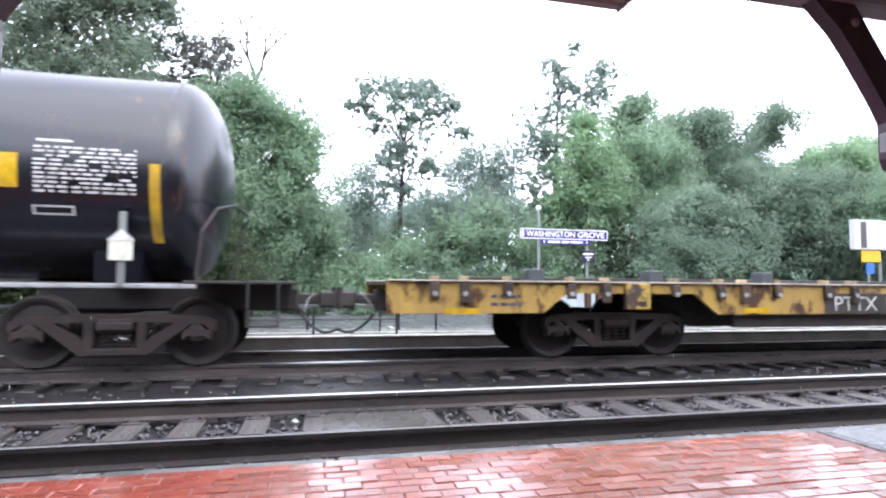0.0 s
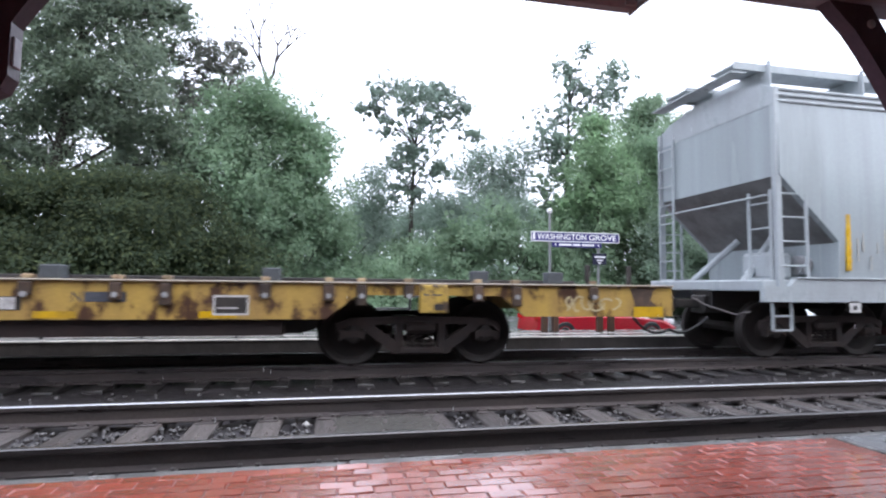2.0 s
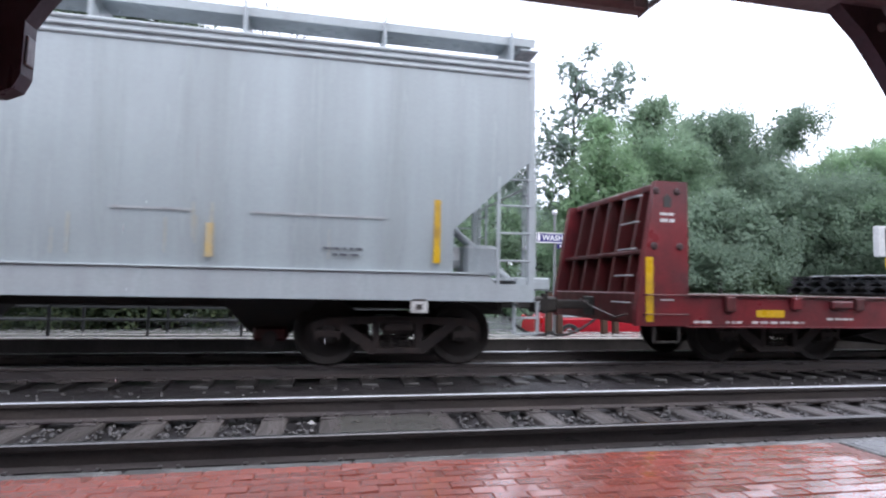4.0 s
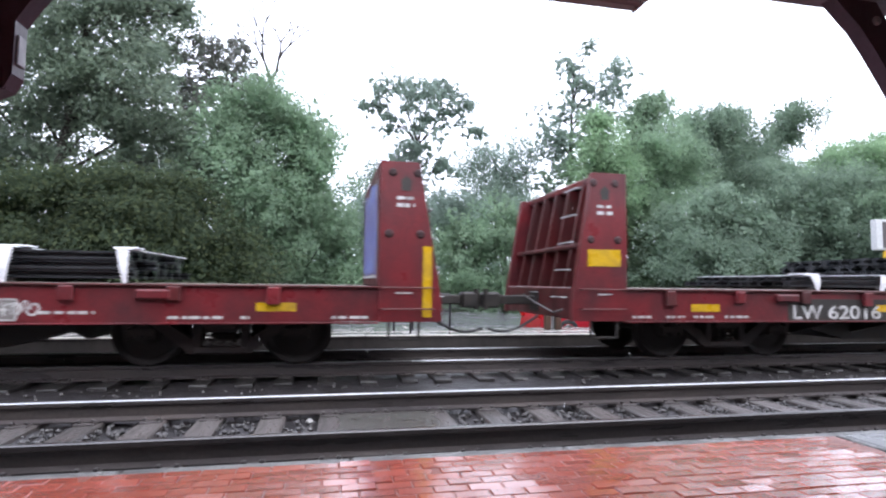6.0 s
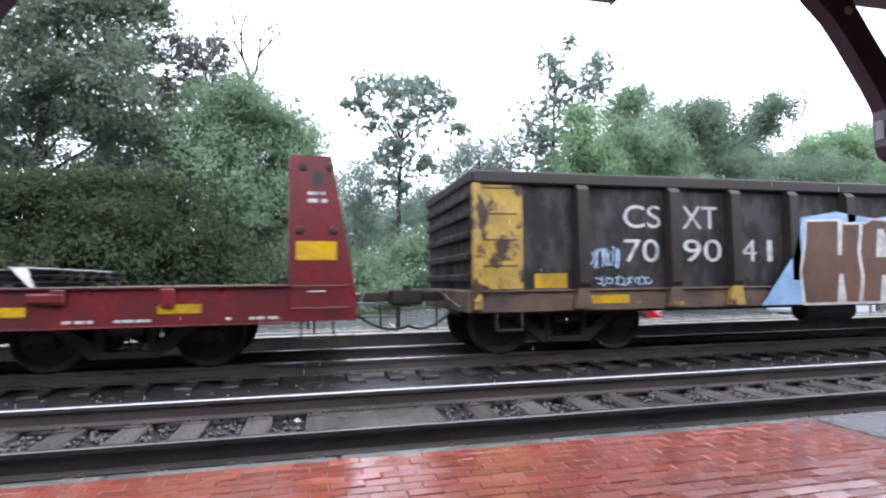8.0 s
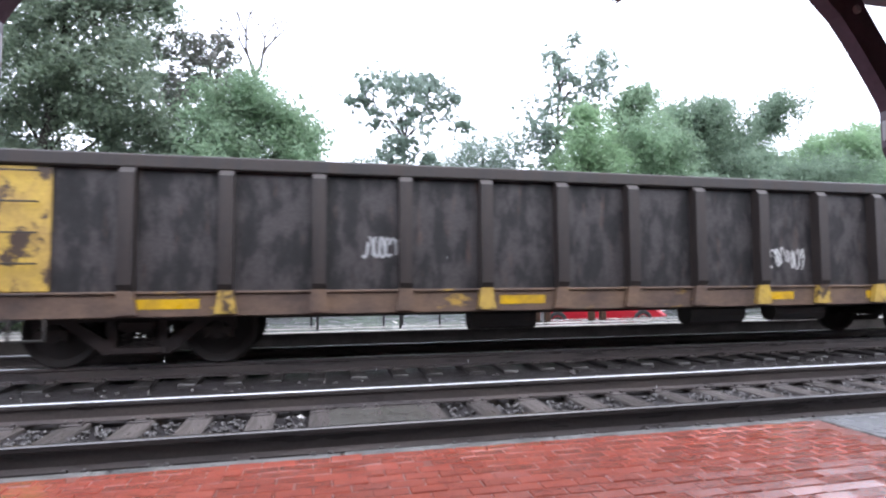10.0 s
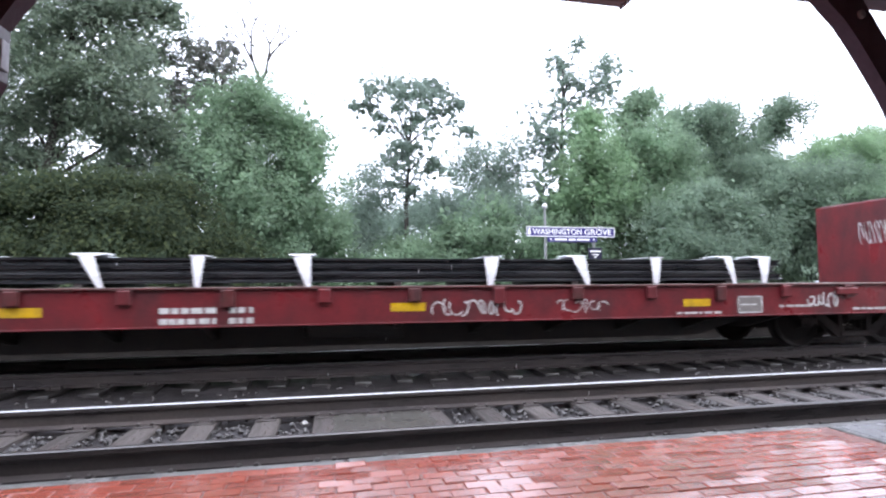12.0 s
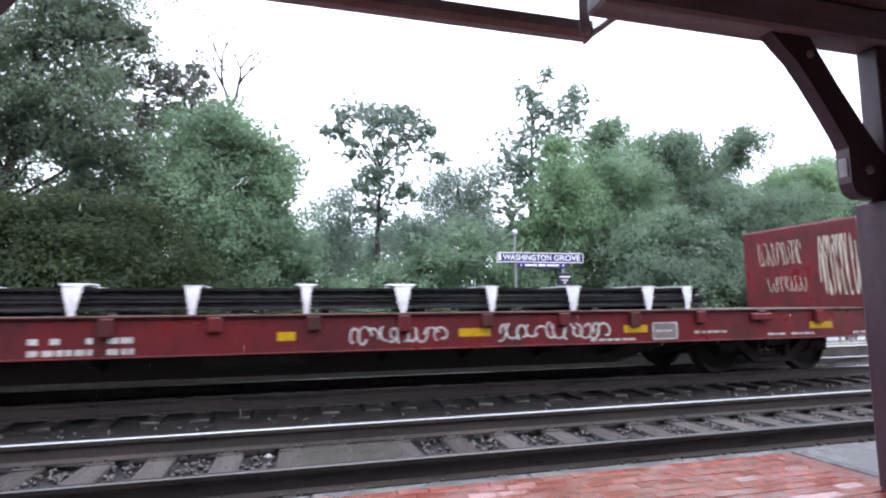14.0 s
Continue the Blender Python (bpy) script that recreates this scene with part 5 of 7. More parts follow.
def build_bulkhead_flat(x0, x1, number, marks, seed, scribbles, stripe="block"):
    """A red flat car with a tall bulkhead at each end."""
    c0 = (x0 + x1) / 2
    f = train_thing("bulkhead_flat_car", "red bulkhead flat car with white stencils, rain-wet deck", "flat car", c0, "red bulkhead flat cars")
    rng = np.random.default_rng(seed)
    L = (x1 - x0) / 2
    y = -1.5
    for s in (-1, 1):
        part("side_sill", Solid().prism([(-L + 0.83, 1.06), (L - 0.83, 1.06), (L - 0.83, 0.63), (L - 3.0, 0.61), (-L + 3.0, 0.61), (-L + 0.83, 0.63)], s * 1.46 - 0.02, s * 1.46 + 0.02), MAT_RED, f, "red side sill, scuffed")
        part("sill_flange", Solid().cbox(-L + 0.83, L - 0.83, s * 1.46 - 0.07, s * 1.46 + 0.07, 1.062, 1.085, 0.006), MAT_REDDARK, f)
        part("lower_flange", Solid().cbox(-L + 0.83, L - 0.83, s * 1.46 - 0.045, s * 1.46 + 0.045, 0.595, 0.615, 0.005), MAT_RED, f)
    # deck planks
    plank = Solid().cbox(-0.117, 0.117, -1.36, 1.36, 1.045, 1.092, 0.006).mesh("plank")
    plank.materials.append(MAT_DECK)
    x = -L + 0.98
    while x < L - 0.95:
        p = new("plank", plank)
        p.parent = f
        p.matrix_basis = pose(x, 0, rng.normal(0, 0.003))
        x += 0.24
    part("centre_sill", Solid().prism([(-L + 0.2, 0.62), (-L + 4.2, 0.62), (-L + 5.6, 0.23), (L - 5.6, 0.23), (L - 4.2, 0.62), (L - 0.2, 0.62), (L - 0.2, 1.03), (-L + 0.2, 1.03)], -0.55, 0.55), MAT_BLACK, f, "black centre sill")
    for k in range(11):
        x = -L + 4.6 + (2 * L - 9.2) * k / 10
        part("cross_bearer", Solid().prism_x([(-1.42, 1.03), (-1.42, 0.6), (-0.5, 0.34), (0.5, 0.34), (1.42, 0.6), (1.42, 1.03)], x - 0.04, x + 0.04), MAT_BLACK, f)
    part("brake_reservoir", Solid().tube([(-1.2, -0.9, 0.52), (0.1, -0.9, 0.52)], 0.17, 14), MAT_BLACK, f)
    # stake pockets
    k = 0
    x = -L + 1.55
    while x < L - 1.4:
        part("stake_pocket", Solid().cbox(x - 0.08, x + 0.08, y - 0.05, y + 0.02, 0.88 if k % 3 else 0.84, 1.06, 0.012), MAT_RED if k % 2 else MAT_REDDARK, f)
        x += 1.17
        k += 1
    part("winch", Solid().cbox(-L + 3.35, -L + 3.75, y - 0.06, y + 0.02, 0.90, 1.02, 0.02), MAT_RED, f)
    part("winch", Solid().cbox(L - 3.75, L - 3.35, y - 0.06, y + 0.02, 0.90, 1.02, 0.02), MAT_RED, f)
    # bulkheads
    for s in (-1, 1):
        e = s * L
        bh = part("bulkhead", Solid().cbox(min(e - s * 0.86, e - s * 0.80), max(e - s * 0.86, e - s * 0.80), -1.45, 1.45, 1.09, 2.74, 0.01), MAT_REDDARK if stripe == "tall" else MAT_RED, f, "tall red end bulkhead")
        for yy in (-1.53, 1.41):
            part("end_post", Solid().prism([(e, 0.62), (e - s * 0.84, 0.62), (e - s * 0.84, 2.75), (e - s * 0.32, 2.75), (e - s * 0.06, 1.25), (e, 0.85)], yy, yy + 0.12), MAT_RED, bh, "broad red tapered end post")
        part("top_chord", Solid().cbox(min(e - s * 0.84, e - s * 0.45), max(e - s * 0.84, e - s * 0.45), -1.41, 1.41, 2.66, 2.765, 0.015), MAT_RED, bh)
        for yy in (-1.0, -0.5, 0.0, 0.5, 1.0):
            part("stiffener", Solid().prism([(e - s * 0.06, 0.9), (e - s * 0.80, 0.9), (e - s * 0.80, 2.66), (e - s * 0.42, 2.66)], yy - 0.03, yy + 0.03), MAT_REDDARK, bh)
        part("cross_rib", Solid().cbox(min(e - s * 0.2, e - s * 0.8), max(e - s * 0.2, e - s * 0.8), -1.4, 1.4, 1.68, 1.74, 0.01), MAT_REDDARK, bh)
        part("end_beam", Solid().cbox(min(e - s * 0.8, e - s * 0.02), max(e - s * 0.8, e - s * 0.02), -1.4, 1.4, 0.64, 1.1, 0.02), MAT_REDDARK, bh)
        for k in range(5):
            z = 0.95 + 0.4 * k
            xr = e - s * (0.0 + 0.26 * max(0, (z - 0.85)) / 1.9)
            rung = Solid().tube([(xr + s * 0.02, -1.35, z), (xr + s * 0.07, -1.33, z), (xr + s * 0.07, -0.9, z), (xr + s * 0.02, -0.88, z)], 0.012, 6)
            part("grab_iron", rung, MAT_PIPE, bh, "thin steel grab iron")
        # marks on the near post
        yp = -1.533
        mid = e - s * 0.5
        hole = Solid().prism([(mid - 0.06, 2.36), (mid + 0.06, 2.36), (mid + 0.07, 2.5), (mid, 2.56), (mid - 0.07, 2.5)], yp - 0.004, yp)
        part("lightening_hole", hole, MAT_BLACK, bh, "dark oval hole")
        bars(bh, word_bars(rng, mid - 0.12, mid + 0.1, 2.24, 0.04, 0.95) + word_bars(rng, mid - 0.12, mid + 0.12, 2.14, 0.05, 0.95), yp, MAT_WHITE)
        if stripe == "tall" or (stripe == "tall_ends"):
            part("reflector", Solid().box(e - s * 0.2 - 0.06, e - s * 0.2 + 0.06, yp - 0.004, yp - 0.001, 0.68, 1.62), MAT_REFLECT, bh, "tall yellow reflective strip")
        else:
            part("reflector", Solid().box(mid - 0.27, mid + 0.24, yp - 0.004, yp - 0.001, 1.40, 1.64), MAT_REFLECT, bh, "yellow reflective block")
        bars(bh, [(mid - 0.12, mid + 0.1, 0.99, 1.01)], yp, MAT_WHITE)
        for dx, z in ((-0.18, 2.6), (0.16, 2.6), (-0.22, 1.78), (0.2, 1.78)):
            part("lug", Solid().lathe_y([(yp - 0.025, 0.0), (yp - 0.025, 0.036), (yp - 0.008, 0.048), (yp, 0.06)], mid + dx, z, 10), MAT_LUG, bh, "dark red round lug")
        for z in (1.07, 0.79):
            bar = [(e - s * 0.82, yp, z), (e - s * 0.80, yp - 0.05, z), (e - s * 0.12, yp - 0.05, z), (e - s * 0.10, yp, z)]
            part("grab_bar", Solid().tube(bar, 0.011, 6), MAT_REDDARK, bh, "thin red grab bar")
        bogie(f, e - s * 2.85)
        coupler(f, e, s, 0.9)
        st = Solid()
        for dx in (-0.2, 0.2):
            st.cbox(e - s * 0.5 + dx - 0.015, e - s * 0.5 + dx + 0.015, -1.5, -1.46, 0.38, 0.62, 0.004)
        st.cbox(e - s * 0.5 - 0.2, e - s * 0.5 + 0.2, -1.5, -1.46, 0.37, 0.40, 0.004)
        part("sill_step", st, MAT_BLACK, f)
    # marks on the sill
    ys = -1.4805
    for xa, xb in marks:
        reflector(f, xa, xb, 0.755, 0.865, ys)
    if number:
        dark = part("number_panel", Solid().box(number[1] - c0 - 0.1, number[1] - c0 + number[2] + 0.15, ys - 0.002, ys, 0.60, 0.95), MAT_BLACK, f, "blackened panel with white lettering")
        lettering(number[0], number[1] - c0, 0.64, number[2], 0.215, ys - 0.0045, MAT_WHITE, dark, bold=0.02)
    small = []
    for x, w, z in ((-L + 0.95, 0.3, 0.66), (-L + 1.5, 0.3, 0.66), (-L + 1.95, 0.95, 0.66), (-L + 3.3, 0.5, 0.72), (L - 1.6, 0.65, 0.66), (L - 3.4, 0.95, 0.66), (L - 4.8, 0.6, 0.72), (L - 6.6, 0.8, 0.64)):
        if not (number and number[1] - c0 - 0.2 < x + w and x < number[1] - c0 + number[2] + 0.2):
            small += word_bars(rng, x, x + w, z, 0.035, 0.95)
    for z in (0.77, 0.64):
        small += word_bars(rng, -2.95, -2.3, z, 0.07, 0.9) + word_bars(rng, -2.15, -1.85, z, 0.07, 0.9)
    bars(f, small, ys, MAT_WHITE)
    lab = part("label_panel", Solid().box(5.18, 5.62, ys - 0.002, ys, 0.64, 0.90), plain("grey_label_panel", (0.2, 0.18, 0.17), 0.5), f, "grey label panel with a white frame")
    a, b = 5.18, 5.62
    bars(lab, [(a, b, 0.64, 0.66), (a, b, 0.88, 0.90), (a, a + 0.02, 0.64, 0.90), (b - 0.02, b, 0.64, 0.90), (a + 0.06, b - 0.1, 0.76, 0.78)], ys - 0.0022, MAT_WHITE)
    for xa, xb, za, zb, n, w in scribbles:
        scrawl(f, rng, xa - c0, xb - c0, za, zb, ys, MAT_WHITE, n, w)
    return f, c0


def build_load(label, x0, x1, top, straps, seed, steps=()):
    """Strapped layers of dark steel bars on a flat car's deck; steps are lower piles (x0, x1, top)."""
    c0 = (x0 + x1) / 2
    t = train_thing("steel_stack", label, "steel stack", c0, "strapped steel loads")
    rng = np.random.default_rng(seed)
    base = 1.095
    for xa, xb, zt in ((x0, x1, top),) + tuple(steps):
        # dunnage and layers of bars
        x = xa + 0.4
        layers = max(2, round((zt - base) / 0.14))
        hgt = (zt - base - 0.05) / layers
        while x < xb - 0.2:
            part("dunnage", Solid().cbox(x - c0 - 0.05, x - c0 + 0.05, -1.3, 1.3, base, base + 0.05, 0.006), MAT_TIE, t, "timber batten under the bars")
            x += 1.3
        for k in range(layers):
            z0 = base + 0.05 + k * hgt
            yy = -1.32
            while yy < 1.25:
                w = rng.uniform(0.2, 0.3)
                ea, eb = rng.normal(0, 0.06), rng.normal(0, 0.06)
                # a rail-like bar: foot, web and head
                so = Solid()
                pa, pb = xa - c0 + 0.12 + ea, xb - c0 - 0.12 + eb
                so.prism_x([(yy, z0), (yy + w - 0.02, z0), (yy + w - 0.02, z0 + 0.02), (yy + w * 0.6, z0 + hgt * 0.3), (yy + w * 0.6, z0 + hgt * 0.62), (yy + w * 0.85, z0 + hgt * 0.7),
                            (yy + w * 0.85, z0 + hgt - 0.008), (yy + w * 0.1, z0 + hgt - 0.008), (yy + w * 0.1, z0 + hgt * 0.7), (yy + w * 0.35, z0 + hgt * 0.62), (yy + w * 0.35, z0 + hgt * 0.3), (yy, z0 + 0.02)], pa, pb)
                part("steel_bar", so, MAT_LOAD, t)
                yy += w
    for item in straps:
        x, zt = item[:2]
        top_z = zt + 0.012
        so = Solid()
        w = rng.uniform(0.085, 0.125)
        lean = item[2] if len(item) > 2 else rng.uniform(-0.04, 0.17)
        slip = rng.uniform(0.3, 1.0)
        n = 7
        # two legs that start apart on the pile and meet at the stake pocket
        for way_ in (-1, 1):
            v = []
            for off in (-1, 1):
                for k in range(n):
                    u = k / (n - 1)
                    mid = x - c0 + lean * u + way_ * w * 0.62 * slip * (1 - u)
                    half = w * (0.52 - 0.2 * u)
                    v.append((mid + off * half, -1.38 - 0.015 * math.sin(3 * u) - 0.004 * way_, top_z + (1.09 - top_z) * u))
            so.add(v, [(k, k + 1, n + k + 1, n + k) for k in range(n - 1)])
        so.box(x - c0 - w, x - c0 + w, -1.387, 1.36, top_z, top_z + 0.012)
        if rng.random() < 0.5:
            so.cbox(x - c0 - w * 1.6, x - c0 + w * 1.6, -1.3, -1.0, top_z + 0.012, top_z + 0.035, 0.008)
        part("strap", so, MAT_STRAP, t, "white tarpaulin strap")
    return t


def build_gondola(x0, x1, seed, ribs, marked):
    c0 = (x0 + x1) / 2
    g = train_thing("gondola_car", "weathered black gondola car with rusty yellow lower edge", "gondola car", c0, "black gondola cars")
    rng = np.random.default_rng(seed)
    L = (x1 - x0) / 2
    for s in (-1, 1):
        part("side_wall", Solid().box(-L, L, s * 1.42 - 0.01, s * 1.42 + 0.01, 0.95, 2.5), MAT_GON, g, "streaked black side sheet")
        part("top_chord", Solid().cbox(-L, L, s * 1.45 - 0.08, s * 1.45 + 0.08, 2.47, 2.645, 0.02), MAT_GONRIB, g)
        part("side_sill", Solid().cbox(-L + 0.05, L - 0.05, s * 1.43 - 0.045, s * 1.43 + 0.045, 0.66, 0.95, 0.012), MAT_GONSILL, g, "rusty sill with yellow paint patches")
        part("sill_lip", Solid().cbox(-L + 0.05, L - 0.05, s * 1.45 - 0.06, s * 1.45 + 0.06, 0.945, 0.975, 0.006), MAT_GONSILL, g)
        part("end_wall", Solid().box(s * L - 0.03, s * L + 0.03, -1.4, 1.4, 0.9, 2.55), MAT_GON, g)
        part("end_chord", Solid().cbox(s * L - 0.07, s * L + 0.07, -1.44, 1.44, 2.48, 2.64, 0.02), MAT_GONRIB, g)
        for z in (1.15, 1.45, 1.75, 2.05, 2.3):
            part("end_rib", Solid().cbox(min(s * L, s * (L + 0.09)), max(s * L, s * (L + 0.09)), -1.38, 1.38, z - 0.05, z + 0.05, 0.012), MAT_GON, g)
        part("end_sill", Solid().cbox(min(s * (L - 0.15), s * (L + 0.1)), max(s * (L - 0.15), s * (L + 0.1)), -1.45, 1.45, 0.66, 0.98, 0.02), MAT_GONSILL, g)
        for k in range(5):
            rungs = Solid()
            rungs.tube([(s * (L - 0.12), -1.52, 0.95 + 0.36 * k), (s * (L - 0.12), -1.56, 0.95 + 0.36 * k), (s * (L - 0.6), -1.56, 0.95 + 0.36 * k), (s * (L - 0.6), -1.52, 0.95 + 0.36 * k)], 0.012, 6)
            part("grab_iron", rungs, MAT_GONRIB, g)
        pan = part("end_panel", Solid().cbox(min(s * (L - 0.02), s * (L - 0.72)), max(s * (L - 0.02), s * (L - 0.72)), -1.475, -1.433, 0.98, 2.46, 0.01), MAT_GONYEL, g, "scuffed yellow corner panel")
        part("panel_post", Solid().cbox(min(s * (L + 0.02), s * (L - 0.1)), max(s * (L + 0.02), s * (L - 0.1)), -1.52, -1.40, 0.7, 2.47, 0.015), MAT_GONYEL, pan)
        bogie(g, s * (L - 1.55))
        coupler(g, s * L, s, 0.75)
        part("sill_step", Solid().cbox(s * (L - 0.5) - 0.2, s * (L - 0.5) + 0.2, -1.48, -1.44, 0.40, 0.43, 0.005).cbox(s * (L - 0.5) - 0.2, s * (L - 0.5) - 0.17, -1.48, -1.44, 0.4, 0.68, 0.004).cbox(s * (L - 0.5) + 0.17, s * (L - 0.5) + 0.2, -1.48, -1.44, 0.4, 0.68, 0.004), MAT_BLACK, g)
    part("floor", Solid().box(-L, L, -1.4, 1.4, 0.90, 0.95), MAT_GON, g)
    part("centre_sill", Solid().cbox(-L + 0.1, L - 0.1, -0.3, 0.3, 0.55, 0.9, 0.02), MAT_BLACK, g)
    rib = Solid().prism_x([(-1.60, 1.06), (-1.60, 2.40), (-1.54, 2.47), (-1.43, 2.47), (-1.43, 0.98), (-1.56, 0.98)], -0.085, 0.085).mesh("rib")
    rib.materials.append(MAT_GONRIB)
    for x in ribs:
        r = new("rib", rib)
        r.parent = g
        r.matrix_basis = pose(x - c0, 0, 0)
        r = new("rib", rib)
        r.parent = g
        r.matrix_basis = pose(x - c0, 0, 0, 0, 0, 180)
        part("rib_foot", Solid().prism([(x - c0 - 0.075, 1.04), (x - c0 + 0.075, 1.04), (x - c0 + 0.13, 0.70), (x - c0 - 0.13, 0.70)], -1.565, -1.475), MAT_GONYEL if rng.random() < 0.6 else MAT_GONSILL, g, "yellow rib foot, scuffed to rust")
    for x, zt in ((-2.0, 0.2), (1.6, 0.24), (3.2, 0.16)):
        part("brake_gear", Solid().tube([(x - 0.5, -0.95, 0.55), (x + 0.5, -0.95, 0.55)], 0.12 + zt * 0.3, 12), MAT_BLACK, g)
    y = -1.4335
    ys = -1.4765
    for a, b in ((0.09, 0.14), (0.37, 0.41), (0.62, 0.66), (0.745, 0.775)):
        xa, xb = -L + 2 * L * a, -L + 2 * L * b
        reflector(g, xa, xb, 0.76, 0.88, ys)
    if marked:
        reflector(g, 99.25 - c0, 99.75 - c0, 0.99, 1.2, y)
        for txt, xa, w, z in (("CS", 100.68, 0.62, 1.87), ("XT", 101.68, 0.62, 1.87), ("70", 100.68, 0.58, 1.36), ("90", 101.68, 0.68, 1.36), ("4", 102.72, 0.28, 1.36), ("1", 103.2, 0.1, 1.36)):
            lettering(txt, xa - c0, z, w, 0.34, y - 0.003, MAT_WHITE, g)
        pale = plain("pale_blue_spray", (0.42, 0.58, 0.78), 0.45)
        scrawl(g, rng, 100.1 - c0, 100.6 - c0, 1.25, 1.6, y, pale, 4, 0.016)
        scrawl(g, rng, 100.2 - c0, 101.1 - c0, 1.0, 1.16, y, pale, 5, 0.014)
        # the large sprayed piece: blue halo, white outlines, brown block shapes over the ribs
        piece = surface("brown_spray_paint", (0.15, 0.078, 0.05), (0.06, 0.034, 0.026), 0.5, 0, 1.4, 20, (1, 1, 0.5), bump=0)
        halo = surface("light_blue_spray_paint", (0.30, 0.46, 0.68), (0.16, 0.28, 0.45), 0.5, 0, 2.5, 20, bump=0)
        yp = -1.606
        hal = Solid()
        hal.prism([(102.95 - c0, 0.68), (103.5 - c0, 1.35), (103.75 - c0, 2.05), (104.4 - c0, 2.15), (105.2 - c0, 2.05), (106.0 - c0, 2.18), (107.0 - c0, 2.1), (107.8 - c0, 2.22), (108.4 - c0, 2.05), (108.6 - c0, 1.2), (108.7 - c0, 0.68)], yp + 0.006, yp + 0.05)
        big = part("graffiti", hal, halo, g, "large sprayed piece in brown with pale blue halo")
        def shape(name, pts, d, ma):
            part(name, Solid().prism([(px - c0, pz) for px, pz in pts], yp + d - 0.0012, yp + d + 0.0012), ma, big)

        mass = [(103.72, 0.70), (103.68, 1.2), (103.78, 1.6), (103.82, 1.98), (104.5, 2.0), (104.55, 1.94), (105.0, 1.96), (105.1, 2.02), (105.9, 2.0), (106.05, 1.9), (106.7, 1.86), (106.8, 2.02),
                (107.3, 2.06), (107.45, 2.16), (108.0, 2.2), (108.3, 2.08), (108.34, 1.5), (108.5, 1.0), (108.45, 0.70)]
        mid_x, mid_z = 106.1, 1.35
        shape("outline", [(mid_x + (px - mid_x) * 1.02, mid_z + (pz - mid_z) * 1.06) for px, pz in mass], 0.003, MAT_WHITE)
        shape("letter_shape", mass, 0.0, piece)
        # white slits and notches that part the block letters
        for pts in ([(104.42, 2.0), (104.52, 2.0), (104.46, 1.45), (104.38, 1.45)], [(104.33, 0.70), (104.52, 0.70), (104.47, 1.15), (104.40, 1.15)],
                    [(104.86, 1.98), (104.92, 1.98), (104.85, 1.5), (104.90, 1.1), (104.84, 0.70), (104.76, 0.70), (104.83, 1.1), (104.78, 1.5)],
                    [(105.22, 1.88), (105.34, 1.88), (105.46, 1.42), (105.16, 1.42)], [(105.2, 0.70), (105.5, 0.70), (105.4, 1.12), (105.26, 1.12)],
                    [(105.78, 2.0), (105.84, 2.0), (105.92, 1.5), (105.98, 1.1), (106.02, 0.70), (105.94, 0.70), (105.9, 1.1), (105.84, 1.5)],
                    [(106.22, 0.70), (106.5, 0.70), (106.42, 1.25), (106.34, 1.45), (106.26, 1.25)], [(106.72, 1.86), (106.79, 1.9), (106.72, 1.4), (106.82, 1.0), (106.74, 0.70), (106.66, 0.70), (106.72, 1.0), (106.64, 1.4)],
                    [(107.0, 2.04), (107.1, 2.05), (107.12, 1.5), (107.02, 1.5)], [(107.1, 0.70), (107.34, 0.70), (107.24, 1.2)],
                    [(107.42, 2.1), (107.5, 2.12), (107.46, 1.5), (107.56, 1.0), (107.5, 0.70), (107.42, 0.70), (107.46, 1.0), (107.38, 1.5)], [(107.86, 0.70), (108.1, 0.70), (107.98, 1.25)]):
            shape("slit", pts, -0.003, MAT_WHITE)
        shape("slit", [(107.72, 1.62), (108.02, 1.58), (108.12, 1.85), (107.98, 2.05), (107.74, 2.0)], -0.003, halo)
    else:
        scrawl(g, rng, 127.3 - c0, 128.05 - c0, 1.2, 1.62, -1.4335, MAT_WHITE, 4, 0.02)
        scrawl(g, rng, 130.8 - c0, 131.3 - c0, 1.0, 1.2, -1.4335, MAT_WHITE, 5, 0.014)
        scrawl(g, rng, 129.8 - c0, 130.1 - c0, 1.3, 1.7, -1.4335, MAT_PIPE, 3, 0.02)
        scrawl(g, rng, 121.0 - c0, 121.6 - c0, 1.35, 1.7, -1.4335, MAT_PIPE, 4, 0.03)
        bars(g, [(130.85 - c0, 131.15 - c0, 1.36, 1.39), (130.9 - c0, 131.05 - c0, 1.68, 1.71), (132.3 - c0, 132.6 - c0, 0.99, 1.1)], -1.4335, MAT_WHITE)
        reflector(g, 132.9 - c0, 133.4 - c0, 0.7, 0.9, -1.53)
    return g


build_tank_car()
build_yellow_flat()
build_hopper()
fa, ca = build_bulkhead_flat(52.24, 73.5, None, ((-8.6, -8.1), (-4.9, -4.4), (3.4, 3.9), (8.26, 8.75)), 31, ((65.5, 66.3, 0.68, 0.9, 4, 0.014), (68.0, 68.7, 0.66, 0.9, 4, 0.02)), "tall")
fb, cb = build_bulkhead_flat(75.38, 96.74, ("LW 62016", 79.07, 1.66), ((-8.77, -8.29), (-5.41, -4.92), (-1.8, -1.3), (0.83, 1.1), (3.38, 3.88), (6.36, 6.91), (8.3, 8.79)), 32, ((88.2, 88.9, 0.66, 0.85, 4, 0.012),))
build_gondola(98.35, 115.2, 41, [99.95, 101.45, 102.52] + [103.6 + 1.12 * k for k in range(10)], True)
build_gondola(116.65, 133.5, 42, [118.2 + 1.12 * k for k in range(12)] + [131.95], False)
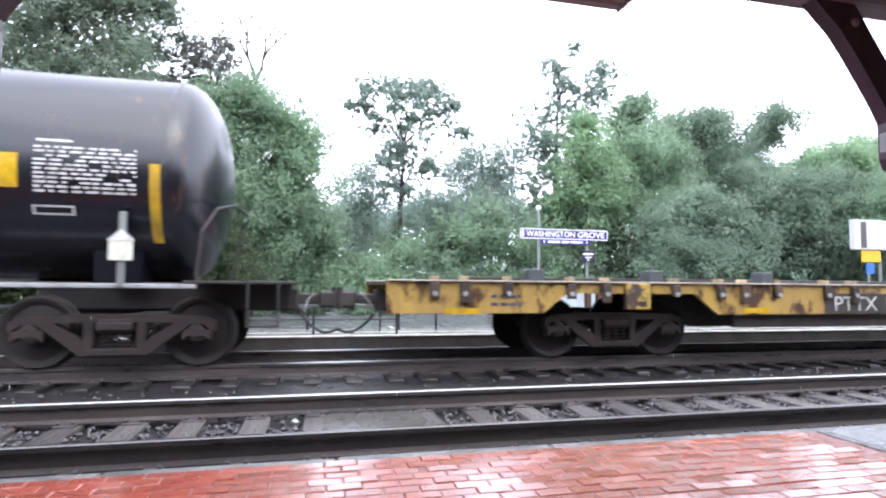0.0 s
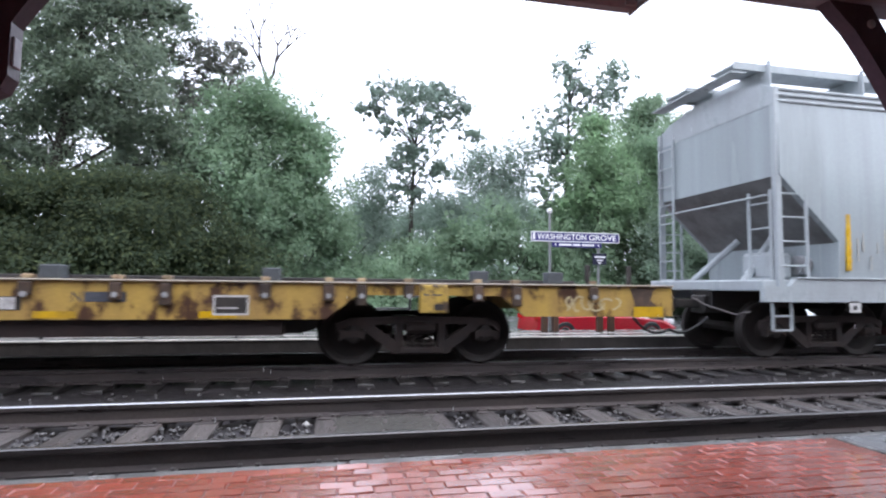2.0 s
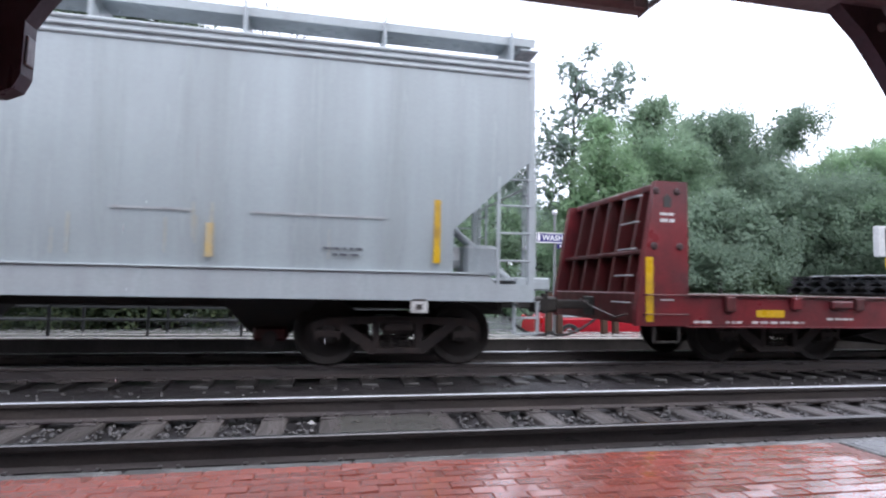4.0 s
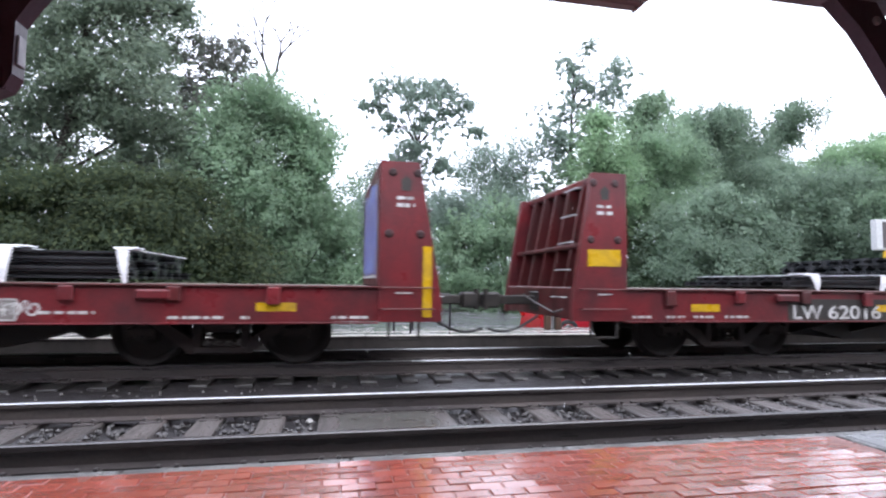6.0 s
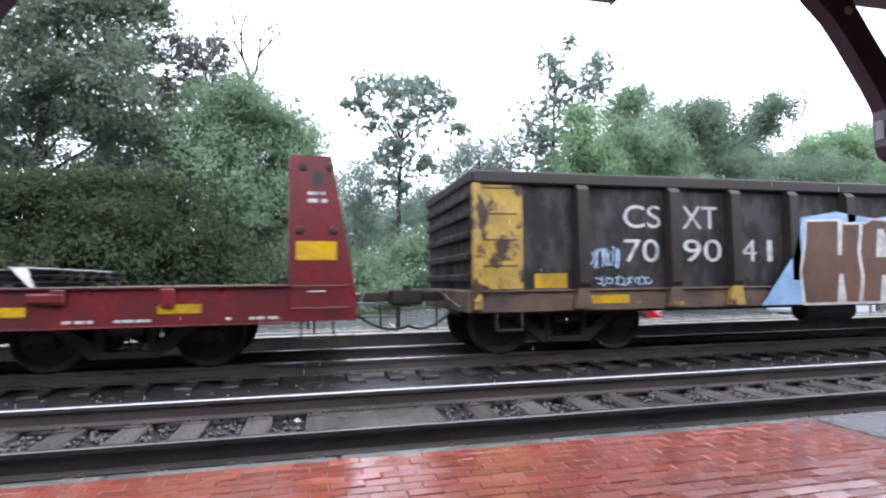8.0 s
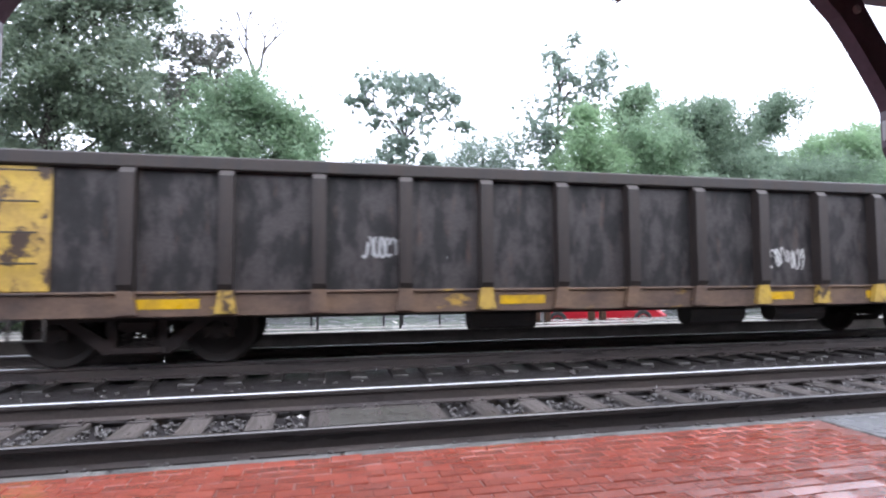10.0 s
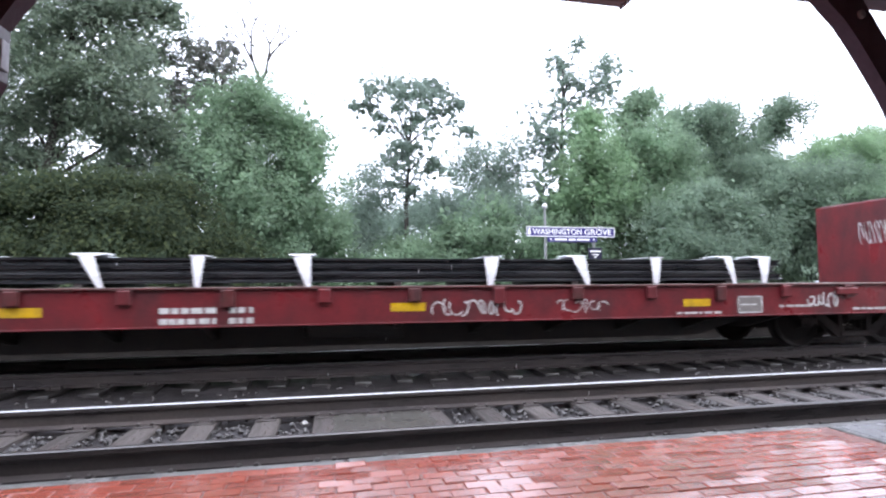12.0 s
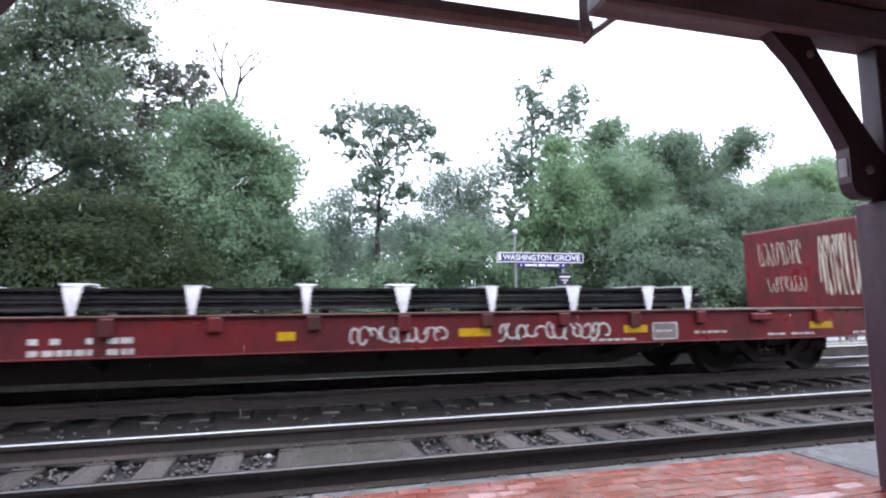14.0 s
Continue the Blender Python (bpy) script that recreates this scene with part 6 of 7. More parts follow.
fc, cc = build_bulkhead_flat(134.98, 156.44, ("LW62051", 138.72, 1.55), ((-8.5, -8.05), (-4.65, -4.2), (-0.14, 0.33), (4.24, 4.7), (8.34, 8.83)), 33, ((136.25, 137.6, 0.68, 0.98, 6, 0.02), (146.15, 147.4, 0.66, 0.92, 5, 0.018), (147.9, 148.7, 0.68, 0.9, 3, 0.012), (152.2, 152.75, 0.7, 0.95, 3, 0.025)))
fd, cd = build_bulkhead_flat(158.34, 179.8, ("L W6207 0", 161.79, 1.9), ((-8.63, -8.15), (-5.07, -4.65), (-0.26, -0.04), (2.12, 2.58), (4.69, 5.09), (8.2, 8.68)), 34, ((169.7, 171.0, 0.66, 0.95, 5, 0.022), (171.75, 173.5, 0.66, 0.95, 6, 0.024)))

# load and paint on the bulkheads that carry it
build_load("dark steel bars in strapped layers on a red flat car", 57.5, 69.75, 1.49, [(58.2 + 1.26 * k, 1.49) for k in range(10)], 51)
build_load("dark steel bars in a tall strapped pile with low ends", 81.45, 91.3, 1.68, [(82.36 + 1.238 * k, 1.68, -0.13 + 0.055 * k) for k in range(8)] + [(79.6, 1.31), (80.98, 1.33, -0.1), (92.05, 1.31, 0.3), (92.85, 1.31)], 52, ((79.2, 82.0, 1.32), (91.0, 93.3, 1.31)))
build_load("dark steel bars in strapped layers on a red flat car", 138.8, 151.95, 1.47, [(139.39 + 1.26 * k, 1.47) for k in range(5)] + [(147.0, 1.47), (148.32, 1.47), (149.57, 1.47), (150.82, 1.47), (151.48, 1.47)], 53)
build_load("dark steel bars in strapped layers on a red flat car", 162.6, 175.45, 1.43, [(163.46, 1.43), (164.11, 1.43), (165.39, 1.43), (166.5, 1.43, 0.0), (167.8, 1.43, 0.0), (169.16, 1.43, 0.0), (170.43, 1.43, 0.0), (171.71, 1.43, 0.0), (172.99, 1.43, 0.0), (174.27, 1.43, 0.0), (174.98, 1.43, 0.0)], 54, ((161.6, 163.0, 1.28),))


def paint_bulkheads():
    """Sprayed paint on the inner faces of three bulkheads."""
    rng = np.random.default_rng(61)
    pale = plain("cream_spray_paint", (0.62, 0.58, 0.46), 0.5)
    violet = surface("violet_spray_paint", (0.06, 0.04, 0.20), (0.16, 0.24, 0.55), 0.5, 0, 1.5, 20, bump=0)

    def face(parent, x, shapes, ma, label):
        so = Solid()
        for y0, y1, z0, z1 in shapes:
            so.box(x - 0.004, x - 0.001, y0, y1, z0, z1)
        part("graffiti", so, ma, parent, label)

    xr = (73.5 - 52.24) / 2 - 0.861
    base = [(-1.3 + 0.42 * k, -0.93 + 0.42 * k, 1.25 + 0.03 * (k % 2), 2.5 + 0.05 * (k % 3)) for k in range(6)]
    face(fa, xr, base, violet, "violet and pale blue sprayed blocks")
    so = Solid()
    for k in range(6):
        y0 = -1.33 + 0.42 * k
        so.box(xr - 0.008, xr - 0.0045, y0, y0 + 0.03, 1.2, 2.55)
        so.box(xr - 0.008, xr - 0.0045, y0, y0 + 0.42, 1.2, 1.235)
    part("graffiti", so, MAT_WHITE, fa, "white sprayed outlines")

    def loops(parent, x, y0, y1, z0, z1, n, w, ma):
        so = Solid()
        for k in range(n):
            cy, cz = y0 + (y1 - y0) * (k + 0.5) / n, (z0 + z1) / 2
            a0, turn = rng.uniform(0, 6), rng.uniform(3, 6)
            ey, ez = (y1 - y0) / n * 0.6, (z1 - z0) * 0.45
            pts = [(cy + ey * math.cos(a0 + turn * i / 12), cz + ez * math.sin(a0 + turn * i / 9)) for i in range(13)]
            for (ay, az), (by, bz) in zip(pts[:-1], pts[1:]):
                d = math.hypot(by - ay, bz - az) or 1
                ny, nz = -(bz - az) / d * w, (by - ay) / d * w
                so.add([(x - 0.003, ay - ny, az - nz), (x - 0.003, by - ny, bz - nz), (x - 0.003, by + ny, bz + nz), (x - 0.003, ay + ny, az + nz)], [(0, 1, 2, 3)])
        part("graffiti", so, ma, parent, "pale sprayed tag")

    # tags on the inner faces of the leading bulkheads
    loops(fc, -(156.44 - 134.98) / 2 + 0.867, -1.25, 0.5, 1.35, 2.6, 12, 0.009, pale)
    loops(fd, -(179.8 - 158.34) / 2 + 0.867, -1.2, 0.6, 1.95, 2.4, 9, 0.014, pale)
    loops(fd, -(179.8 - 158.34) / 2 + 0.867, -1.2, 0.4, 1.35, 1.7, 8, 0.012, pale)

    xc = (156.44 - 134.98) / 2 - 0.861
    loops(fc, xc, -0.9, 0.5, 1.85, 2.35, 13, 0.009, MAT_WHITE)
    xd = (179.8 - 158.34) / 2 - 0.861
    loops(fd, xd, -1.35, -0.35, 1.25, 2.55, 11, 0.011, pale)
    loops(fd, xd, 0.0, 1.1, 1.95, 2.5, 9, 0.006, pale)
    loops(fd, xd, 0.0, 0.9, 1.4, 1.75, 8, 0.006, pale)


paint_bulkheads()


# ---- trees: a tapered trunk, limbs to each mass of leaves, and leaves in small clumps ----
TREE_SEED = [100]


def leaf_cloud(rng, centres, spread, per, size, out=None):
    """Leaves round clump centres: bent rhombs of random lean."""
    n = len(centres) * per
    c = np.repeat(centres, per, axis=0) + rng.normal(0, 1, (n, 3)) * spread
    face = rng.normal(0, 0.45, (n, 3)) + (0.0, -0.45, 0.7)
    if out is not None:
        face = face + np.repeat(out, per, axis=0) * 0.28
    d = np.cross(face, rng.normal(0, 1, (n, 3)))
    d /= np.linalg.norm(d, axis=1, keepdims=True) + 1e-9
    up = np.cross(face, d)
    up /= np.linalg.norm(up, axis=1, keepdims=True) + 1e-9
    s = size * rng.uniform(0.6, 1.3, (n, 1))
    nrm = np.cross(d, up)
    v = np.stack([c - d * s, c + up * s * 0.55 + nrm * s * 0.15, c + d * s, c - up * s * 0.55 + nrm * s * 0.15], 1).reshape(-1, 3)
    f = np.arange(4 * n).reshape(-1, 4)
    return v, f


def build_tree(name, label, x, y, leaf, density, lobes, flat=0.55):
    TREE_SEED[0] += 1
    rng = np.random.default_rng(TREE_SEED[0])
    z0 = ground_height(y)
    t = thing(name, label, "shrub" if name == "shrub" else "tree", pose(x, y, z0))
    far = y / 30.0
    centres, outs, wood = [], [], Solid()
    top = max(l[1] for l in lobes)
    low = min(l[1] - l[3] for l in lobes)
    thick = (0.05 + 0.016 * (top - z0)) * (0.55 if density < 0.7 else 0.8)
    fork = max(0.8, min(low - z0 + 0.5, (top - z0) * 0.45))
    bend = rng.normal(0, 0.15, 2)
    trunk = [(0, 0, -0.3), (bend[0] * 0.5, bend[1], fork * 0.5), (bend[0], bend[1], fork)]
    mean_x = float(np.mean([l[0] for l in lobes])) - x
    crown_top = (mean_x * 0.7, 0, (top - z0) * 0.92)
    trunk += [((bend[0] + crown_top[0]) / 2, 0.0, (fork + crown_top[2]) / 2), crown_top]
    wood.tube(trunk, [thick * 1.25, thick, thick * 0.85, thick * 0.5, thick * 0.12], 9)
    for lx_, lz, rx, rz in lobes:
        ry = max(rx, rz) * 0.8
        vol = rx * rz * ry
        count = int((16 + 30 * vol ** 0.66 / far ** 1.4) * (0.15 + 0.95 * density ** 1.3))
        # boughs: flat sprays of leaves with gaps between, in the mass of this limb
        boughs = max(8, int(count / (1.7 if density < 0.7 else 5)))
        p = rng.normal(0, 1, (boughs, 3))
        p /= np.linalg.norm(p, axis=1, keepdims=True)
        r = rng.uniform(0.2, 1.0, (boughs, 1)) ** 0.55 * rng.uniform(0.85, 1.45 if density < 0.7 else 1.25, (boughs, 1))
        b = p * r * (rx, ry, rz) + (lx_ - x, rng.normal(0, 0.6), lz - z0)
        wide = rng.uniform(0.55, 1.3, (boughs, 1)) * (0.34 if density < 0.7 else 0.64) * far ** 0.5
        each = max(3, int(count * (3.6 if density < 0.7 else 1.15)) // boughs)
        g = rng.normal(0, 1, (boughs, each, 3)) * (1.0, 1.0, flat) * wide[:, :, None] * (1.0 + 0.9 * (0.55 - flat))
        g[:, :, 2] -= 0.35 * (g[:, :, 0] ** 2 + g[:, :, 1] ** 2)
        q = (b[:, None, :] + g).reshape(-1, 3)
        o = np.repeat(p, each, axis=0)
        keep = q[:, 2] > 0.1
        q, o = q[keep], o[keep]
        centres.append(q)
        outs.append(o)
        hub = Vector((lx_ - x, 0, lz - z0 - rz * 0.2))
        start_z = max(fork * 0.8, min(hub.z - 0.6 * abs(hub.x - mean_x * 0.5) - 0.5, crown_top[2] * 0.8))
        u = min(1.0, max(0.0, (start_z - fork) / max(0.1, crown_top[2] - fork)))
        start = Vector((bend[0] + (crown_top[0] - bend[0]) * u, 0, start_z))
        mid = (start + hub) / 2 + Vector((rng.normal(0, 0.2), rng.normal(0, 0.3), 0.15 * (hub - start).length))
        wood.tube([start, mid, hub], [thick * 0.36, thick * 0.22, thick * 0.08], 6)
        for k in range(0, len(b), 1 if density < 0.7 else 3):
            e = Vector(b[k])
            m = (hub + e) / 2 + Vector((rng.normal(0, 0.15), rng.normal(0, 0.15), rng.normal(0, 0.12)))
            wood.tube([hub, m, e], [thick * 0.09, thick * 0.05, 0.006], 4, False)
    core_share = 0.75 if name == "tall_tree" else 1.0
    if density > 0.75:
        core = np.concatenate([np.array([(l[0] - x, 0.4, l[1] - z0)]) + rng.normal(0, 0.33, (int((26 + 9 * l[2] * l[3]) * core_share), 3)) * (l[2], max(l[2], l[3]) * 0.6, l[3]) for l in lobes])
        core = core[core[:, 2] > 0.1]
        cv, cf = leaf_cloud(rng, core, 0.3, 16, 0.2 * far ** 0.5)
        part("inner_leaves", raw_mesh("inner_leaves", cv, cf, leaf), leaf, t, "denser leaves inside the crown")
    part("trunk", wood, MAT_BARK, t, "dark wet trunk and limbs")
    v, f = leaf_cloud(rng, np.concatenate(centres), 0.07 if density < 0.7 else (0.17 + 0.10 * density) * far ** 0.5, 13 if density < 0.7 else int(54 * (0.5 + 0.5 * density)), (0.115 if density < 0.7 else 0.092) * far ** 0.5, np.concatenate(outs))
    part("crown", raw_mesh("crown", v, f, leaf), leaf, t, "uneven crown of small wet leaves")


build_tree("tall_tree", "tall dense dark green tree with gaps between its limbs", -10.7, 25, LEAF_FIR, 0.79, [
    (-11.7, 11.4, 2.2, 2.6), (-9.4, 12.6, 2.0, 1.9), (-8.0, 13.3, 1.4, 1.2), (-6.6, 12.9, 0.8, 0.6), (-8.0, 11.0, 1.2, 1.0), (-7.4, 9.3, 1.5, 1.2), (-7.2, 7.7, 1.5, 0.9),
    (-11.9, 8.2, 1.8, 1.0), (-15.1, 9.9, 2.3, 4.6), (-10.0, 15.4, 3.9, 2.0), (-11.3, 6.4, 1.4, 0.5), (-6.2, 6.6, 1.2, 1.0), (-9.6, 9.9, 1.5, 0.8), (-5.7, 5.5, 1.1, 1.0), (-8.2, 6.2, 1.4, 0.5), (-10.6, 9.2, 1.2, 0.6), (-9.1, 8.6, 1.2, 0.6), (-10.2, 7.9, 1.0, 0.35), (-13.0, 6.2, 1.4, 1.0), (-8.7, 7.3, 0.8, 0.4)], 0.32)
build_tree("tree", "very dark green tree with drooping boughs", -7.7, 22, LEAF_DEEP, 1.1, [
    (-10.2, 4.4, 1.6, 0.5), (-8.6, 4.6, 1.7, 0.5), (-7.0, 4.5, 1.6, 0.6), (-5.6, 4.3, 1.2, 0.7), (-9.0, 2.9, 2.8, 1.1), (-6.1, 3.0, 2.1, 1.3), (-12.0, 3.0, 1.5, 1.9), (-10.3, 1.5, 2.5, 1.2), (-7.3, 1.3, 2.8, 1.4), (-4.5, 1.8, 2.4, 1.5)], 0.25)
build_tree("tree", "thin half-bare tree with sparse brown-green leaves", -4.3, 27, LEAF_RUST, 0.6, [
    (-6.4, 11.6, 0.9, 0.7), (-5.2, 11.4, 0.8, 0.8), (-4.5, 11.5, 0.5, 0.9), (-5.4, 10.4, 1.2, 0.7), (-6.3, 9.8, 1.1, 0.7), (-4.4, 12.5, 0.3, 0.5), (-4.2, 10.4, 0.7, 0.6), (-5.5, 9.0, 1.2, 0.9)])
build_tree("tree", "broad mid-green tree with a rounded crown", -2.8, 26, LEAF_MID, 1.0, [
    (-3.0, 9.1, 1.6, 1.0), (-4.3, 7.8, 1.8, 1.6), (-1.9, 8.2, 1.6, 1.5), (-0.7, 7.5, 1.1, 1.5), (-3.5, 6.0, 2.5, 1.8), (-1.1, 5.9, 1.3, 1.4), (-3.0, 4.0, 2.7, 1.8), (-0.8, 4.6, 1.0, 0.9), (-4.2, 2.7, 2.7, 1.5)])
build_tree("tree", "tall oak with an open crown and visible limbs", 4.8, 31, LEAF_GREY_HAZE, 0.62, [
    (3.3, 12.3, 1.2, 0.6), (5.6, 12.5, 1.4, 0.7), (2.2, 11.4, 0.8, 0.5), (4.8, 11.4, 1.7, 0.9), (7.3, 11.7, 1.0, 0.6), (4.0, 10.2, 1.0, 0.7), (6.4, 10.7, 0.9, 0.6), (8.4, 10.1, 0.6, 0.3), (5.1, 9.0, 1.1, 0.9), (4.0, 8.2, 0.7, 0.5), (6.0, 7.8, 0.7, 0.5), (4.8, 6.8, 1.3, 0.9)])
build_tree("tree", "small grey-green tree among the woods", 2.8, 32, LEAF_GREY_HAZE, 0.75, [
    (2.8, 7.4, 1.1, 0.9), (2.2, 6.2, 1.2, 1.0), (3.5, 5.9, 1.3, 1.0), (2.2, 4.5, 2.0, 1.3), (1.8, 3.2, 1.6, 1.3)])
build_tree("tree", "open grey-green tree with thin branches", 10.7, 33, LEAF_GREY_HAZE, 0.75, [
    (10.2, 9.0, 1.4, 1.1), (11.7, 10.1, 1.1, 0.6), (9.1, 8.1, 1.5, 1.0), (11.1, 8.2, 1.2, 1.1), (7.8, 6.2, 1.8, 1.0), (9.6, 6.7, 2.2, 1.3), (12.6, 8.6, 0.6, 1.1), (7.1, 5.1, 2.2, 1.4)])
build_tree("tall_tree", "tall sparse tree with thin upper branches", 13.8, 31, LEAF_GREY_HAZE, 0.5, [
    (15.5, 16.0, 0.5, 0.5), (14.6, 14.9, 0.9, 0.6), (15.0, 13.7, 1.1, 0.7), (17.5, 14.6, 0.9, 0.7), (17.3, 13.3, 1.3, 0.9), (13.9, 11.8, 1.4, 0.9), (13.1, 10.3, 1.0, 0.8), (16.0, 12.1, 1.5, 0.9), (13.5, 8.2, 1.1, 1.4), (14.4, 9.6, 1.1, 1.1), (13.1, 6.7, 0.7, 1.4)])
build_tree("tree", "bright green conical young tree behind the station sign", 14.8, 28, LEAF_LIGHT, 0.95, [
    (14.8, 10.2, 0.6, 0.7), (14.6, 9.1, 1.3, 0.9), (14.9, 7.7, 2.1, 1.1), (14.3, 6.1, 2.4, 1.2)], 0.4)
build_tree("tree", "broad mid-green tree behind the station sign", 17.2, 30, LEAF_MID, 0.95, [
    (18.8, 11.3, 1.5, 1.0), (19.6, 12.4, 1.0, 0.6), (18.6, 9.4, 2.4, 1.4), (20.7, 8.8, 2.4, 1.7), (17.2, 5.7, 4.0, 1.9), (14.3, 4.5, 2.2, 1.7), (19.6, 6.6, 2.8, 1.5)])
build_tree("tree", "dark green tree with several rounded tops", 27.5, 33, LEAF_DARK, 0.9, [
    (24.4, 12.2, 1.5, 1.0), (27.6, 13.0, 1.5, 0.8), (26.8, 11.4, 2.3, 1.4), (32.8, 13.7, 1.4, 0.8), (31.8, 12.3, 1.7, 1.0), (24.6, 10.1, 2.7, 2.0), (29.1, 9.9, 2.8, 1.8), (26.3, 8.2, 4.1, 2.0), (30.4, 8.4, 2.4, 1.6)])
build_tree("tree", "light green young tree with layered boughs", 19.2, 24, LEAF_DARK, 0.95, [
    (19.4, 5.3, 1.6, 0.8), (18.1, 4.4, 1.8, 0.9), (20.7, 4.3, 1.9, 0.9), (19.1, 3.4, 3.0, 1.1), (17.1, 2.8, 1.9, 1.1)], 0.3)
build_tree("tree", "dark green tree with a full crown", 28.9, 28, LEAF_DARK, 0.95, [
    (27.8, 6.7, 2.5, 1.7), (30.8, 7.2, 2.4, 1.6), (29.0, 5.0, 4.7, 2.1), (33.3, 5.1, 3.6, 2.5), (31.0, 3.3, 6.2, 2.1), (26.9, 2.9, 2.9, 1.7)])
build_tree("tree", "light green wooded hillside tree", 47.9, 40, LEAF_LIGHT, 1.0, [
    (47.8, 13.3, 3.5, 1.7), (44.1, 12.3, 2.8, 1.5), (39.8, 10.7, 2.3, 1.1), (52.3, 13.6, 4.0, 2.2), (49.0, 10.5, 7.2, 2.6), (57.6, 12.5, 6.3, 3.8), (41.0, 9.6, 2.8, 1.3)])
build_tree("tree", "mid-green tree over the car park", 31.2, 23, LEAF_MID, 0.9, [
    (31.4, 5.2, 3.1, 2.8), (34.7, 6.8, 3.7, 3.8)])
build_tree("tree", "distant trees with haze painted into their leaf colour", 6.1, 46, LEAF_HAZE_TINT, 0.95, [
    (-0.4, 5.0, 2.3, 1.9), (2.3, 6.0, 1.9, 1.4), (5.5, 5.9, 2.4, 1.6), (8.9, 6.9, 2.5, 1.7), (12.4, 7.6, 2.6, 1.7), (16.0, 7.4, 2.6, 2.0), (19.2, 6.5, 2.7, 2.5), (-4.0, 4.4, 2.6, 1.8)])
build_tree("tree", "mid-green tree with dense leaves", -17.1, 25, LEAF_DARK, 0.8, [
    (-17.5, 7.5, 2.2, 4.4), (-17.9, 3.1, 2.1, 2.6)])
build_tree("shrub", "dense wet green shrub behind the car park", -1.8, 28, LEAF_MID, 0.9, [
    (-1.8, 2.1, 1.4, 1.1), (-1.8, 0.9, 1.6, 1.2), (0.4, 3.4, 1.1, 1.6), (0.4, 0.9, 1.3, 1.2), (2.6, 1.8, 1.6, 0.9), (2.6, 0.9, 1.8, 1.2)])
build_tree("shrub", "dense wet green shrub behind the car park", -0.3, 30, LEAF_MID, 0.9, [
    (-0.3, 4.1, 0.9, 1.0), (-0.3, 0.9, 1.0, 1.2), (7.4, 3.4, 2.0, 1.7), (7.4, 0.9, 2.3, 1.2), (4.5, 2.8, 1.4, 1.0), (4.5, 0.9, 1.6, 1.2)])
build_tree("shrub", "dense wet green shrub behind the car park", 9.2, 28, LEAF_MID, 0.9, [
    (9.2, 3.8, 1.6, 1.8), (9.2, 0.9, 1.8, 1.2), (11.8, 2.7, 2.0, 1.6), (11.8, 0.9, 2.3, 1.2), (14.5, 3.2, 1.7, 1.6), (14.5, 0.9, 2.0, 1.2)])
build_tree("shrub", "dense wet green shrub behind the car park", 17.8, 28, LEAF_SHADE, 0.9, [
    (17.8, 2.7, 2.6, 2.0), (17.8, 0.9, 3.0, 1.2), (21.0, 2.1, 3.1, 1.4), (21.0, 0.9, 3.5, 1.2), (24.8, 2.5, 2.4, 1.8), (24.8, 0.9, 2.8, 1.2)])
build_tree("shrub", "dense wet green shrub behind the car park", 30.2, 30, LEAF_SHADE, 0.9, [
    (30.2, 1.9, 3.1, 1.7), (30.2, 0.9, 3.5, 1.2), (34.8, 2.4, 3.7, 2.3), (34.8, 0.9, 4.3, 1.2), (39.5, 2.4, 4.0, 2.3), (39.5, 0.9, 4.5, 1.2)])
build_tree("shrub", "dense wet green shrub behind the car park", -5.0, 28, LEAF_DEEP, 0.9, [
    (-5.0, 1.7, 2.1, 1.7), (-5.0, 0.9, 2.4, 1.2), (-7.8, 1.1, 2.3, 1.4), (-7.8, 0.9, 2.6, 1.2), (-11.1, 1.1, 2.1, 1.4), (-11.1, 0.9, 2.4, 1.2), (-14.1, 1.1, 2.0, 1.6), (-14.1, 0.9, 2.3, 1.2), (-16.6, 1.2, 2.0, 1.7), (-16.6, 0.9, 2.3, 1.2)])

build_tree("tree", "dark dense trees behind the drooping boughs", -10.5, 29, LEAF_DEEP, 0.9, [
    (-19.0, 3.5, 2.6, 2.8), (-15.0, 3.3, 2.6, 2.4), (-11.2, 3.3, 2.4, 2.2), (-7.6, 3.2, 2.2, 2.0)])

# bare crown of a dead tree
dead = thing("dead_tree", "bare dead tree top with thin forked branches", "tree", pose(-3.05, 28, ground_height(28)))
twig = Solid()
dr = np.random.default_rng(12)


def fork_branch(p, d, length, r, depth):
    e = p + d * length
    m = (p + e) / 2 + Vector((dr.normal(0, 0.06), dr.normal(0, 0.06), 0)) * length
    twig.tube([p, m, e], [r, r * 0.8, r * 0.55], 5)
    if depth:
        for s in (-1, 1):
            nd = (d + Vector((s * dr.uniform(0.2, 0.55), dr.normal(0, 0.25), dr.uniform(-0.1, 0.25)))).normalized()
            fork_branch(e, nd, length * dr.uniform(0.6, 0.9), r * 0.7, depth - 1)


fork_branch(Vector((0, 0, -0.2)), Vector((0.01, 0, 1)), 11.75, 0.13, 0)
fork_branch(Vector((0.05, 0, 11.35)), Vector((-0.3, 0, 1)).normalized(), 1.15, 0.1, 4)
fork_branch(Vector((0.05, 0, 11.35)), Vector((0.32, 0, 1)).normalized(), 1.25, 0.1, 4)
part("limb", twig, MAT_BARK, dead)

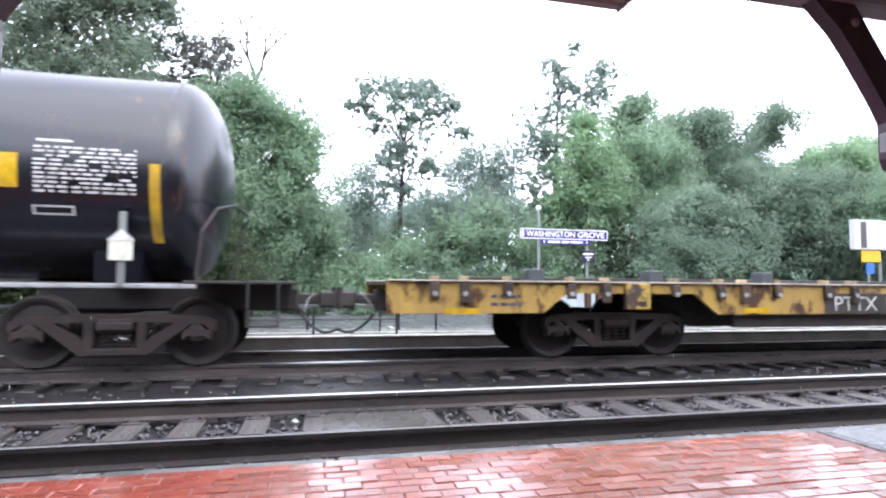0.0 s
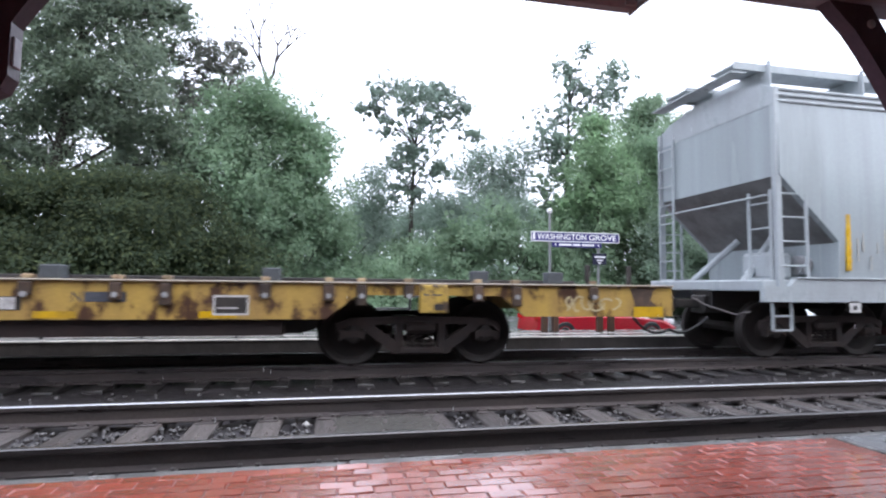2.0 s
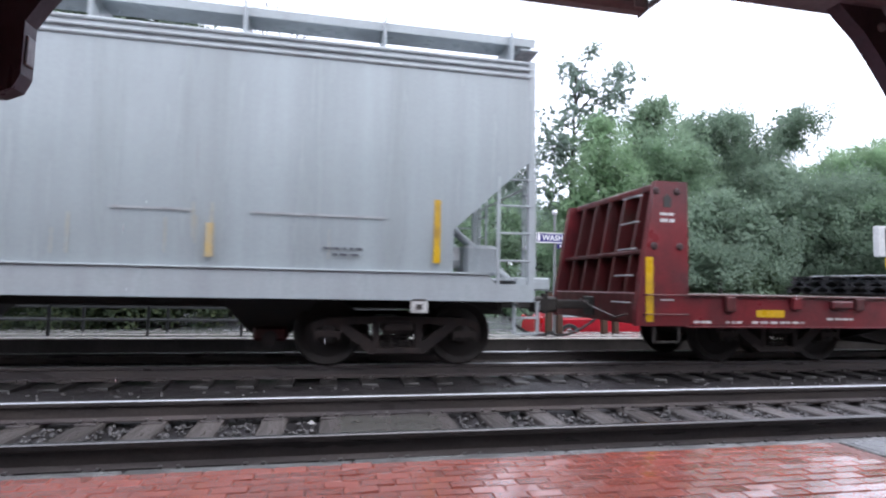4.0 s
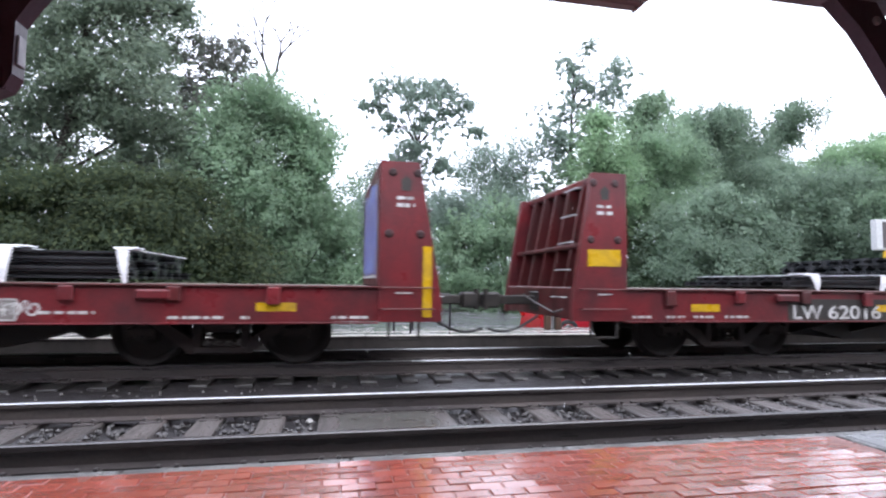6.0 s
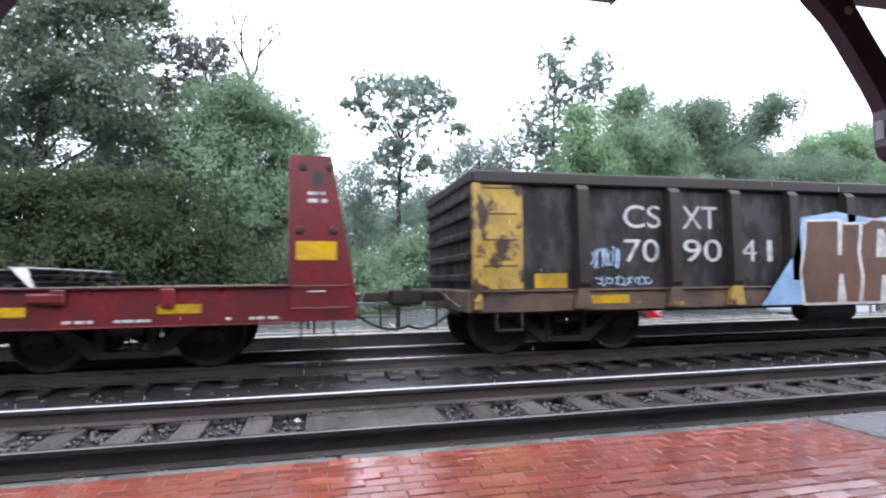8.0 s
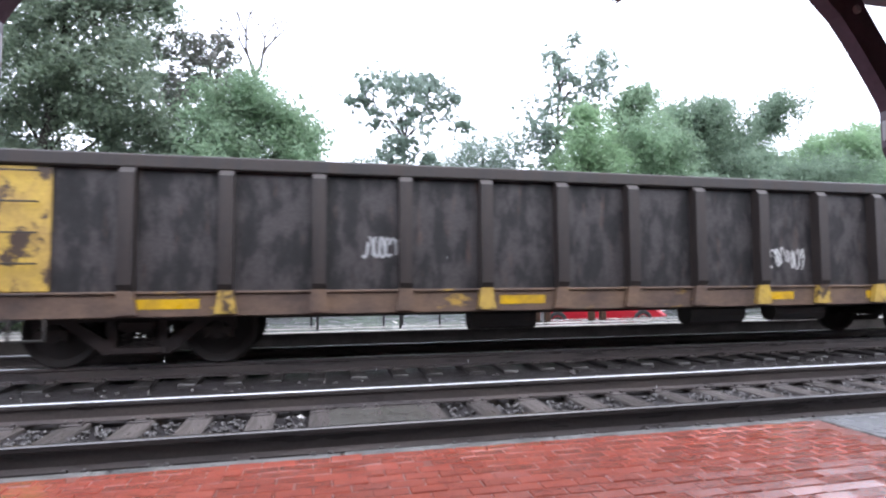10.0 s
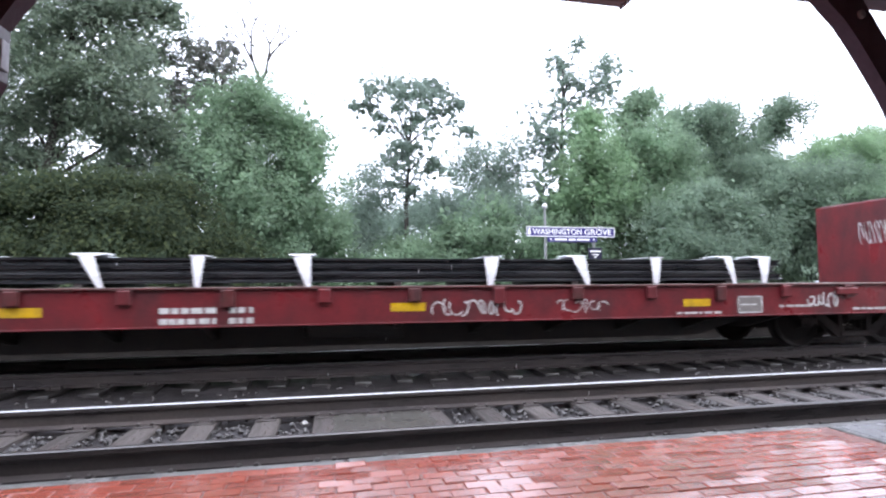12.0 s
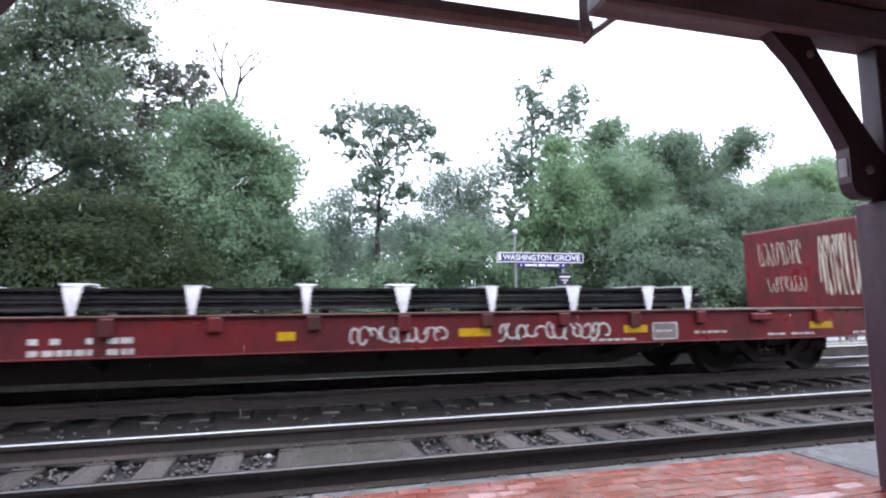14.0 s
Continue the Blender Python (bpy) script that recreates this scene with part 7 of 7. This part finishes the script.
# far woods that close the view behind the trees, their haze painted in
wr_ = np.random.default_rng(14)
spots = []
for k in range(2600):
    fx = wr_.uniform(-130, 190)
    fy = wr_.uniform(62, 74)
    hill = 5.6 + 1.2 * math.sin(fx * 0.13) + 0.8 * math.sin(fx * 0.31 + 1) + max(0.0, (fx - 50) * 0.05)
    spots.append((fx, fy, -1.3 + wr_.uniform(0, 1) ** 0.7 * hill))
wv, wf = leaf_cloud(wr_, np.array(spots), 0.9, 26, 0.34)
woods = new("far_woods", raw_mesh("far_woods", wv, wf, LEAF_HAZE_TINT))
tagged(woods, "far belt of woods with haze in its leaf colour", "woods", kind="stuff")


# woods behind the station, mirrored in the wet sides of the train
spots = []
for k in range(1500):
    fx = wr_.uniform(-75, 95)
    hill = 12.0 + 2.2 * math.sin(fx * 0.21) + 1.5 * math.sin(fx * 0.53 + 2) + 1.2 * math.sin(fx * 1.1)
    spots.append((fx, wr_.uniform(-34, -26), -0.5 + wr_.uniform(0, 1) ** 0.75 * hill))
wv, wf = leaf_cloud(wr_, np.array(spots), 0.9, 20, 0.5)
woods = new("near_woods", raw_mesh("near_woods", wv, wf, LEAF_DARK))
tagged(woods, "belt of dark green woods behind the station", "woods", kind="stuff")


# ---- rain: thin falling streaks ----
rr_ = np.random.default_rng(33)
n_ = 900
c_ = np.stack([rr_.uniform(-5, 13, n_), rr_.uniform(3.2, 9.0, n_), rr_.uniform(-0.5, 62, n_)], -1)
h_ = rr_.uniform(0.012, 0.035, (n_, 1))
w_ = rr_.uniform(0.002, 0.0045, (n_, 1))
ex, ey, ez = np.array([[1.0, 0, 0]]), np.array([[0, 1.0, 0]]), np.array([[0, 0, 1.0]])
rv_ = np.stack([c_ - ex * w_, c_ + ez * h_, c_ + ex * w_, c_ - ez * h_, c_ - ey * w_, c_ + ez * h_, c_ + ey * w_, c_ - ez * h_], 1).reshape(-1, 3)
RAIN = new("rain", raw_mesh("rain", rv_, np.arange(8 * n_).reshape(-1, 4), plain("bright_raindrops", (0.9, 0.92, 0.95), 0.2)))
tagged(RAIN, "sparse bright streaks of falling rain", "rain", kind="stuff")

# ---- brick paving of the near platform, laid last ----
MAT_BRICK = surface("wet_red_brick", (0.47, 0.108, 0.068), (0.33, 0.074, 0.05), 0.16, 0, 1.6, 45, (1, 1, 1), (0.3, 0.7), 0.2, 0.14,
                    rust=(0.33, 0.068, 0.042), rust_at=(0.55, 0.75), rust_scale=5.0, by_object=0.18, spec=0.7, coat=0.8)


def build_bricks():
    rng = np.random.default_rng(17)
    paving = structure("paving", Solid().box(-30, 3.83, -4.9, 3.60, -0.0575, -0.0045), MAT_MORTAR, "sandy joints of the red brick platform")
    meshes = []
    for k in range(6):
        me = Solid().cbox(-0.0975, 0.0975, -0.0475, 0.0475, -0.05, 0.0, 0.006).mesh("brick")
        for v in me.vertices:
            v.co.x += rng.normal(0, 0.0008)
            v.co.y += rng.normal(0, 0.0008)
        me.materials.append(MAT_BRICK)
        meshes.append(me)
    base = np.array([v.co[:] for v in meshes[0].vertices])
    faces = [tuple(p.vertices) for p in meshes[0].polygons]
    rest = Solid()
    rows = int((3.6 + 0.2) / 0.1)
    for j in range(rows):
        y = 3.55 - 0.1 * j
        near = y > 2.72
        shift = 0.1 * (j % 2)
        x = -3.2 if near else -6.0
        x += shift
        while x < 3.70:
            dz, tilt, yaw = rng.normal(0, 0.0016), rng.normal(0.3, 0.95), rng.normal(0, 0.3)
            m = pose(x, y, 0.0005 + dz, tilt, rng.normal(0, 0.7), yaw)
            if near and -2.3 < x < 3.8 and y > 2.78:
                b = new("brick", meshes[int(rng.integers(6))])
                b.parent = paving
                b.matrix_basis = m
            else:
                rest.add([m @ Vector(p) for p in base], faces)
            x += 0.2
    me = bpy.data.meshes.new("brick_field")
    me.from_pydata(rest.v, [], rest.f)
    me.materials.append(MAT_BRICK)
    fld = new("brick_field", me)
    fld.parent = paving
    tagged(fld, "wet red bricks farther along the platform", kind="stuff")


build_bricks()


def motions():
    """The train rolls to the left at about twelve metres a second, its wheels turning."""
    def way(t):
        return 11.91 * t + 0.03514 * t * t / 2 - 0.00138 * t ** 3 / 3

    for ob, place in MOVERS:
        walk(ob, [(t, pose(place - way(t), TRACK, 0)) for t in range(15)])
    walk(RAIN, [(0, pose(0, 0, 0)), (14, pose(0, 0, -56))])
    for ob, dx in WHEELS:
        walk(ob, [(k / 30, pose(dx, 0, 0.457, 0, math.degrees(-way(k / 30) / 0.457), 0)) for k in range(0, 421)])


motions()
